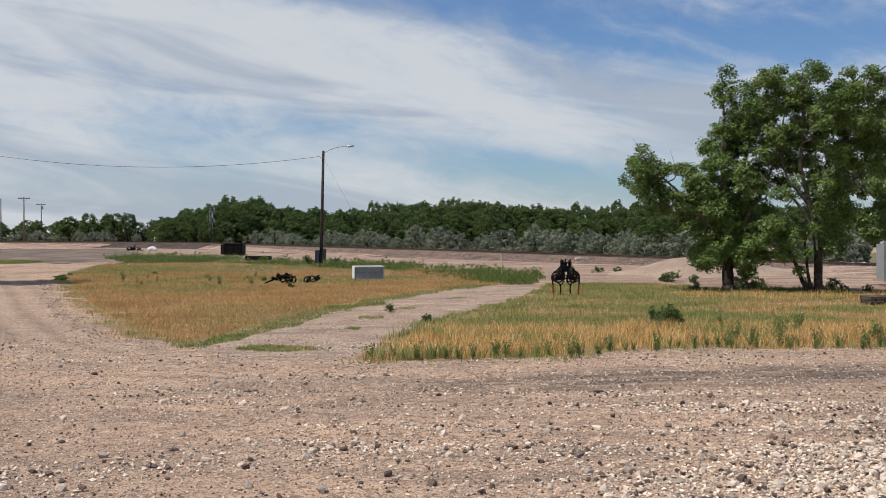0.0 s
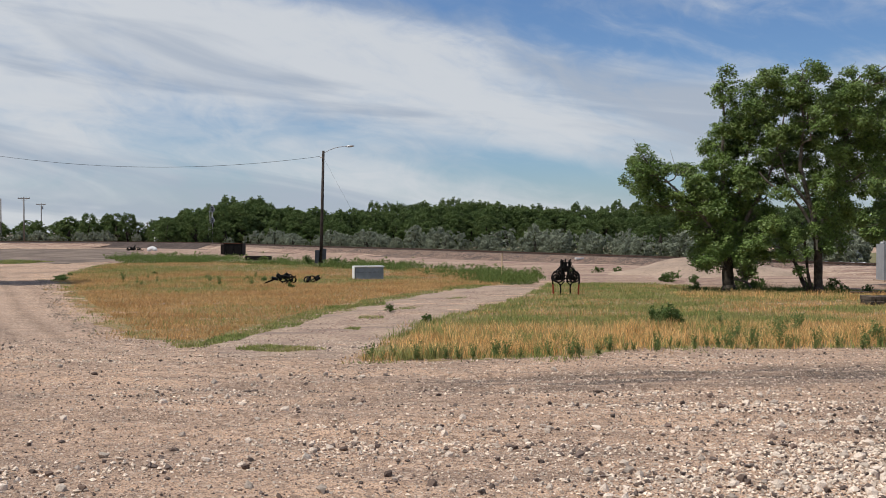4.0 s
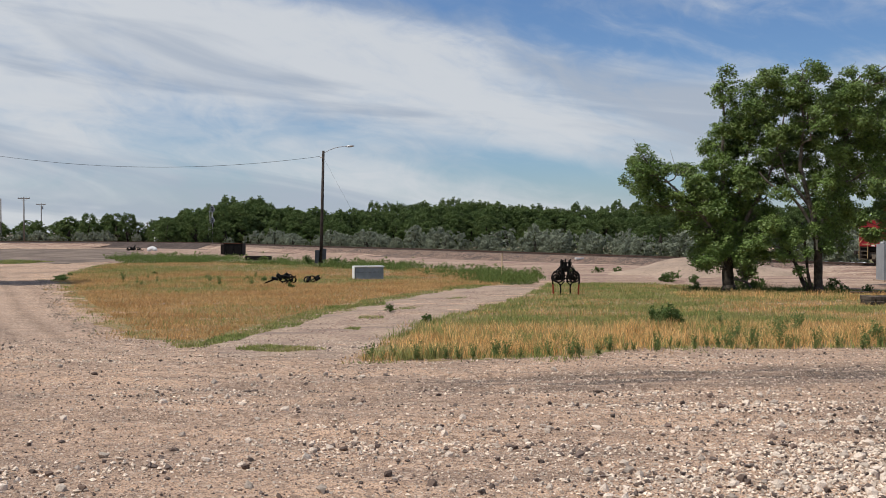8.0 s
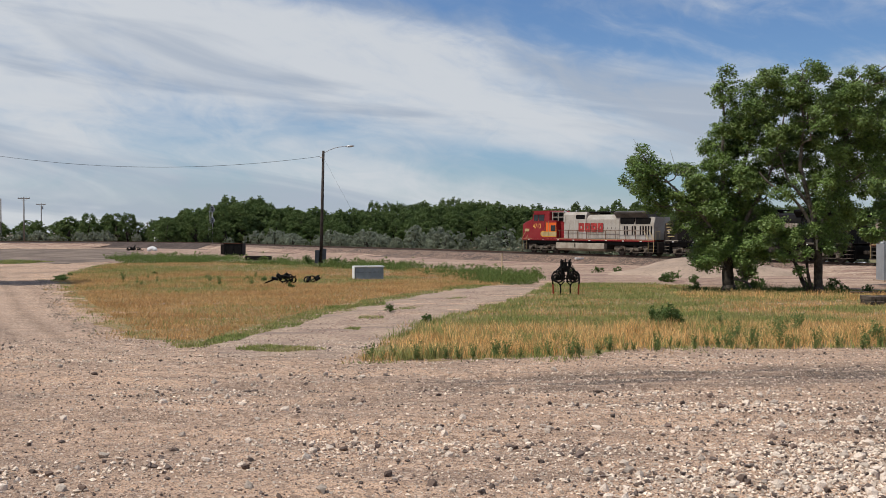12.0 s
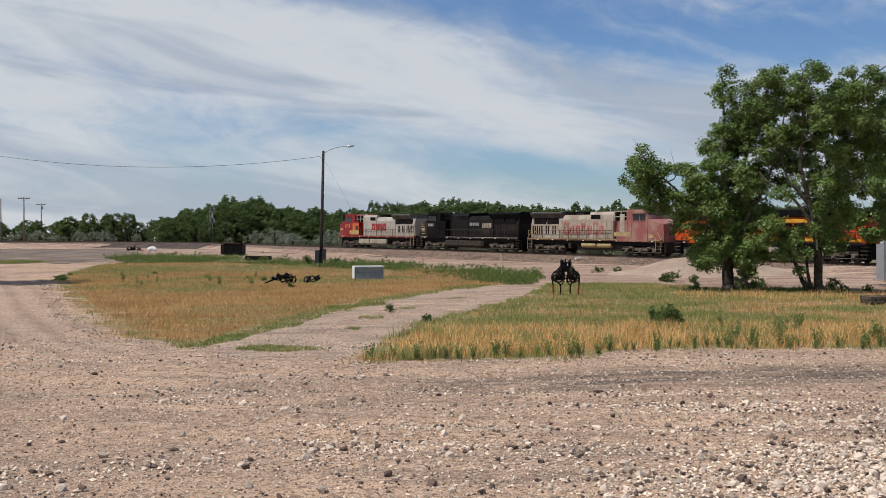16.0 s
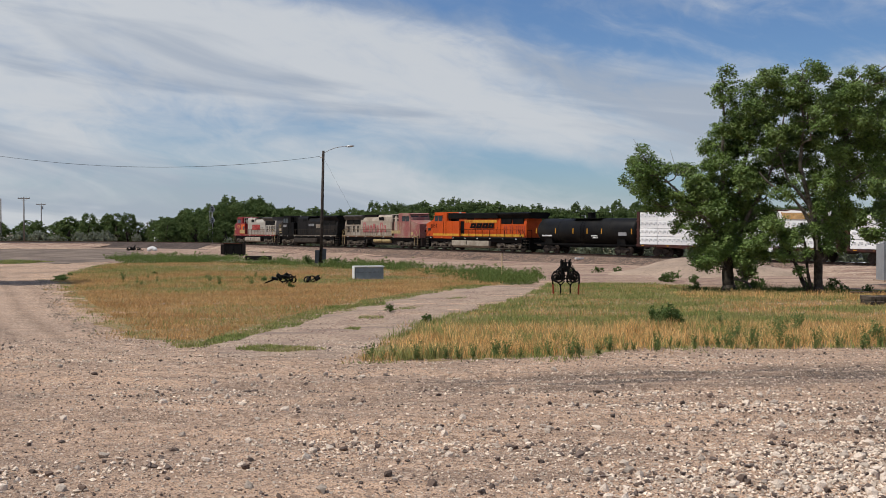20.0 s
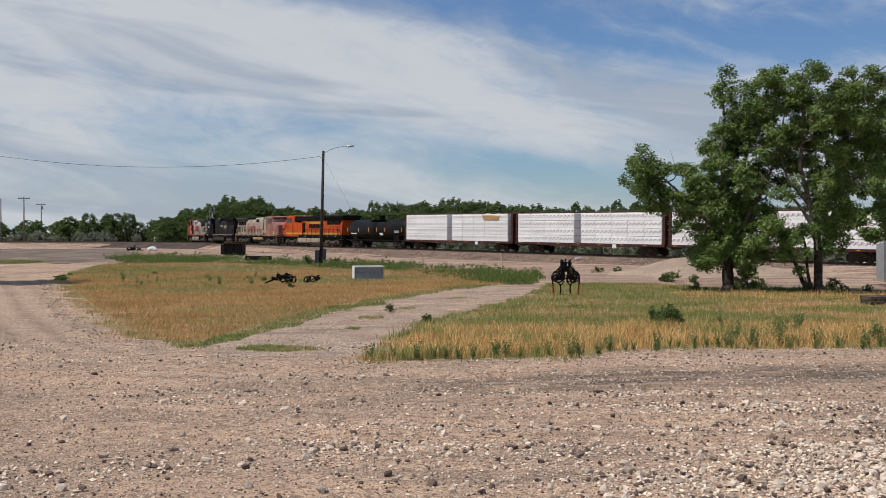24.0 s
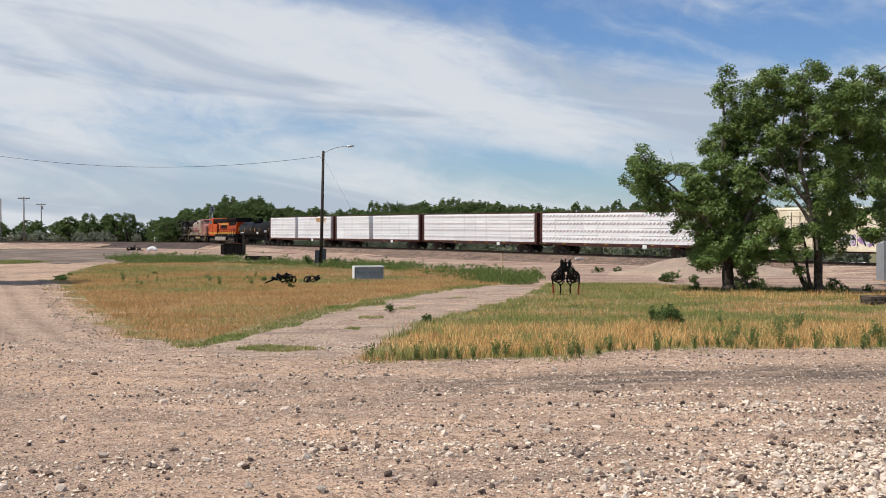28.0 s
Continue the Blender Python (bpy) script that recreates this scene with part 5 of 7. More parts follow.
def tarp_bale():
    rng = random.Random(7)
    t = new("covered_bale")
    tagged(t, "bulky white plastic-wrapped bale lying on the dirt", "bale")
    t.matrix_basis = pose(-49.6, 201, 0, 0, 0, 0) @ Matrix.Diagonal((0.85, 0.85, 0.95, 1))
    for k in range(4):
        bm = bmesh.new()
        bmesh.ops.create_icosphere(bm, subdivisions=2, radius=0.5)
        for v in bm.verts:
            v.co = Vector((v.co.x * 0.95 + rng.uniform(-0.05, 0.05), v.co.y * 0.8, max(-0.3, v.co.z * 0.85) + rng.uniform(-0.03, 0.03)))
        bmesh.ops.translate(bm, vec=(-0.55 + 0.37 * k, rng.uniform(-0.2, 0.2), 0.33 + 0.18 * (k in (1, 2))), verts=bm.verts)
        part("bag", bm, M_WHITE, t)


tarp_bale()
scrap_heap(-53.8, 206, 2.9, 1.25, 9, "low pile of dark track scrap beside the dirt road")


def rust_stack(x, y, L, label, seed, z=0.0):
    rng = random.Random(seed)
    t = thing("rail_stack", label, "rail stack", pose(x, y, z))
    for k in range(7):
        o = rng.uniform(-0.6, 0.6)
        part("rail_length", box(-L / 2 + o, L / 2 + o, -0.6 + 0.2 * (k % 5), -0.45 + 0.2 * (k % 5), 0.16 * (k // 5), 0.15 + 0.16 * (k // 5)), M_RUST, t)
    for q in (-0.35, 0.35):
        part("bearer", box(q * L - 0.12, q * L + 0.12, -0.8, 0.8, -0.15, 0.0), M_TIE, t)


rust_stack(-101, 272, 6.5, "stack of rusty rail lengths lying on timbers", 2, 0.15)
rust_stack(-108, 280, 4.0, "stack of rusty rail lengths lying on timbers", 3, 0.15)


# ---- poles and signals beyond the line ----
def utility_pole(x, y, h, arm, label, second=False, lamp=False):
    t = thing("utility_pole", label, "utility pole", pose(x, y, 0), "utility poles to the west")
    part("pole", tube((0, 0, -0.2), (0, 0, h), 0.19, 0.13, 9), M_GREYWOOD, t, smooth=True)
    if arm:
        part("cross_arm", box(-arm / 2, arm / 2, -0.08, 0.08, h - 0.5, h - 0.3), M_GREYWOOD, t)
        for q in (-0.45, -0.2, 0.2, 0.45):
            part("insulator", tube((q * arm, 0, h - 0.3), (q * arm, 0, h - 0.05), 0.06, 0.05, 7), M_GALV, t)
        bm = bmesh.new()
        for s in (1, -1):
            bm_tube(bm, (s * arm * 0.3, 0, h - 0.45), (0, 0, h - 1.2), 0.03, seg=5)
        part("brace", bm, M_GALV, t)
    if second:
        part("transformer", tube((0.4, 0, h - 2.0), (0.4, 0, h - 1.1), 0.28, seg=10), M_GREYBOX, t)
    if lamp:
        part("lamp_arm", tube((0, 0, h - 0.2), (-1.3, 0, h - 0.1), 0.06), M_GALV, t)
        part("lamp_head", box(-1.9, -1.2, -0.15, 0.15, h - 0.2, h, 0.03), M_GREYBOX, t)


M_GREYWOOD = mat("grey_wood", (0.17, 0.15, 0.135), 0.9, var=0.2, scale=2)
utility_pole(-104.5, 294, 12.1, 3.0, "tall weathered utility pole with a wide cross arm")
utility_pole(-138, 405, 13.2, 3.4, "tall weathered utility pole with cross arm and transformer", second=True)
utility_pole(-120, 320, 12.4, 0, "tall utility pole with a short lamp arm", lamp=True)
for x, y, h in ((-122, 372, 6.2), (-119, 378, 6.3)):
    utility_pole(x, y, h, 0, "short bare wooden pole before the western shrubs")
utility_pole(-99, 395, 6.6, 1.2, "small utility pole with a short cross arm on the plain")
utility_pole(-95, 390, 5.6, 0, "short bare wooden pole before the western shrubs")


def signal(x, y, h, heads, label, ladder=True):
    t = thing("railway_signal", label, "railway signal", pose(x, y, 0.6), "railway signals")
    part("mast", tube((0, 0, -0.7), (0, 0, h), 0.09, 0.08, 9), M_GALV, t, smooth=True)
    part("base", box(-0.4, 0.4, -0.4, 0.4, -0.7, 0.25, 0.03), M_GREYBOX, t)
    for z in heads:
        part("target", box(-0.35, 0.35, -0.14, -0.08, z - 0.65, z + 0.65, 0.05), M_GREYBOX, t, "grey signal backing")
        for k in (-0.35, 0, 0.35):
            part("hood", tube((0, -0.14, z + k), (0, -0.5, z + k - 0.03), 0.13, seg=9), M_BLACK, t)
        part("junction_box", box(0.12, 0.5, -0.1, 0.25, z - 0.3, z + 0.25, 0.02), M_GALV, t)
    if ladder:
        bm = bmesh.new()
        for s in (-0.2, 0.2):
            bm_tube(bm, (s - 0.9, 0.35, -0.6), (s - 0.35, 0.35, h), 0.03, seg=5)
        for k in range(int(h / 0.4)):
            q = k / (h / 0.4)
            bm_tube(bm, (-1.1 + 0.55 * q, 0.35, 0.4 * k), (-0.7 + 0.55 * q, 0.35, 0.4 * k), 0.02, seg=5)
        part("ladder", bm, M_GALV, t)
        part("platform", box(-0.9, 0.35, -0.05, 0.7, h - 1.6, h - 1.54), M_GALV, t)


signal(-49.3, 252, 8.6, (7.6, 5.2), "tall double-headed railway signal mast with a ladder")
signal(-83.0, 335, 5.8, (5.0,), "railway signal with a black head in the distance", ladder=False)


def track_cabinet(x, y, z, w, d, h, label, material):
    t = thing("equipment_cabinet", label, "cabinet", pose(x, y, z, 0, 0, 30))
    part("body", box(-w / 2, w / 2, -d / 2, d / 2, 0, h, 0.03), material, t)
    part("roof", box(-w / 2 - 0.06, w / 2 + 0.06, -d / 2 - 0.06, d / 2 + 0.06, h, h + 0.07, 0.02), material, t)
    part("door", box(-w / 2 + 0.06, w / 2 - 0.06, -d / 2 - 0.03, -d / 2, 0.08, h - 0.08, 0.01), material, t)
    part("handle", box(w / 2 - 0.2, w / 2 - 0.14, -d / 2 - 0.07, -d / 2 - 0.03, h * 0.45, h * 0.6), M_BLACK, t)
    part("plinth", box(-w / 2 - 0.1, w / 2 + 0.1, -d / 2 - 0.1, d / 2 + 0.1, -0.35, 0), M_GREYBOX, t)


track_cabinet(-64.5, 268, 1.0, 2.0, 1.2, 1.1, "small pale equipment cabinet beside the far tracks", M_WHITE)
track_cabinet(43.9, 124.5, 0.2, 0.7, 0.6, 1.62, "slim grey signal cabinet at the foot of the embankment", M_GREYBOX)


def big_cabinet():
    t = thing("metal_enclosure", "tall galvanised metal enclosure with rounded top edges", "enclosure", pose(30.9, 79, 0))
    bm = box(-1.6, 1.6, -0.9, 0.9, 0.1, 2.72)
    bmesh.ops.bevel(bm, geom=[e for e in bm.edges if min(v.co.z for v in e.verts) > 2.0 or abs(e.verts[0].co.z - e.verts[1].co.z) > 1], offset=0.22, segments=4, affect="EDGES")
    part("shell", bm, M_ENCL, t, smooth=False)
    part("plinth", box(-1.7, 1.7, -1.0, 1.0, 0.0, 0.1), M_SANDPALE, t)
    for x in (-1.1, 0.0, 1.1):
        part("panel_seam", box(x - 0.012, x + 0.012, -0.906, -0.9, 0.15, 2.45), M_GREYBOX, t)
    part("vent_cap", tube((-1.5, -0.2, 2.6), (-1.5, -0.2, 2.85), 0.13, 0.1, 10), M_WHITE, t, "white vent cap")
    part("antenna", tube((-1.45, 0, 2.7), (-2.3, 0, 3.6), 0.02, seg=5), M_WHITE, t)
    part("handle", box(-0.2, -0.14, -0.95, -0.9, 1.0, 1.2), M_GALV, t)


M_ENCL = mat("enclosure_metal", (0.33, 0.345, 0.36), 0.45, metal=0.3, var=0.08, scale=1.5)
big_cabinet()


def switch_stand():
    t = thing("switch_stand", "small railway switch stand with a white body and grey target", "switch stand", pose(30.3, 112, 0.1))
    part("base", box(-0.3, 0.3, -0.2, 0.2, 0, 0.2, 0.03), M_GRIME2, t)
    part("stand", tube((0, 0, 0.2), (0, 0, 0.95), 0.17, 0.13, 10), M_WHITE, t, "white painted stand")
    part("spindle", tube((0, 0, 0.95), (0, 0, 1.75), 0.03), M_GALV, t)
    part("target", box(-0.22, 0.22, -0.02, 0.02, 1.3, 1.6, 0.05), M_GALV, t, "grey target plate")
    part("lever", tube((0.1, -0.1, 0.3), (0.7, -0.2, 0.15), 0.03), M_GRIME2, t)


M_GRIME2 = mat("grimy_iron", (0.06, 0.05, 0.045), 0.85, var=0.3, scale=3)
switch_stand()


def marker_post(x, y, z, h, label, material):
    t = thing("marker_post", label, "marker post", pose(x, y, z, 0, 1.5, 0))
    part("post", tube((0, 0, -0.2), (0, 0, h), 0.04, 0.036, 8), material, t)
    part("cap", tube((0, 0, h), (0, 0, h + 0.05), 0.06, 0.03, 8), M_BLACK, t)


M_POSTTAN = mat("post_tan", (0.66, 0.48, 0.28), 0.6, var=0.1, scale=3)
marker_post(4.35, 87.5, 0, 1.72, "thin tan marker post standing before the embankment", M_POSTTAN)


def white_slab(x, y, z, L, label, rz, material):
    ob = new("slab", mesh_of("slab", box(-L / 2, L / 2, -0.16, 0.16, 0, 0.2, 0.03), material))
    ob.matrix_basis = pose(x, y, z, 0, 1, rz)
    tagged(ob, label, "slab")


p = track_side(-12.5, 3.3)
white_slab(p.x, p.y, p.z - 0.5, 0.95, "pale concrete slab lying on the embankment stones", 20, M_WHITE)
for k in range(9):
    r = random.Random(40 + k)
    white_slab(36.6 + 0.42 * k + r.uniform(-0.2, 0.2), 112.5 - 0.3 * k, 0.2 + r.uniform(0, 0.12), r.uniform(0.3, 0.7), "pale broken concrete piece beside the track", r.uniform(0, 180), M_WHITE if k % 2 else M_GREYBOX)


def timber_pile(x, y, n, rows, L, label, rz, seed):
    rng = random.Random(seed)
    t = thing("timber_pile", label, "timber", pose(x, y, 0, 0, 0, rz))
    me = mesh_of("timber", box(-L / 2, L / 2, -0.1, 0.1, 0, 0.2, 0.02), M_TIMBER)
    for r in range(rows):
        for k in range(n):
            shared("timber", me, t, pose(rng.uniform(-0.12, 0.12), (k - n / 2) * 0.27, 0.205 * r, 0, 0, rng.uniform(-1.5, 1.5)))


M_TIMBER = mat("old_timber", (0.095, 0.075, 0.058), 0.95, var=0.3, scale=2, obj=0.3)
timber_pile(24.9, 61.8, 2, 1, 7.0, "long grey weathered timbers lying along the grass edge", -3, 1)
timber_pile(20.6, 53.4, 12, 2, 1.3, "low stack of dark old railway ties in the dry grass", 92, 2)


# ---- weeds ----
def weed(seed, r, h, leaf):
    rng = np.random.default_rng(seed)
    clumps = [(rng.normal() * 0.45 * r, rng.normal() * 0.45 * r, h * rng.uniform(0.15, 0.75), r * rng.uniform(0.45, 0.75)) for _ in range(8)]
    v, f = leaf_cloud(rng, clumps, 0, leaf, 1.0, sub=90, count=1700)
    v[:, 2] = np.maximum(v[:, 2], 0.01)
    bm = bmesh.new()
    for c in clumps:
        bm_tube(bm, (c[0] * 0.3, c[1] * 0.3, 0), c[:3], 0.012, 0.006, 5)
    return from_arrays("leaves", v, f, M_WEED), mesh_of("stems", bm, M_WEED)


WEEDS = [weed(300 + i, 0.5, 0.8, 0.07) for i in range(5)]


def put_weed(x, y, s, label="dark green leafy weed growing beside the track", sz=1.0):
    lv, st = random.choice(WEEDS)
    t = thing("weed", label, "weed", pose(x, y, float(ground_height(np.array(x), np.array(y))), 0, 0, random.uniform(0, 360)), "weeds")
    for nm, me in (("leaves", lv), ("stems", st)):
        shared(nm, me, t, Matrix.Diagonal((s, s, s * sz, 1)))


for x, y, s in ((-26.6, 81.5, 0.7), (-25.8, 80.0, 0.6), (-27.4, 84.0, 0.6), (-28.6, 90.0, 0.5), (-28.0, 87.0, 0.45)):
    put_weed(x, y, s, "dark green weed at the edge of the dirt road", 0.5)
put_weed(8.0, 42.2, 1.05, "round dark green bush in the grass by the yard")
put_weed(8.25, 42.6, 0.8, "round dark green bush in the grass by the yard")
for x, y, s in ((-2.2, 48.7, 0.42), (-0.6, 42.6, 0.45), (-11.9, 79.0, 0.5), (-8.9, 69.0, 0.4), (15.0, 77.5, 1.1), (16.3, 77.0, 0.7), (10.4, 95.0, 0.6), (13.8, 92.5, 0.7), (12.5, 94.5, 0.7), (17.5, 70.0, 0.9), (18.5, 69.6, 0.8), (20.8, 67.4, 0.8), (21.4, 64.5, 0.9), (17.2, 66.2, 0.7), (23.0, 64.0, 0.6), (14.0, 65.5, 0.6), (-13.2, 117, 1.1), (-10.6, 116, 1.0), (-22.5, 92, 0.35)):
    put_weed(x, y, s)


def upright_weed(seed, h):
    """Several leafy stems that stand up from one root."""
    rng = np.random.default_rng(seed)
    clumps, bm = [], bmesh.new()
    for k in range(9):
        a, l = rng.uniform(0, 2 * math.pi), rng.uniform(0.08, 0.34) * h
        top = (l * math.cos(a), l * math.sin(a), h * rng.uniform(0.55, 1.0))
        bm_tube(bm, (0.15 * top[0], 0.15 * top[1], 0), top, 0.006, 0.003, 4)
        for q in (0.3, 0.5, 0.7, 0.88, 1.0):
            clumps.append((top[0] * q, top[1] * q, top[2] * q, 0.13 * h * (1.25 - 0.6 * q)))
    v, f = leaf_cloud(rng, clumps, 0, 0.036, 0.9, sub=60, count=800, outward=0.3)
    v[:, 2] = np.maximum(v[:, 2], 0.01)
    return from_arrays("leaves", v, f, M_WEEDPALE), mesh_of("stems", bm, M_WEEDPALE)


TALLWEEDS = [upright_weed(330 + i, 0.7) for i in range(5)]
rngw = np.random.default_rng(88)


def put_tall(x, y, s):
    lv, st = TALLWEEDS[int(rngw.integers(0, 5))]
    t = thing("weed", "upright leafy green weed standing in the grass", "weed", pose(x, y, float(ground_height(np.array(x), np.array(y))), 0, 0, rngw.uniform(0, 360)), "upright weeds")
    for nm, me in (("leaves", lv), ("stems", st)):
        shared(nm, me, t, Matrix.Diagonal((s, s, s * rngw.uniform(0.8, 1.15), 1)))


# along the front of the field by the yard, in it, and over the back of the dry field
for x in np.arange(-1.8, 13.4, 0.3):
    put_tall(x + rngw.uniform(-0.2, 0.2), float(np.interp(x, [-2.3, 1.7, 4.9, 8.2, 12.4], [30.6, 30.5, 32.3, 33.4, 33.3])) + rngw.uniform(-0.25, 0.7), rngw.uniform(0.35, 0.9))
for x, y, s in ((10.3, 36.2, 1.25), (10.5, 36.6, 1.0), (12.9, 35.2, 1.05), (13.2, 35.5, 0.9), (8.8, 35.4, 0.9), (11.6, 38.6, 1.0), (9.6, 40.5, 1.0), (7.2, 39.5, 0.8), (12.4, 41.0, 1.0), (5.0, 38.0, 0.7)):
    put_tall(x, y, s)
for i in range(16):
    y = rngw.uniform(72, 98)
    put_tall(rngw.uniform(-0.28, -0.12) * y, y, rngw.uniform(0.45, 0.95))

# thick belt of weeds along the back of the field
BELT = [(-43, 150), (-36, 158), (-28, 152), (-19, 136), (-12.5, 121), (-5, 118), (0.5, 107), (7.4, 88.5), (7.0, 80), (5.4, 73.5), (3.3, 73.5), (1.2, 80.5), (-1.6, 92), (-5.0, 101), (-10.5, 106), (-16, 116), (-24, 124), (-33, 122)]
rngb = np.random.default_rng(77)
bp = scatter(rngb, BELT, 9000, lambda x, y: np.clip(0.40 + 0.75 * wob(x, y, 0.45, 3) + 0.35 * wob(x, y, 1.3, 6), 0.05, 1) * (1 - ((abs(x + 21.0) < 2.4) & (y > 124) & (y < 139))))
clumps = [(x, y, 0.12 + 0.34 * r ** 3, 0.24 + 0.24 * r * r) for (x, y, z), r in zip(bp, rngb.uniform(0, 1, len(bp)))]
v, f = leaf_cloud(rngb, clumps, 1250, 0.065, 1.2, sub=20, outward=0.35)
v[:, 2] = np.maximum(v[:, 2], 0.01)
tagged(new("weed_belt", from_arrays("weed_belt", v, f, M_WEEDBELT)), "thick belt of dark green weeds behind the dry field", "weeds", kind="stuff")
sheet("belt_ground", BELT, 0.016, M_SOILGREEN, "dark soil and low growth under the weeds", 0.7, 0.5, seed=12)
grass("weed_stems", "tall dark green grass among the weeds", M_WEEDBELT, BELT, 260000, 0.48, 0.024, 0.8, 34, lambda x, y: np.clip(0.1 + 1.3 * wob(x, y, 0.55, 3) + 0.5 * wob(x, y, 1.7, 5), 0, 1) * (1 - ((abs(x + 21.0) < 2.4) & (y > 124) & (y < 139))), fade=False)
sheet("verge_grass", [(-50, 120), (-44, 122), (-43, 131), (-50, 134)], 0.015, M_SOILGRASS, "grassy verge beside the dirt road", 0.8, 0.5, seed=9)
grass("green_grass", "short green grass on the road verge", M_GREENGRASS, [(-50, 120), (-44, 122), (-43, 131), (-50, 134)], 14000, 0.25, 0.03, 0.6, 33)
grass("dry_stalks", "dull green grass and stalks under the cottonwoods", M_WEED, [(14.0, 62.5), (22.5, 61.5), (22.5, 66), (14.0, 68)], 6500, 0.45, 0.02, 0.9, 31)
grass("dry_grass", "pale dry grass along the front of the cottonwoods", M_STRAWTALL, [(12.0, 57.5), (24.5, 56.0), (24.5, 62.2), (19, 63.5), (12.0, 64)], 6000, 0.3, 0.02, 0.9, 36)


# ---- the train: materials ----
M_LRED = mat("loco_red", (0.215, 0.013, 0.017), 0.5, var=0.12, scale=0.8, second=(0.24, 0.024, 0.026), bump=0.08, bscale=3)
M_LORANGE = mat("loco_orange", (0.54, 0.078, 0.006), 0.5, var=0.1, scale=0.8, second=(0.45, 0.062, 0.006), bump=0.06, bscale=3)
M_PANELOR = mat("panel_orange", (0.72, 0.13, 0.02), 0.5, var=0.08, scale=1)
M_SILVER = mat("loco_silver", (0.43, 0.40, 0.355), 0.5, var=0.14, scale=0.7, second=(0.33, 0.29, 0.24), bump=0.08, bscale=3)
M_SILVEROLD = mat("faded_silver", (0.42, 0.365, 0.295), 0.65, var=0.16, scale=0.6, second=(0.27, 0.215, 0.165), bump=0.08, bscale=3)
M_PINK = mat("faded_red", (0.28, 0.10, 0.09), 0.65, var=0.16, scale=0.7, second=(0.33, 0.20, 0.16), spread=(0.42, 0.6))
M_FADEDRED = mat("faded_lettering", (0.40, 0.10, 0.10), 0.65, var=0.2, scale=1.5, second=(0.42, 0.24, 0.21))
# weathered wing paint, darkened further for the shade under its overhang
M_WINGDARK = mat("dark_wing", (0.11, 0.10, 0.088), 0.7, var=0.2, scale=0.8, second=(0.06, 0.054, 0.048))
M_LBLACK = mat("loco_black", (0.005, 0.005, 0.0052), 0.6, var=0.2, scale=0.6, second=(0.011, 0.010, 0.009), spec=0.06)
M_HOODBLACK = mat("hood_black", (0.008, 0.0078, 0.0078), 0.55, var=0.2, scale=0.6, second=(0.02, 0.018, 0.016), spec=0.1)
# dust on nose and deck; on the black locomotive's sill it paints a highlight
M_DUSTLITBLACK = mat("dusty_lit_black", (0.038, 0.030, 0.024), 0.8, var=0.2, scale=0.8, second=(0.018, 0.015, 0.013))
M_YELLOW = mat("yellow_stripe", (0.66, 0.33, 0.035), 0.5, var=0.12, scale=2)
M_CREAM = mat("cream_stripe", (0.46, 0.35, 0.17), 0.6, var=0.12, scale=2)
M_LOGORED = mat("lettering_red", (0.42, 0.05, 0.045), 0.6, var=0.2, scale=2)
M_GRIME = mat("truck_grime", (0.055, 0.044, 0.035), 0.85, var=0.35, scale=2, second=(0.03, 0.025, 0.021))
M_TANKGREY = mat("fuel_tank_paint", (0.40, 0.35, 0.28), 0.55, var=0.14, scale=1.2, second=(0.28, 0.235, 0.185))
M_TRUCK = mat("truck_dust", (0.16, 0.132, 0.102), 0.85, var=0.3, scale=2.5, second=(0.07, 0.058, 0.048))
M_UNDER = mat("under_black", (0.007, 0.006, 0.0055), 0.8, var=0.25, scale=2)
M_NUMBER = mat("number_yellow", (0.78, 0.42, 0.10), 0.5, var=0.1, scale=2)
M_GLASS = mat("dark_glass", (0.012, 0.014, 0.016), 0.08, var=0.05, scale=1)
M_WHEEL = mat("wheel_steel", (0.09, 0.07, 0.06), 0.6, metal=0.5, var=0.25, scale=4)
M_TANKBLACK = mat("tank_black", (0.008, 0.008, 0.0085), 0.5, var=0.2, scale=0.5, second=(0.016, 0.015, 0.013), spec=0.1)
M_CARBROWN = mat("car_brown", (0.075, 0.028, 0.022), 0.7, var=0.22, scale=1.2, second=(0.045, 0.021, 0.018))
M_WRAP = mat("white_wrap", (0.90, 0.90, 0.89), 0.4, var=0.04, scale=1.5, second=(0.82, 0.82, 0.82), bump=0.7, bscale=5, obj=0.05)
M_LUMBER = mat("bare_lumber", (0.58, 0.36, 0.15), 0.7, var=0.2, scale=4)
M_PRINTGREY = mat("print_grey", (0.50, 0.52, 0.54), 0.6, var=0.2, scale=6)
M_PRINTRED = mat("print_red", (0.55, 0.16, 0.16), 0.6, var=0.2, scale=6)
M_BEAMGREY = mat("beam_grey", (0.30, 0.30, 0.31), 0.6, var=0.15, scale=1)
M_BOXCREAM = mat("boxcar_cream", (0.80, 0.73, 0.56), 0.55, var=0.1, scale=0.8, second=(0.68, 0.58, 0.41))
M_SPRAY = mat("spray_paint", (0.34, 0.20, 0.36), 0.5, var=0.3, scale=1.6, second=(0.62, 0.60, 0.66), spread=(0.45, 0.55))
M_SPRAYDARK = mat("spray_outline", (0.06, 0.05, 0.09), 0.5, var=0.3, scale=2)

# ---- the train: running gear ----
WHEEL_SPINS = []


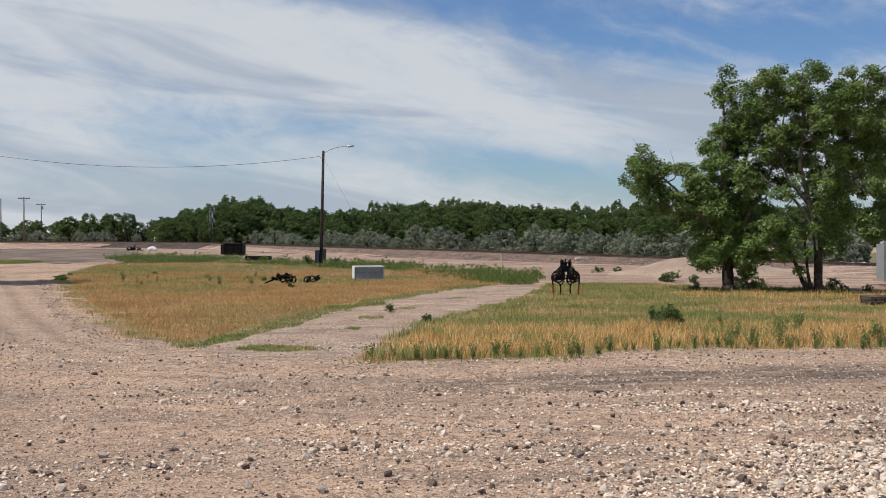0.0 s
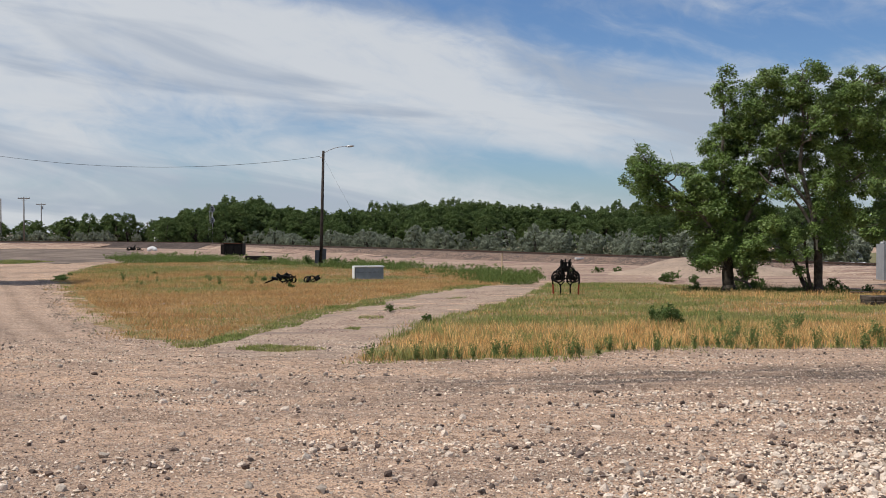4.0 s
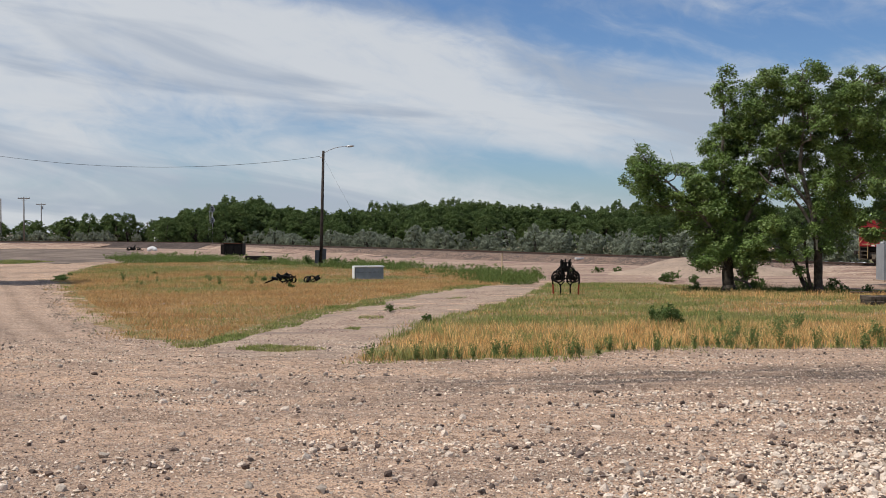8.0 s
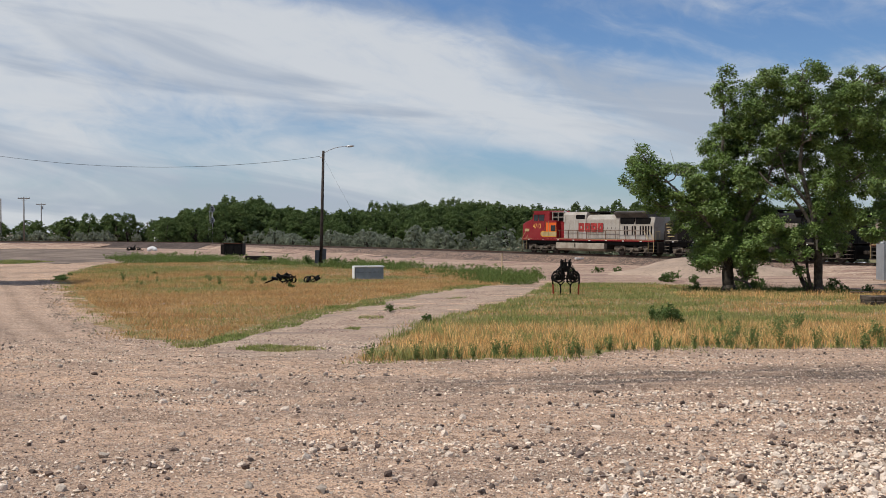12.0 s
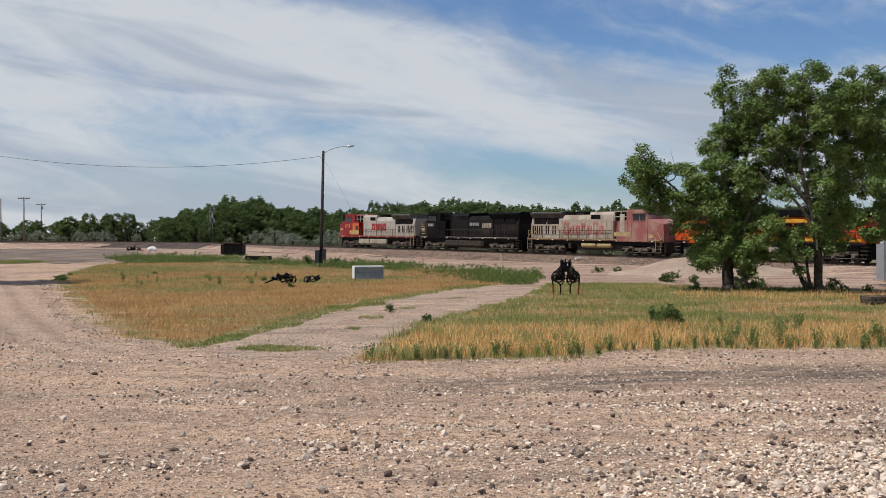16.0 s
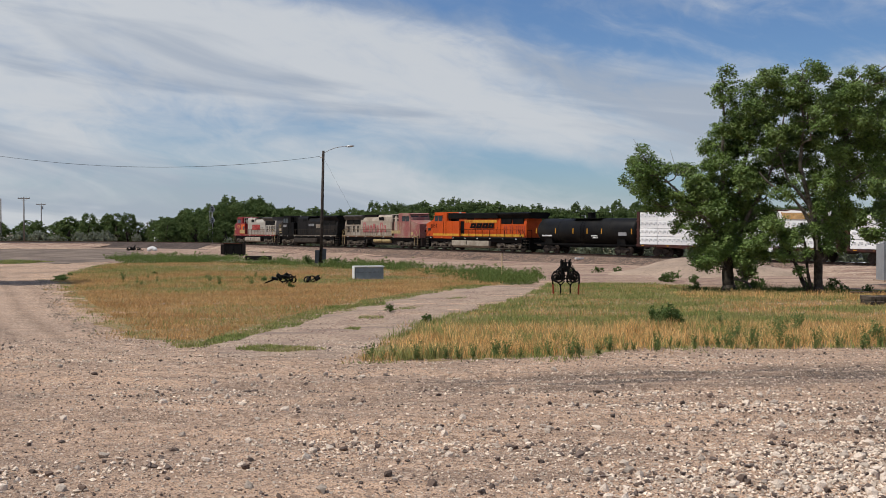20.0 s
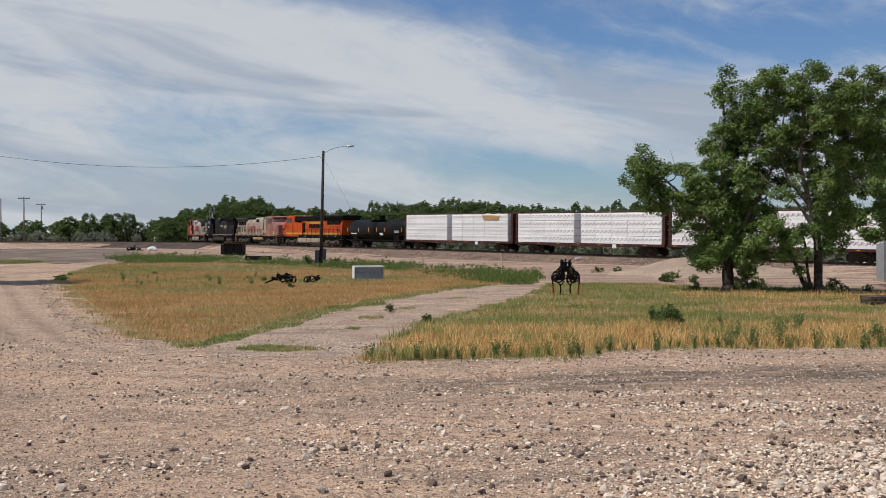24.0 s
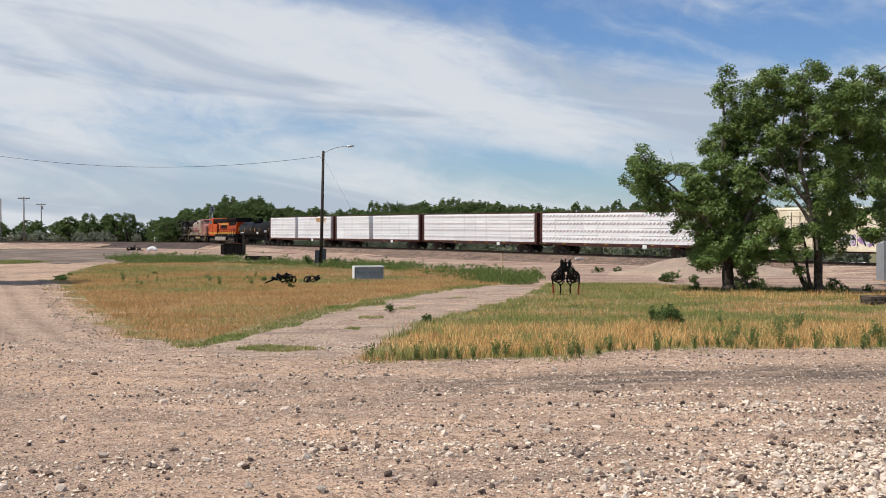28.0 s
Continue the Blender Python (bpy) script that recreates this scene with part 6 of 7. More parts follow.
def wheelset_mesh(r):
    bm = bmesh.new()
    bm_tube(bm, (0, -0.95, 0), (0, 0.95, 0), 0.08, seg=8)
    for s in (1, -1):
        bm_tube(bm, (0, s * 0.68, 0), (0, s * 0.81, 0), r, r * 0.985, 20)
        bm_tube(bm, (0, s * 0.64, 0), (0, s * 0.68, 0), r + 0.028, seg=20)
        bm_tube(bm, (0, s * 0.81, 0), (0, s * 0.83, 0), r * 0.55, r * 0.35, 14)
        for k in range(4):
            a = k * math.pi / 2
            bm_box(bm, r * 0.62 * math.cos(a) - 0.05, r * 0.62 * math.cos(a) + 0.05, s * 0.815 - 0.012, s * 0.815 + 0.012, r * 0.62 * math.sin(a) - 0.05, r * 0.62 * math.sin(a) + 0.05)
    return mesh_of("wheelset", bm, M_WHEEL)


LOCO_WHEEL, CAR_WHEEL = wheelset_mesh(0.52), wheelset_mesh(0.46)


def loco_frame_mesh():
    bm = bmesh.new()
    for s in (1, -1):
        y0, y1 = sorted((s * 0.98, s * 1.16))
        f = prism([(-2.75, 0.62), (-2.6, 0.98), (-1.3, 1.02), (-0.9, 0.86), (0.9, 0.86), (1.3, 1.02), (2.6, 0.98), (2.75, 0.62), (2.35, 0.60), (2.2, 0.72), (1.4, 0.68), (0.9, 0.56), (-0.9, 0.56), (-1.4, 0.68), (-2.2, 0.72), (-2.35, 0.60)], y0, y1)
        me = bpy.data.meshes.new("tmp")
        f.to_mesh(me)
        f.free()
        bm.from_mesh(me)
        bpy.data.meshes.remove(me)
        for x in (-1.0, 1.0):
            bm_tube(bm, (x, s * 1.2, 0.52), (x, s * 1.2, 0.9), 0.11, seg=8)
        bm_tube(bm, (-1.55, s * 1.22, 0.85), (-1.05, s * 1.22, 0.85), 0.09, seg=8)
        bm_tube(bm, (1.05, s * 1.22, 0.85), (1.55, s * 1.22, 0.85), 0.09, seg=8)
        bm_box(bm, -2.5, 2.5, s * 1.22 - 0.03, s * 1.22 + 0.03, 0.34, 0.40)
    return mesh_of("bogie", bm, M_TRUCK)


def journal_mesh():
    bm = box(-0.21, 0.21, -0.11, 0.11, -0.2, 0.22, 0.04)
    bm_tube(bm, (0, 0.1, 0), (0, 0.15, 0), 0.13, seg=10)
    return mesh_of("axle_box", bm, M_TRUCK)


LOCO_FRAME, JOURNAL = loco_frame_mesh(), journal_mesh()


def loco_bogie(t, x):
    b = shared("bogie", LOCO_FRAME, t, pose(x, 0, 0))
    for d in (-2.0, 0, 2.0):
        w = shared("wheelset", LOCO_WHEEL, b, pose(d, 0, 0.52))
        WHEEL_SPINS.append((w, d, 0.52))
        for s in (1, -1):
            shared("axle_box", JOURNAL, b, pose(d, s * 1.19, 0.54, 0, 0, 0 if s > 0 else 180))
    return b


def car_frame_mesh():
    bm = bmesh.new()
    for s in (1, -1):
        y0, y1 = sorted((s * 0.93, s * 1.08))
        f = prism([(-1.15, 0.45), (-1.15, 0.62), (-0.55, 0.84), (0.55, 0.84), (1.15, 0.62), (1.15, 0.45), (0.8, 0.45), (0.45, 0.24), (-0.45, 0.24), (-0.8, 0.45)], y0, y1)
        me = bpy.data.meshes.new("tmp")
        f.to_mesh(me)
        f.free()
        bm.from_mesh(me)
        bpy.data.meshes.remove(me)
        for x in (-0.18, 0, 0.18):
            bm_tube(bm, (x, s * 1.1, 0.33), (x, s * 1.1, 0.62), 0.07, seg=7)
    bm_box(bm, -0.2, 0.2, -1.05, 1.05, 0.55, 0.9)
    return mesh_of("bogie", bm, M_GRIME)


CAR_FRAME = car_frame_mesh()


def car_bogie(t, x):
    b = shared("bogie", CAR_FRAME, t, pose(x, 0, 0))
    for d in (-0.89, 0.89):
        w = shared("wheelset", CAR_WHEEL, b, pose(d, 0, 0.46))
        WHEEL_SPINS.append((w, d, 0.46))
    return b


def coupler(t, x, way):
    bm = box(min(x, x + way * 0.8), max(x, x + way * 0.8), -0.12, 0.12, 0.78, 1.02, 0.03)
    bm_box(bm, x + way * 0.8 - 0.14, x + way * 0.8 + 0.14, -0.2, 0.2, 0.72, 1.06, 0.05)
    part("coupler", bm, M_GRIME, t, smooth=False)


def text_mesh(body, size):
    cu = bpy.data.curves.new("writing", "FONT")
    cu.body, cu.size, cu.extrude = body, size, 0.002
    cu.align_x, cu.align_y = "CENTER", "CENTER"
    ob = bpy.data.objects.new("writing", cu)
    scene.collection.objects.link(ob)
    me = bpy.data.meshes.new_from_object(ob.evaluated_get(bpy.context.evaluated_depsgraph_get()))
    bpy.data.objects.remove(ob)
    return me


# ---- the train: locomotives ----
HALF = 11.4


def bar2(bm, p, q, w):
    p, q = Vector(p), Vector(q)
    m = Matrix.Translation((p + q) / 2) @ (q - p).to_track_quat("Z", "Y").to_matrix().to_4x4() @ Matrix.Diagonal((w, w, (q - p).length, 1))
    bmesh.ops.create_cube(bm, size=1, matrix=m)


def locomotive(label, col):
    """A six-axle road locomotive; a is the way back from its front coupler."""
    t = thing("locomotive", label, "locomotive", group="locomotives at the head of the train")
    X = lambda a: HALF - a
    # frame, deck and the end platforms
    part("underframe", box(X(22.0), X(0.8), -1.3, 1.3, 1.05, 1.46, 0.03), M_UNDER, t)
    for s in (1, -1):
        part("walkway_sill", box(X(22.1), X(0.75), *sorted((s * 1.36, s * 1.52)), 1.46, 1.68, 0.02), col["sill"], t)
        part("sill_stripe", box(X(21.9), X(1.0), *sorted((s * 1.522, s * 1.53)), 1.61, 1.655), col["stripe"], t)
        me = mesh_of("reflector", box(-0.14, 0.14, -0.004, 0.004, -0.035, 0.035), M_WHITE)
        for k in range(8):
            shared("reflector", me, t, pose(X(2.0 + 2.6 * k), s * 1.526, 1.51))
    part("deck", box(X(22.1), X(0.75), -1.4, 1.4, 1.62, 1.69), M_DUSTLITBLACK, t)
    # pilot and plough
    for a, w in ((0.55, 1), (22.25, -1)):
        part("pilot", box(min(X(a), X(a) - w * 0.3), max(X(a), X(a) - w * 0.25), -1.08, 1.08, 0.32, 1.45, 0.04), col["pilot"], t)
        coupler(t, X(a), w)
        for s in (1, -1):
            bm = bmesh.new()
            for k in range(4):
                bm_box(bm, *sorted((X(a) - w * 0.15, X(a) - w * 0.95)), *sorted((s * (1.52 - 0.06 * k), s * (1.2 - 0.06 * k))), 0.36 + 0.33 * k, 0.42 + 0.33 * k)
            part("step", bm, M_TRUCK, t)
            part("step_side", box(*sorted((X(a) - w * 0.95, X(a) - w * 1.02)), *sorted((s * 1.12, s * 1.5)), 0.34, 1.46), col["pilot"], t)
            bm = bmesh.new()
            for b in (0.22, 0.98):
                chain(bm, [(X(a) - w * b, s * 1.5, 0.45), (X(a) - w * b, s * 1.5, 1.7), (X(a) - w * (b + 0.75), s * 1.42, 2.62)], 0.03, 6)
            part("grab_rail", bm, col["rail"], t, "painted grab rail")
        bm = bmesh.new()
        for y in (-1.3, -0.75, 0.75, 1.3):
            bm_tube(bm, (X(a) - w * 0.1, y, 1.6), (X(a) - w * 0.1, y, 2.55), 0.025, seg=6)
        for y in (-1, 1):
            bm_tube(bm, (X(a) - w * 0.1, y * 0.75, 2.5), (X(a) - w * 0.1, y * 1.3, 2.5), 0.025, seg=6)
        part("end_rail", bm, col["rail"], t)
    # nose: narrower at its front, sloping up to the windscreen
    bm = bmesh.new()
    fr = [bm.verts.new((X(0.62), y, z)) for y, z in ((-1.3, 1.42), (1.3, 1.42), (1.3, 3.28), (-1.3, 3.28))]
    md = [bm.verts.new((X(1.5), y, z)) for y, z in ((-1.47, 1.42), (1.47, 1.42), (1.47, 3.52), (-1.47, 3.52))]
    bk = [bm.verts.new((X(2.6), y, z)) for y, z in ((-1.52, 1.42), (1.52, 1.42), (1.52, 3.80), (-1.52, 3.80))]
    bm.faces.new(fr)
    bm.faces.new(bk[::-1])
    for p, q in ((fr, md), (md, bk)):
        for i in range(4):
            j = (i + 1) % 4
            bm.faces.new((p[i], q[i], q[j], p[j]))
    bmesh.ops.recalc_face_normals(bm, faces=bm.faces)
    bmesh.ops.bevel(bm, geom=list(bm.edges), offset=0.05, segments=1, affect="EDGES")
    nose = part("nose", bm, col["nose"], t)
    part("nose_stripe", box(X(2.05), X(1.3), 1.45, 1.53, 2.42, 2.72), col["stripe"], t, "pale nose stripe")
    part("number_board", box(X(0.625), X(0.605), -0.5, 0.5, 2.2, 2.5), M_GLASS, t)
    for y in (-0.25, 0.25):
        part("headlight", tube((X(0.64), y, 2.85), (X(0.57), y, 2.85), 0.11, seg=12), M_WHITE, t)
    # cab
    cab = prism([(X(2.6), 1.42), (X(6.95), 1.42), (X(6.95), 3.60), (X(5.75), 3.66), (X(5.75), 4.52), (X(5.5), 4.64), (X(2.95), 4.64), (X(2.6), 3.80)], -1.53, 1.53)
    bmesh.ops.bevel(cab, geom=list(cab.edges), offset=0.05, segments=2, affect="EDGES")
    part("cab", cab, col["cab"], t)
    rf = prism([(X(2.60), 4.62), (X(2.85), 4.72), (X(5.55), 4.75), (X(5.8), 4.62)], -1.45, 1.45)
    part("cab_roof", rf, col["roof"], t)
    for s in (1, -1):
        for a0, a1 in ((2.95, 3.75), (3.85, 4.75)):
            part("cab_window", box(X(a1), X(a0), *sorted((s * 1.532, s * 1.54)), 3.62, 4.28), M_GLASS, t, "dark cab window")
        part("window_frame", box(X(4.85), X(2.85), *sorted((s * 1.533, s * 1.545)), 3.54, 3.61), col["cab"], t)
        part("sunshade", box(X(4.9), X(2.9), *sorted((s * 1.54, s * 1.74)), 4.33, 4.37), col["roof"], t)
        bm = bmesh.new()
        for a in (5.0, 5.6):
            bm_tube(bm, (X(a), s * 1.57, 1.9), (X(a), s * 1.57, 3.55), 0.022, seg=6)
        part("grab_rail", bm, col["rail"], t)
    # cooling gear behind the cab roof, in an open frame
    part("cooling_unit", box(X(7.85), X(5.85), -1.0, 1.0, 3.62, 4.5, 0.04), M_LBLACK, t)
    for s in (1, -1):
        bm = bmesh.new()
        for a in (5.85, 6.85, 7.85):
            bar2(bm, (X(a), s * 1.2, 3.6), (X(a), s * 1.2, 4.6), 0.09)
        for z in (4.02, 4.58):
            bar2(bm, (X(7.9), s * 1.2, z), (X(5.8), s * 1.2, z), 0.08)
        part("guard_frame", bm, col["aux"], t, "open steel guard frame")
    for y in (-0.75, 0.75):
        wm = box(-0.02, 0.02, -0.6, 0.6, -0.33, 0.33)
        bmesh.ops.transform(wm, matrix=pose(X(2.74), y, 4.06, 0, -19, 0), verts=wm.verts)
        part("windscreen", wm, M_GLASS, t)
    if col.get("panel"):
        for s in (1, -1):
            part("side_panel", box(X(6.9), X(5.1), *sorted((s * 1.533, s * 1.543)), 2.42, 3.42), col["panel"], t, "bright orange side panel")
            part("side_door", box(X(6.78), X(5.95), *sorted((s * 1.545, s * 1.552)), 2.47, 3.12), M_GLASS, t)
            ys = sorted((s * 1.533, s * 1.543))
            rim = prism([(X(6.93), 1.84), (X(4.45), 1.84), (X(4.22), 1.94), (X(4.13), 2.15), (X(4.22), 2.36), (X(4.45), 2.46), (X(6.93), 2.46)], *ys)
            part("badge_rim", rim, M_YELLOW, t, "yellow rim of the lower panel")
            ys = sorted((s * 1.543, s * 1.548))
            bdg = prism([(X(6.93), 1.92), (X(4.5), 1.92), (X(4.3), 2.0), (X(4.23), 2.15), (X(4.3), 2.3), (X(4.5), 2.38), (X(6.93), 2.38)], *ys)
            part("side_badge", bdg, col["badge"], t, "pale lower cab panel with a rounded end")
    # equipment cabin behind the cab, with its grilles
    low = across([(-0.95, 1.64), (0.95, 1.64), (0.95, 3.6), (-0.95, 3.6)], X(8.0), X(6.95))
    part("recess_wall", low, col["cab"], t)
    part("hood_riser", across([(-1.35, 3.5), (1.35, 3.5), (1.3, 4.25), (1.1, 4.55), (-1.1, 4.55), (-1.3, 4.25)], X(8.2), X(7.9)), col["aux"], t)
    blower = across([(-1.3, 1.64), (1.3, 1.64), (1.3, 4.25), (1.12, 4.56), (-1.12, 4.56), (-1.3, 4.25)], X(11.65), X(7.95))
    part("blower_hood", blower, col["hood"], t)
    for s in (1, -1):
        part("intake_window", box(X(11.4), X(9.95), *sorted((s * 1.29, s * 1.312)), 3.78, 4.24), M_LBLACK, t, "black air intake")
    # engine hood with doors
    eng = across([(-1.25, 1.64), (1.25, 1.64), (1.25, 3.75), (1.1, 4.1), (0.8, 4.26), (-0.8, 4.26), (-1.1, 4.1), (-1.25, 3.75)], X(16.8), X(11.65))
    part("engine_hood", eng, col["hood2"], t)
    door = mesh_of("hood_door", box(-0.30, 0.30, -0.012, 0.012, -0.98, 0.98, 0.008), col["hood2"])
    latch = mesh_of("door_latch", box(-0.02, 0.02, -0.02, 0.02, -0.1, 0.1), M_GRIME)
    for s in (1, -1):
        for k in range(8):
            d = shared("hood_door", door, t, pose(X(12.0 + 0.64 * k), s * 1.256, 2.72))
            shared("door_latch", latch, d, pose(0.22, s * 0.02, 0.1))
        for k in range(4):
            shared("hood_door", door, t, pose(X(8.5 + 0.78 * k), s * 1.306, 2.72))
    # radiator end and its overhanging wings
    rad = across([(-1.2, 1.64), (1.2, 1.64), (1.2, 3.2), (1.0, 3.98), (-1.0, 3.98), (-1.2, 3.2)], X(21.75), X(16.8))
    part("radiator_cabin", rad, col["hood2"], t)
    wing = across([(-1.53, 4.36), (-1.15, 3.88), (1.15, 3.88), (1.53, 4.36), (1.55, 4.50), (1.1, 4.60), (-1.1, 4.60), (-1.55, 4.50)], X(col["wing_end"]), X(16.2))
    part("radiator_wing", wing, col["wing"], t, "overhanging radiator wing")
    for s in (1, -1):
        for a0, a1 in ((16.9, 18.9), (19.1, 21.2)):
            part("radiator_screen", box(X(a1), X(a0), *sorted((s * 1.1, s * 1.215)), 3.25, 3.9), M_LBLACK, t)
        gr = mesh_of("vent_slat", box(-0.10, 0.10, -0.012, 0.012, -0.46, 0.46), col["vent"])
        gs = mesh_of("vent_slat", box(-0.10, 0.10, -0.012, 0.012, -0.2, 0.2), col["vent"])
        for k in range(11):
            if k in (2, 5):
                continue
            if k < 5 and k != 3:
                for z in (2.36, 2.86):
                    shared("vent_slat", gs, t, pose(X(17.5 + 0.39 * k), s * 1.212, z))
            else:
                shared("vent_slat", gr, t, pose(X(17.5 + 0.39 * k), s * 1.212, 2.6))
    # roof fittings
    part("exhaust_stack", box(X(13.7), X(12.6), -0.35, 0.35, 4.24, 4.62, 0.04), M_LBLACK, t)
    part("roof_cap", box(X(col["cap"][1]), X(col["cap"][0]), -0.95, 0.95, 4.47, 4.6, 0.03), M_LBLACK, t)
    part("horn", tube((X(7.2), 0.3, 4.62), (X(6.8), 0.3, 4.66), 0.05, 0.1), M_GALV, t)
    for a in (17.5, 19.6):
        part("roof_fan", tube((X(a), 0, 4.53), (X(a), 0, 4.62), 0.75, 0.7, 16), M_LBLACK, t)
    # walkway hand rails
    for s in (1, -1):
        post = mesh_of("rail_post", tube((0, 0, 0), (0, 0, 0.98), 0.03, seg=6), col["side_rail"])
        for k in range(10):
            shared("rail_post", post, t, pose(X(7.4 + 1.5 * k), s * 1.48, 1.6))
        part("hand_rail", tube((X(6.9), s * 1.48, 2.57), (X(21.2), s * 1.48, 2.57), 0.026, seg=6), col["side_rail"], t)
    # fuel tank and air reservoirs
    if col["tank"] is None:
        for a0, a1 in ((8.3, 10.4), (10.7, 12.9)):
            for s in (1, -1):
                part("air_reservoir", tube((X(a1), s * 1.15, 1.0), (X(a0), s * 1.15, 1.0), 0.27, seg=14), M_CREAM, t, "cream air reservoir", True)
        part("fuel_tank", prism([(X(13.8), 0.45), (X(7.0), 0.45), (X(6.7), 1.2), (X(14.3), 1.2)], -1.0, 1.0), M_GRIME, t)
    else:
        ft = across([(-1.05, 0.36), (1.05, 0.36), (1.42, 0.6), (1.42, 1.22), (-1.42, 1.22), (-1.42, 0.6)], X(14.6), X(6.7))
        bmesh.ops.bevel(ft, geom=list(ft.edges), offset=0.03, segments=1, affect="EDGES")
        ftp = part("fuel_tank", ft, col["tank"], t, "long grey fuel tank")
        part("sight_gauge", box(X(10.0), X(9.85), 1.42, 1.46, 0.75, 1.15), M_GRIME, ftp)
    part("battery_box", box(X(15.0), X(14.65), -1.4, 1.4, 0.6, 1.2, 0.02), M_GRIME, t)
    for a in (4.0, 18.6):
        # motors as one black block, which also stands in for shade beneath the frame
        part("motor_block", box(X(a) - 2.5, X(a) + 2.5, -0.6, 0.6, 0.22, 1.05), M_UNDER, t)
        loco_bogie(t, X(a))
    return t


L1 = dict(side_rail=M_RUST, sill=M_LRED, stripe=M_CREAM, pilot=M_GRIME, rail=M_CREAM, nose=M_LRED, cab=M_LRED, roof=M_LRED, panel=M_PANELOR, badge=M_CREAM, aux=M_SILVER, hood=M_SILVER, hood2=M_SILVER, wing=M_WINGDARK, wing_end=20.9, vent=M_LBLACK, cap=(8.3, 16.1), tank=M_TANKGREY)
L2 = dict(side_rail=M_GRIME, sill=M_DUSTLITBLACK, stripe=M_TANKGREY, pilot=M_LBLACK, rail=M_LBLACK, nose=M_DUSTLITBLACK, cab=M_LBLACK, roof=M_LBLACK, aux=M_LBLACK, hood=M_HOODBLACK, hood2=M_HOODBLACK, wing=M_LBLACK, wing_end=22.2, vent=M_DUSTLITBLACK, cap=(8.3, 14.0), tank=M_GRIME)
L3 = dict(side_rail=M_RUST, sill=M_RUST, stripe=M_CREAM, pilot=M_GRIME, rail=M_CREAM, nose=M_PINK, cab=M_PINK, roof=M_PINK, aux=M_SILVEROLD, hood=M_SILVEROLD, hood2=M_SILVEROLD, wing=M_WINGDARK, wing_end=21.6, vent=M_LBLACK, cap=(8.5, 16.1), tank=None)
L4 = dict(side_rail=M_LBLACK, sill=M_LBLACK, stripe=M_DUSTLITBLACK, pilot=M_LBLACK, rail=M_LBLACK, nose=M_LORANGE, cab=M_LORANGE, roof=M_LORANGE, aux=M_LBLACK, hood=M_LORANGE, hood2=M_LORANGE, wing=M_LBLACK, wing_end=22.7, vent=M_REDIRON, cap=(6.8, 16.2), tank=M_TANKGREY)

loco1 = locomotive("red and silver diesel locomotive leading the train", L1)
loco2 = locomotive("black diesel locomotive with a dusty tan nose and pale lettering marks", L2)
loco3 = locomotive("faded silver and pink diesel locomotive coupled facing backwards", L3)
loco4 = locomotive("bright orange diesel locomotive with a black roof and yellow stripes", L4)


def letter_blocks(t, a0, a1, z0, z1, count, y, material, name="lettering_mark", sides=(1, -1), slant=0.0, gap=0.14):
    """A name drawn as a row of plain hollow blocks."""
    w = (a1 - a0) / count
    for s in sides:
        for k in range(count):
            x0 = HALF - (a0 + w * k)
            x1 = x0 - w * (1 - gap)
            bm = bmesh.new()
            h = z1 - z0
            st = w * 0.33
            ys = sorted((s * y, s * (y + 0.006)))
            bm_box(bm, x0 - st, x0, *ys, z0, z1)
            bm_box(bm, x1, x1 + st, *ys, z0, z1)
            bm_box(bm, x1 + st, x0 - st, *ys, z1 - 0.36 * h, z1)
            bm_box(bm, x1 + st, x0 - st, *ys, z0, z0 + 0.36 * h)
            if slant:
                for v in bm.verts:
                    v.co.x -= slant * (v.co.z - z0)
            part(name, bm, material, t)


def bars(t, a0, a1, z, h, n, y, material, name="writing_bar", s=1):
    w = (a1 - a0) / n
    for k in range(n):
        x0 = HALF - (a0 + w * k)
        part(name, box(x0 - w * 0.78, x0, *sorted((s * y, s * (y + 0.005))), z, z + h), material, t)


def numerals(t, body, a, z, size, material, y):
    me = text_mesh(body, size)
    me.materials.append(material)
    # reads from the side: text's right runs towards the rear on the yard's side
    ob = shared("road_number", me, t, Matrix.Translation((HALF - a, y, z)) @ Matrix(((-1, 0, 0, 0), (0, 0, 1, 0), (0, 1, 0, 0), (0, 0, 0, 1))))
    tagged(ob, "road number painted on the cab side")


letter_blocks(loco1, 10.4, 14.5, 2.45, 3.36, 4, 1.325, M_LOGORED)
numerals(loco1, "4713", 3.5, 3.0, 0.74, M_NUMBER, 1.534)
bars(loco2, 11.9, 13.9, 3.05, 0.36, 6, 1.27, M_BEAMGREY)
bars(loco2, 14.6, 16.5, 2.75, 0.6, 6, 1.27, M_TANKGREY)
bars(loco2, 14.4, 16.0, 2.1, 0.4, 5, 1.27, M_GRIME)
bars(loco2, 2.9, 4.2, 2.95, 0.36, 4, 1.534, M_BEAMGREY)
for k in range(5):
    part("nose_bar", box(HALF - 2.15 + 0.06 * k, HALF - 1.3 + 0.06 * k, 1.40, 1.535, 2.0 + 0.3 * k, 2.08 + 0.3 * k), M_CREAM, loco2)
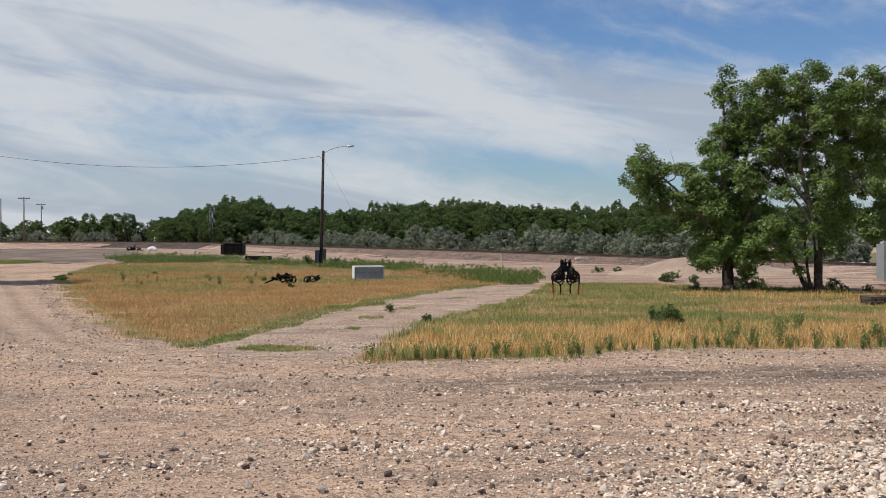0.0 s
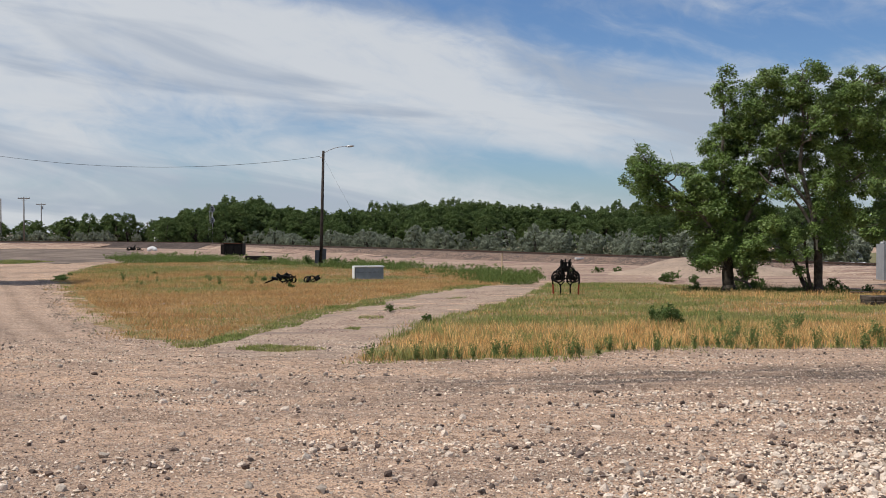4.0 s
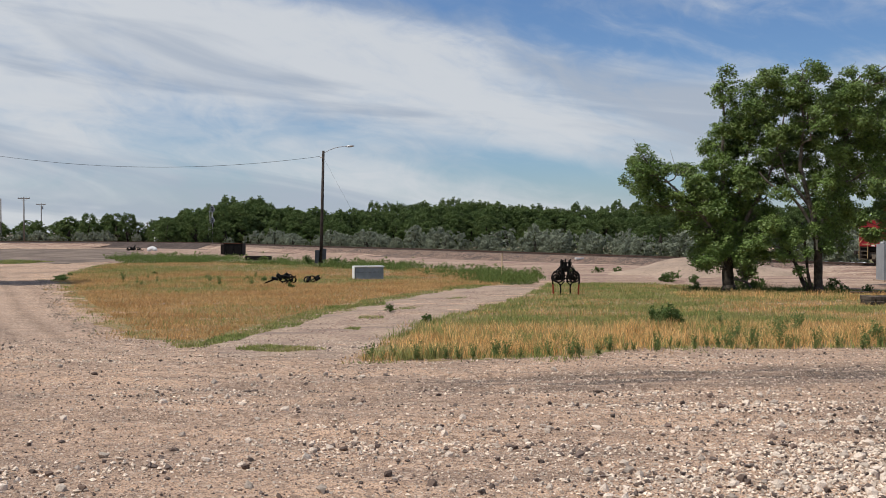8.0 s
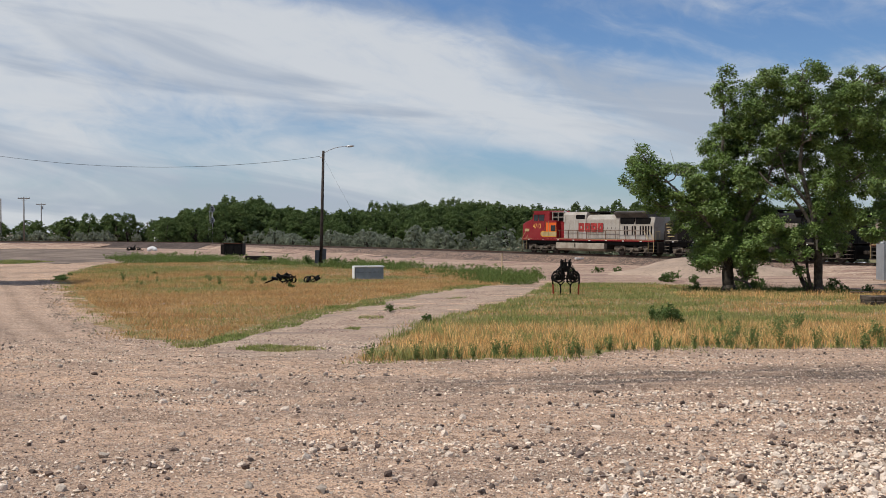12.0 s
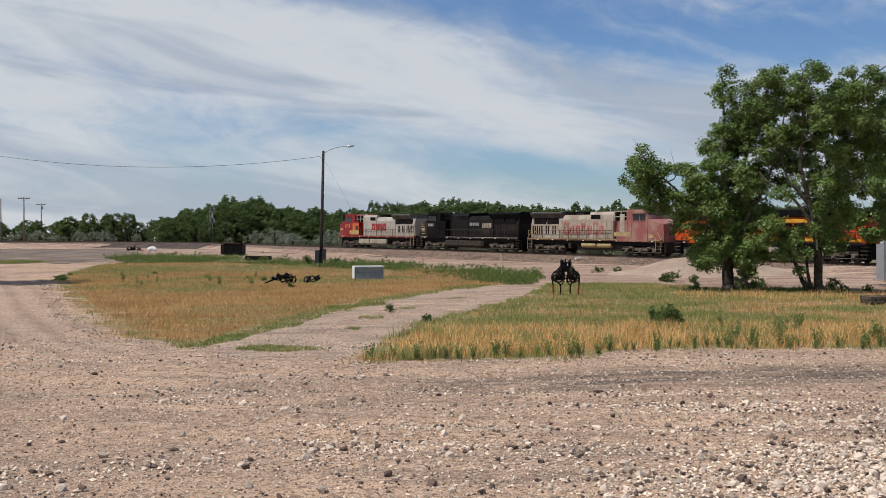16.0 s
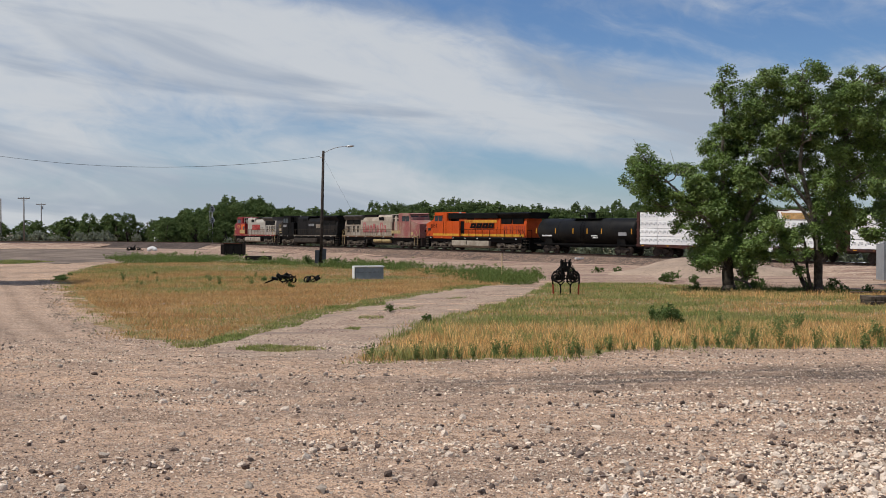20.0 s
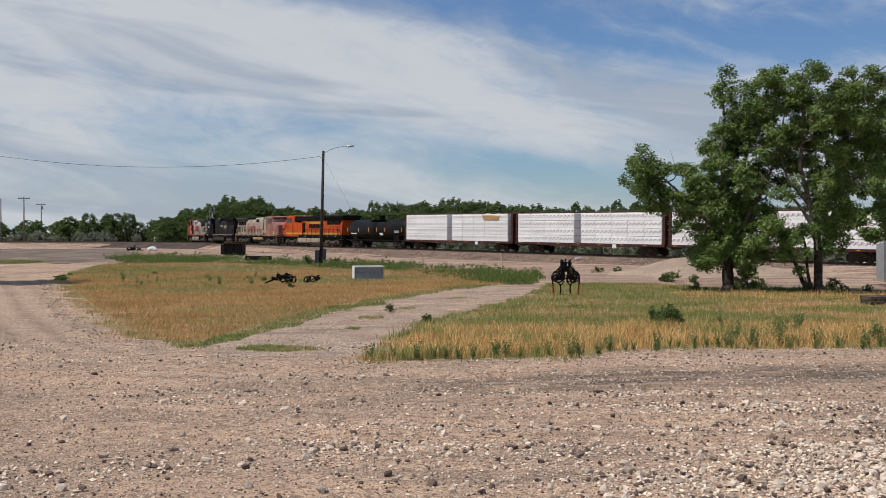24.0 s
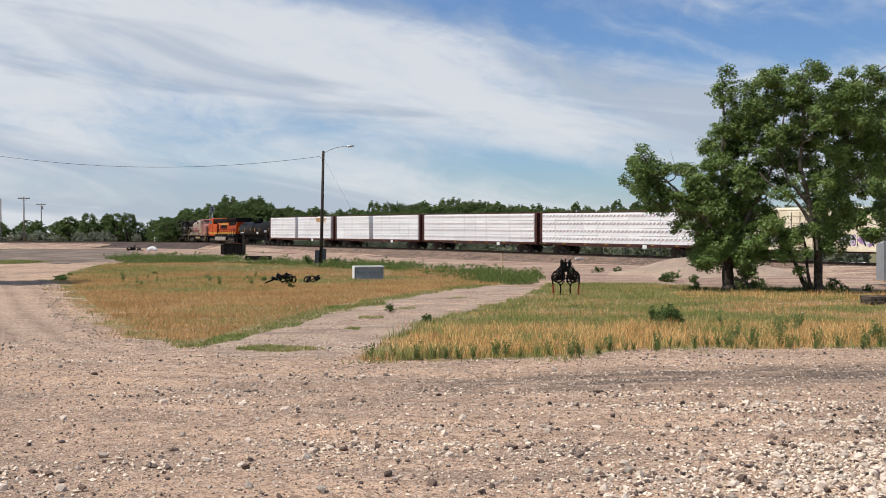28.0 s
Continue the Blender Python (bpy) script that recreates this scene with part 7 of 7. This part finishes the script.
for k, (w, hh) in enumerate(((0.95, 1.4), (0.8, 0.95), (0.8, 0.95), (0.6, 1.2), (0.8, 0.95), (0.95, 1.35), (0.7, 0.95))):
    a = 16.0 - 0.98 * k
    for s in (1, -1):
        bm = bmesh.new()
        ys = sorted((s * 1.322, s * 1.33))
        x = HALF - a
        bm_box(bm, x, x + 0.24, *ys, 2.15, 2.15 + hh)
        bm_box(bm, x + w * 0.62, x + w * 0.62 + 0.24, *ys, 2.15, 2.15 + hh)
        bm_box(bm, x + 0.24, x + w * 0.62, *ys, 2.15, 2.4)
        bm_box(bm, x + 0.24, x + w * 0.62, *ys, 2.15 + hh - 0.25, 2.15 + hh)
        part("lettering_mark", bm, M_FADEDRED, loco3)
for s in (1, -1):
    part("side_stripe", box(HALF - 7.6, HALF - 5.2, *sorted((s * 1.532, s * 1.54)), 2.0, 2.4), M_CREAM, loco3, "faded yellow band")
    part("faded_patch", box(HALF - 6.68, HALF - 6.0, *sorted((s * 1.534, s * 1.541)), 2.45, 4.3), M_SILVEROLD, loco3, "worn silver paint")
    part("white_patch", box(HALF - 2.5, HALF - 1.9, *sorted((s * 1.49, s * 1.53)), 1.85, 2.2), M_CREAM, loco3)
    part("yellow_band", box(HALF - 16.1, HALF - 9.3, *sorted((s * 1.30, s * 1.318)), 3.42, 3.74), M_YELLOW, loco4, "yellow band along the hood")
    part("yellow_line", box(HALF - 21.4, HALF - 8.2, *sorted((s * 1.32, s * 1.334)), 1.78, 2.05), M_YELLOW, loco4)
    part("yellow_line", box(HALF - 8.5, HALF - 2.6, *sorted((s * 1.532, s * 1.54)), 1.78, 2.05), M_YELLOW, loco4)
    part("side_panel", box(HALF - 8.55, HALF - 6.97, *sorted((s * 0.9, s * 1.52)), 1.7, 3.6, 0.02), M_LORANGE, loco4)
    part("black_gap", box(HALF - 9.35, HALF - 8.6, *sorted((s * 1.28, s * 1.33)), 1.72, 3.6), M_LBLACK, loco4)
    part("roof_fairing", box(HALF - 16.5, HALF - 5.85, *sorted((s * 0.95, s * 1.42)), 3.9, 4.56, 0.05), M_LBLACK, loco4, "black roof edge")
letter_blocks(loco4, 10.6, 15.6, 2.76, 3.34, 4, 1.34, M_LBLACK, slant=0.5)
numerals(loco4, "6834", 2.75, 3.0, 0.74, M_LBLACK, 1.534)


# ---- the train: cars ----
def tank_car():
    t = thing("tank_car", "black cylindrical railway tank car with yellow side marks", "tank car")
    R, H = 1.37, 8.15
    bm = bmesh.new()
    prof = [(-H, 0.02), (-H + 0.03, 0.5), (-H + 0.14, 0.92), (-H + 0.34, 1.22), (-H + 0.6, R)]
    prof += [(-x, r) for x, r in prof[::-1]]
    n = 40
    rings = [[bm.verts.new((x, r * math.cos(2 * math.pi * k / n), 2.5 + r * math.sin(2 * math.pi * k / n))) for k in range(n)] for x, r in prof]
    for a, b in zip(rings[:-1], rings[1:]):
        for k in range(n):
            bm.faces.new((a[k], a[(k + 1) % n], b[(k + 1) % n], b[k]))
    bm.faces.new(rings[0])
    bm.faces.new(rings[-1])
    bmesh.ops.recalc_face_normals(bm, faces=bm.faces)
    part("tank", bm, M_TANKBLACK, t, smooth=True)
    for x in (-4.1, -0.2, 4.1):
        part("seam_band", tube((x - 0.03, 0, 2.5), (x + 0.03, 0, 2.5), R + 0.012, seg=40), M_TANKBLACK, t)
    part("manway", tube((0, 0, 3.8), (0, 0, 4.4), 0.42, seg=18), M_LBLACK, t)
    part("manway_lid", tube((0, 0, 4.4), (0, 0, 4.47), 0.46, seg=18), M_LBLACK, t)
    part("platform", box(-2.3, 2.3, -0.95, 0.95, 3.84, 3.88), M_LBLACK, t)
    bm = bmesh.new()
    for x in (-2.25, -0.8, 0.8, 2.25):
        for y in (-0.92, 0.92):
            bm_tube(bm, (x, y, 3.85), (x, y, 4.5), 0.022, seg=6)
    for y in (-0.92, 0.92):
        bm_tube(bm, (-2.25, y, 4.48), (2.25, y, 4.48), 0.022, seg=6)
    part("platform_rail", bm, M_LBLACK, t)
    for s in (1, -1):
        bm = bmesh.new()
        for x in (-0.22, 0.22):
            bm_tube(bm, (x, s * 1.42, 0.8), (x, s * 1.42, 3.0), 0.02, seg=5)
            bm_tube(bm, (x, s * 1.42, 3.0), (x, s * 0.9, 3.86), 0.02, seg=5)
        for k in range(8):
            bm_tube(bm, (-0.22, s * 1.42, 0.9 + 0.28 * k), (0.22, s * 1.42, 0.9 + 0.28 * k), 0.015, seg=5)
        part("ladder", bm, M_LBLACK, t)
        ym = mesh_of("reflective_mark", box(-0.07, 0.07, -0.01, 0.01, -0.28, 0.28), M_YELLOW)
        for x in (7.9, 4.5, 1.5, -0.8, -3.1, -7.6):
            off = 1.375 if abs(x) < 7.5 else 1.34
            shared("reflective_mark", ym, t, pose(x, s * off, 2.5))
        for x0, n, z in ((6.9, 9, 2.0), (-1.4, 5, 2.05), (-1.6, 4, 1.85)):
            for k in range(n):
                part("writing_bar", box(x0 - 0.2 * k - 0.14, x0 - 0.2 * k, *sorted((s * 1.26, s * (1.30 if z > 1.95 else 1.23))), z - 0.11, z + 0.05), M_WHITE, t)
        part("placard", box(-6.9, -5.7, *sorted((s * 1.33, s * 1.375)), 2.05, 2.4), M_BEAMGREY, t)
        part("side_sill", box(-8.3, 8.3, *sorted((s * 1.2, s * 1.32)), 0.98, 1.14), M_LBLACK, t)
    part("centre_sill", box(-8.3, 8.3, -0.35, 0.35, 0.75, 1.14), M_LBLACK, t)
    for x in (-5.9, 5.9):
        part("cradle", prism([(x - 0.7, 0.9), (x + 0.7, 0.9), (x + 0.55, 1.75), (x - 0.55, 1.75)], -1.15, 1.15), M_LBLACK, t)
        car_bogie(t, x)
    for x, w in ((7.75, 1), (-7.75, -1)):
        coupler(t, x, w)
    return t


def bundle_mesh(L, seed):
    """One wrapped pack of lumber, slightly bulged and creased."""
    rng = random.Random(seed)
    bm = box(-L / 2, L / 2, -0.62, 0.62, 0, 0.785)
    bmesh.ops.bevel(bm, geom=list(bm.edges), offset=0.03, segments=2, affect="EDGES")
    for v in bm.verts:
        v.co += Vector((rng.uniform(-0.01, 0.01), rng.uniform(-0.012, 0.012), rng.uniform(-0.01, 0.01)))
    return mesh_of("wrapped_load", bm, M_WRAP)


BUNDLES = {}


def print_mesh(L, side, red):
    bm = bmesh.new()
    n = max(1, round(L / 0.62))
    for k in range(n):
        x = -L / 2 + L * (k + 0.5) / n
        ys = sorted((side * 0.64, side * 0.644))
        if red:
            bm_box(bm, x - 0.05, x + 0.05, *ys, 0.38, 0.52)
        else:
            bm_box(bm, x - 0.24, x + 0.10, *ys, 0.50, 0.58)
            bm_box(bm, x - 0.24, x - 0.02, *ys, 0.40, 0.45)
            bm_box(bm, x + 0.08, x + 0.22, *ys, 0.30, 0.42)
    return mesh_of("printed_mark", bm, M_PRINTRED if red else M_PRINTGREY)


def lumber_car(label, halves, seed, torn=False, red=False):
    """Centre-beam flat car; halves: stretches (front, back) of its load, in metres from the middle."""
    t = thing("lumber_car", label, "flat car", group="lumber cars")
    rng = random.Random(seed)
    L = 12.05
    part("deck", box(-L, L, -1.45, 1.45, 0.92, 1.16, 0.02), M_CARBROWN, t)
    for s in (1, -1):
        part("side_sill", prism([(-L, 1.2), (L, 1.2), (L, 1.02), (8.5, 0.98), (5.5, 0.86), (-5.5, 0.86), (-8.5, 0.98), (-L, 1.02)], *sorted((s * 1.40, s * 1.50))), M_CARBROWN, t)
        mk = mesh_of("reflective_mark", box(-0.16, 0.16, -0.004, 0.004, -0.04, 0.04), M_YELLOW)
        pk = mesh_of("strap_winch", box(-0.09, 0.09, -0.06, 0.06, -0.1, 0.1, 0.02), M_RUST)
        for k in range(14):
            shared("reflective_mark" if k % 2 else "strap_winch", mk if k % 2 else pk, t, pose(-11.0 + 1.7 * k, s * 1.503, 1.1))
        part("data_panel", box(-5.1, -4.5, *sorted((s * 1.501, s * 1.507)), 0.78, 1.15), M_WHITE, t, "white data plate")
    for x in (-L + 0.18, L - 0.18):
        part("bulkhead", box(x - 0.18, x + 0.18, -1.42, 1.42, 1.16, 4.5, 0.03), M_CARBROWN, t, "brown steel end bulkhead")
        for z in (1.7, 2.6, 3.5):
            part("bulkhead_rib", box(x - 0.24, x + 0.24, -1.44, 1.44, z, z + 0.12, 0.02), M_CARBROWN, t)
    part("top_chord", box(-L, L, -0.22, 0.22, 4.42, 4.6, 0.02), M_CARBROWN, t)
    post = mesh_of("beam_post", box(-0.1, 0.1, -0.1, 0.1, 1.16, 4.45), M_BEAMGREY)
    for k in range(9):
        shared("beam_post", post, t, pose(-10 + 2.5 * k, 0, 0))
    bm = bmesh.new()
    for k in range(8):
        bm_tube(bm, (-10 + 2.5 * k, 0, 1.2), (-7.5 + 2.5 * k, 0, 4.4), 0.06, seg=6)
    part("beam_brace", bm, M_BEAMGREY, t)
    for a, b in halves:
        n = max(1, round(abs(a - b) / 2.44))
        w = abs(a - b) / n
        key = round(w, 2)
        if key not in BUNDLES:
            BUNDLES[key] = ([bundle_mesh(w - 0.012, i) for i in range(3)], {(sd, r): print_mesh(w, sd, r) for sd in (1, -1) for r in (True, False)})
        packs, prints = BUNDLES[key]
        for tier in range(4):
            for k in range(n):
                for s in (1, -1):
                    x = max(a, b) - w * (k + 0.5)
                    o = shared("wrapped_load", rng.choice(packs), t, pose(x + rng.uniform(-0.015, 0.015), s * (0.80 + rng.uniform(-0.012, 0.012)), 1.2 + 0.815 * tier, 0, 0, rng.uniform(-0.25, 0.25)))
                    if s > 0:
                        for r in ((True, False) if red else (False,)):
                            tagged(shared("printed_mark", prints[(s, r)], o), "small red mark printed on the white wrap" if r else "small grey lettering printed on the white wrap", kind="stuff")
        for tier in range(4):
            part("dunnage", box(min(a, b), max(a, b), -1.3, 1.3, 1.165 + 0.815 * tier, 1.195 + 0.815 * tier), M_PRINTGREY if tier else M_LUMBER, t)
    if torn:
        for k in range(7):
            part("bare_board", box(-9.3 - 0.02 * k, -6.2 + 0.05 * k, 1.43, 1.462 + 0.003 * k, 3.72 + 0.095 * k, 3.80 + 0.095 * k), M_LUMBER, t, "bare board showing through the torn wrap")
        bm = prism([(-6.0, 4.3), (-7.0, 4.52), (-8.2, 4.42), (-9.5, 4.5), (-9.6, 4.2), (-8.0, 4.28)], 1.40, 1.49)
        part("torn_wrap", bm, M_WRAP, t)
    for x in (-9.0, 9.0):
        part("bolster", box(x - 0.4, x + 0.4, -1.2, 1.2, 0.78, 0.94), M_CARBROWN, t)
        car_bogie(t, x)
    for x, w in ((11.55, 1), (-11.55, -1)):
        coupler(t, x, w)
    return t


def boxcar():
    t = thing("boxcar", "cream railway boxcar with ribbed doors and spray-painted sides", "boxcar")
    L = 11.1
    part("body", box(-L, L, -1.5, 1.5, 1.15, 4.55, 0.04), M_BOXCREAM, t)
    part("roof", across([(-1.54, 4.54), (1.54, 4.54), (1.5, 4.62), (0, 4.78), (-1.5, 4.62)], -L - 0.05, L + 0.05), M_BOXCREAM, t)
    part("underframe", box(-L, L, -1.3, 1.3, 0.85, 1.15), M_CARBROWN, t)
    rib = mesh_of("side_rib", box(-0.05, 0.05, -0.03, 0.03, 1.2, 4.5, 0.01), M_BOXCREAM)
    for s in (1, -1):
        part("side_sill", box(-L, L, *sorted((s * 1.44, s * 1.55)), 0.98, 1.2, 0.01), M_BOXCREAM, t)
        for k in range(5):
            for q in (-1, 1):
                shared("side_rib", rib, t, pose(q * (3.0 + 1.9 * k), s * 1.52, 0))
        for x0 in (-2.2, 0.05):
            d = part("door", box(x0, x0 + 2.15, *sorted((s * 1.502, s * 1.57)), 1.25, 4.4, 0.02), M_BOXCREAM, t, "cream ribbed plug door")
            for k in range(5):
                part("door_rib", box(x0 + 0.06, x0 + 2.09, *sorted((s * 1.57, s * 1.61)), 1.5 + 0.62 * k, 1.6 + 0.62 * k, 0.01), M_BOXCREAM, d)
            for k in range(2):
                part("lock_rod", tube((x0 + 0.6 + 0.9 * k, s * 1.62, 1.3), (x0 + 0.6 + 0.9 * k, s * 1.62, 4.35), 0.025, seg=6), M_RUST, d)
        rng = random.Random(5)
        for x0, x1 in ((2.9, 9.2), (-9.6, -2.9)):
            for k in range(9):
                cx = x0 + (x1 - x0) * (k + 0.5) / 9
                pts = []
                for j in range(9):
                    a = 2 * math.pi * j / 9
                    r = rng.uniform(0.45, 1.0)
                    pts.append((cx + 0.55 * r * math.cos(a), 1.95 + 0.62 * r * math.sin(a)))
                part("spray_shape", prism(pts, *sorted((s * 1.501, s * (1.505 + 0.002 * (k % 3))))), M_SPRAY, t, "spray-painted shape")
                part("spray_stroke", prism([(cx - 0.35, 1.45), (cx - 0.2, 1.45), (cx + 0.1, 2.05), (cx + 0.4, 2.4), (cx + 0.25, 2.42), (cx - 0.05, 2.1)], *sorted((s * 1.512, s * 1.516))), M_SPRAYDARK, t)
        bm = bmesh.new()
        for x in (L - 0.55, L - 0.1):
            bm_tube(bm, (x, s * 1.56, 0.7), (x, s * 1.56, 4.5), 0.02, seg=5)
        for k in range(10):
            bm_tube(bm, (L - 0.55, s * 1.56, 0.8 + 0.38 * k), (L - 0.1, s * 1.56, 0.8 + 0.38 * k), 0.016, seg=5)
        part("ladder", bm, M_BOXCREAM, t)
    for x in (-8.0, 8.0):
        part("bolster", box(x - 0.4, x + 0.4, -1.2, 1.2, 0.7, 0.9), M_CARBROWN, t)
        car_bogie(t, x)
    for x, w in ((10.75, 1), (-10.75, -1)):
        coupler(t, x, w)
    return t


tank = tank_car()
lumber1 = lumber_car("flat car stacked with white-wrapped lumber, its wrap torn open", ((11.6, 1.8), (0.7, -11.1)), 1, torn=True)
lumber2 = lumber_car("flat car stacked with white-wrapped lumber, gap amid the load", ((11.6, 1.7), (0.6, -11.6)), 2)
lumber3 = lumber_car("brown flat car stacked high with white-wrapped lumber", ((11.6, -11.6),), 3, red=True)
lumber4 = lumber_car("brown flat car stacked high with white-wrapped lumber", ((11.6, -11.6),), 4, red=True)
box_car = boxcar()

# thing, distance of its middle behind the head of the train, half its pivot base, turned round
TRAIN = [(loco1, -0.35 + HALF, 7.3, False), (loco2, 22.4 + HALF, 7.3, False), (loco3, 45.5 + HALF, 7.3, True), (loco4, 68.7 + HALF, 7.3, False), (tank, 100.35, 5.9, False)]
TRAIN += [(c, 108.6 + 24.65 * (i + 0.5), 9.0, False) for i, c in enumerate((lumber1, lumber2, lumber3, lumber4))]
TRAIN += [(box_car, 219.2, 8.0, False)]
SPEED = 11.206


# ---- stones on the yard ----
def stone_shapes(rng, n, sub):
    bm = bmesh.new()
    if sub < 0:
        # a pebble of eight sides
        r = [bm.verts.new(c) for c in ((1, 0, 0), (0, 1, 0), (-1, 0, 0), (0, -1, 0), (0, 0, 1), (0, 0, -1))]
        for k in range(4):
            bm.faces.new((r[k], r[(k + 1) % 4], r[4]))
            bm.faces.new((r[(k + 1) % 4], r[k], r[5]))
    elif sub:
        bmesh.ops.create_icosphere(bm, subdivisions=sub, radius=1)
    else:
        bmesh.ops.create_cube(bm, size=1.25)
        bmesh.ops.triangulate(bm, faces=bm.faces)
    bm.verts.index_update()
    base = np.array([v.co[:] for v in bm.verts])
    tri = np.array([[v.index for v in f.verts] for f in bm.faces])
    bm.free()
    out = []
    for _ in range(n):
        turned = base if sub >= 0 else base @ np.linalg.qr(rng.normal(size=(3, 3)))[0]
        d = turned * (1 + rng.uniform(-0.4, 0.35, (len(base), 1))) * np.array([1, rng.uniform(0.65, 1.0), rng.uniform(0.55, 0.9)])
        out.append(d)
    return out, tri


def stone_density(x, y):
    right = np.clip((x + 2.5 + 1.2 * wob(x, y, 0.5, 1)) / 7, 0, 1) * np.clip((25.5 - y) / 8, 0, 1)
    rows = np.clip(wob(x * 0.3, y * 1.5, 1.0, 2), 0, 1)
    patch = np.clip(0.35 + 0.75 * wob(x, y, 0.7, 6), 0, 1)
    return np.clip(0.022 + 1.0 * right ** 1.3 * (0.25 + 0.75 * patch) + 0.20 * rows ** 3 * patch + 0.07 * patch ** 4, 0, 1)


YARD = [(-4.2, 10), (4.2, 10), (15.5, 36), (-17, 40)]


def gravel(name, label, material, n, lo, hi, seed, power=2.5, dens=True, sides=0):
    rng = np.random.default_rng(seed)
    x = rng.uniform(-18, 16, n)
    y = 11.5 + 25 * rng.uniform(0, 1, n) ** 1.2
    ok = inside(x, y, YARD)
    ok &= ~inside(x, y, FIELD_L) & ~inside(x, y, FIELD_R)
    if dens:
        ok &= rng.uniform(0, 1, n) < stone_density(x, y)
    x, y = x[ok], y[ok]
    n = len(x)
    shapes, tri = stone_shapes(rng, 40, sides)
    S = np.array(shapes)[rng.integers(0, 40, n)]
    size = lo + (hi - lo) * rng.uniform(0, 1, n) ** power
    a = rng.uniform(0, 2 * math.pi, n)
    c, s = np.cos(a), np.sin(a)
    R = np.zeros((n, 3, 3))
    R[:, 0, 0], R[:, 0, 1], R[:, 1, 0], R[:, 1, 1], R[:, 2, 2] = c, -s, s, c, 1
    P = np.einsum("nij,nvj->nvi", R, S) * size[:, None, None] / 2
    P += np.stack([x, y, ground_height(x, y) + size * 0.16], 1)[:, None]
    k = S.shape[1]
    f = (tri[None] + (np.arange(n) * k)[:, None, None]).reshape(-1, 3)
    ob = new(name, from_arrays(name, P.reshape(-1, 3), f, material))
    return tagged(ob, label, "gravel", kind="stuff")


gravel("gravel", "pale crushed stones scattered over the dirt yard", M_STONE, 400000, 0.014, 0.1, 51, 3.0, sides=-1)
gravel("gravel", "small pale pebbles lying all over the dirt yard", M_STONE, 26000, 0.016, 0.07, 54, 3.2, dens=False, sides=-1)
gravel("gravel", "dark pebbles and clods scattered over the dirt yard", M_STONEDARK, 46000, 0.016, 0.14, 52, 3.2, sides=-1)
gravel("gravel", "small dark pebbles lying all over the dirt yard", M_STONEDARK, 12000, 0.016, 0.07, 55, 3.2, dens=False, sides=-1)
gravel("clods", "small clods of soil on the dirt yard", M_CLOD, 22000, 0.012, 0.06, 53, 3.6, dens=False, sides=-1)
rng = np.random.default_rng(61)
shapes, tri = stone_shapes(rng, 10, 1)
ST = [from_arrays("stone", s * 0.5, tri, M_STONEOBJ) for s in shapes]
SD = [from_arrays("stone", s * 0.5, tri, M_STONEDARK2) for s in shapes]
placed = 0
while placed < 290:
    y = 13.2 + 16 * rng.uniform() ** 1.3
    x = rng.uniform(-0.40, 0.40) * y
    if rng.uniform() > 0.04 + float(stone_density(np.array(x), np.array(y))):
        continue
    s = rng.uniform(0.07, 0.19)
    o = shared("stone", (SD if rng.uniform() < 0.14 else ST)[int(rng.integers(0, 10))], GROUND, pose(x, y, float(ground_height(np.array(x), np.array(y))) + s * 0.12, rng.uniform(-15, 15), rng.uniform(-15, 15), rng.uniform(0, 360)) @ Matrix.Diagonal((s, s, s, 1)))
    placed += 1


# rubble along the road's edge of the field
def rubble(name, label, line, n, spread, lo, hi, seed, material):
    rng = np.random.default_rng(seed)
    L = np.array(line)
    k = rng.integers(0, len(L) - 1, n)
    t = rng.uniform(0, 1, n)[:, None]
    p = L[k] * (1 - t) + L[k + 1] * t + rng.normal(size=(n, 2)) * spread
    shapes, tri = stone_shapes(rng, 10, 1)
    S = np.array(shapes)[rng.integers(0, 10, n)]
    size = lo + (hi - lo) * rng.uniform(0, 1, n) ** 2
    P = S * size[:, None, None] / 2 + np.stack([p[:, 0], p[:, 1], ground_height(p[:, 0], p[:, 1]) + size * 0.15], 1)[:, None]
    f = (tri[None] + (np.arange(n) * S.shape[1])[:, None, None]).reshape(-1, 3)
    tagged(new(name, from_arrays(name, P.reshape(-1, 3), f, material)), label, "rubble", kind="stuff")


rubble("rubble", "grey broken stones along the edge of the dirt road", [(-10.8, 36.5), (-16.6, 50.5), (-23.2, 69), (-27.5, 81)], 1000, 0.28, 0.02, 0.09, 71, M_STONEGREY)
rubble("rubble", "reddish loose stones on the wheel track", [(-5.0, 36), (-3.6, 42), (-2.0, 48), (0.5, 57), (3.0, 66)], 1800, 0.7, 0.02, 0.06, 72, M_STONERED)


# ---- what moves ----
def motions():
    for t, mid, half, back in TRAIN:
        turn = pose(0, 0, 0, 0, 0, 180) if back else Matrix()
        rows = []
        for k in range(57):
            s = k * 0.5
            rows.append((s, car_pose(SPEED * (s - 12.0) - mid, half) @ turn))
        walk(t, rows)
    # wheels roll with the train; close keys keep each turn under 90 degrees
    back_cars = {t.name for t, mid, half, back in TRAIN if back}
    for w, d, r in WHEEL_SPINS:
        way = -1 if w.parent.parent.name in back_cars else 1
        step = 2 if r > 0.5 else 1
        rows = []
        for k in range(0, 841, step):
            s = k / 30.0
            rows.append((s, pose(d, 0, r, 0, way * math.degrees(SPEED * s / r) % 360, 0)))
        walk(w, rows)


motions()
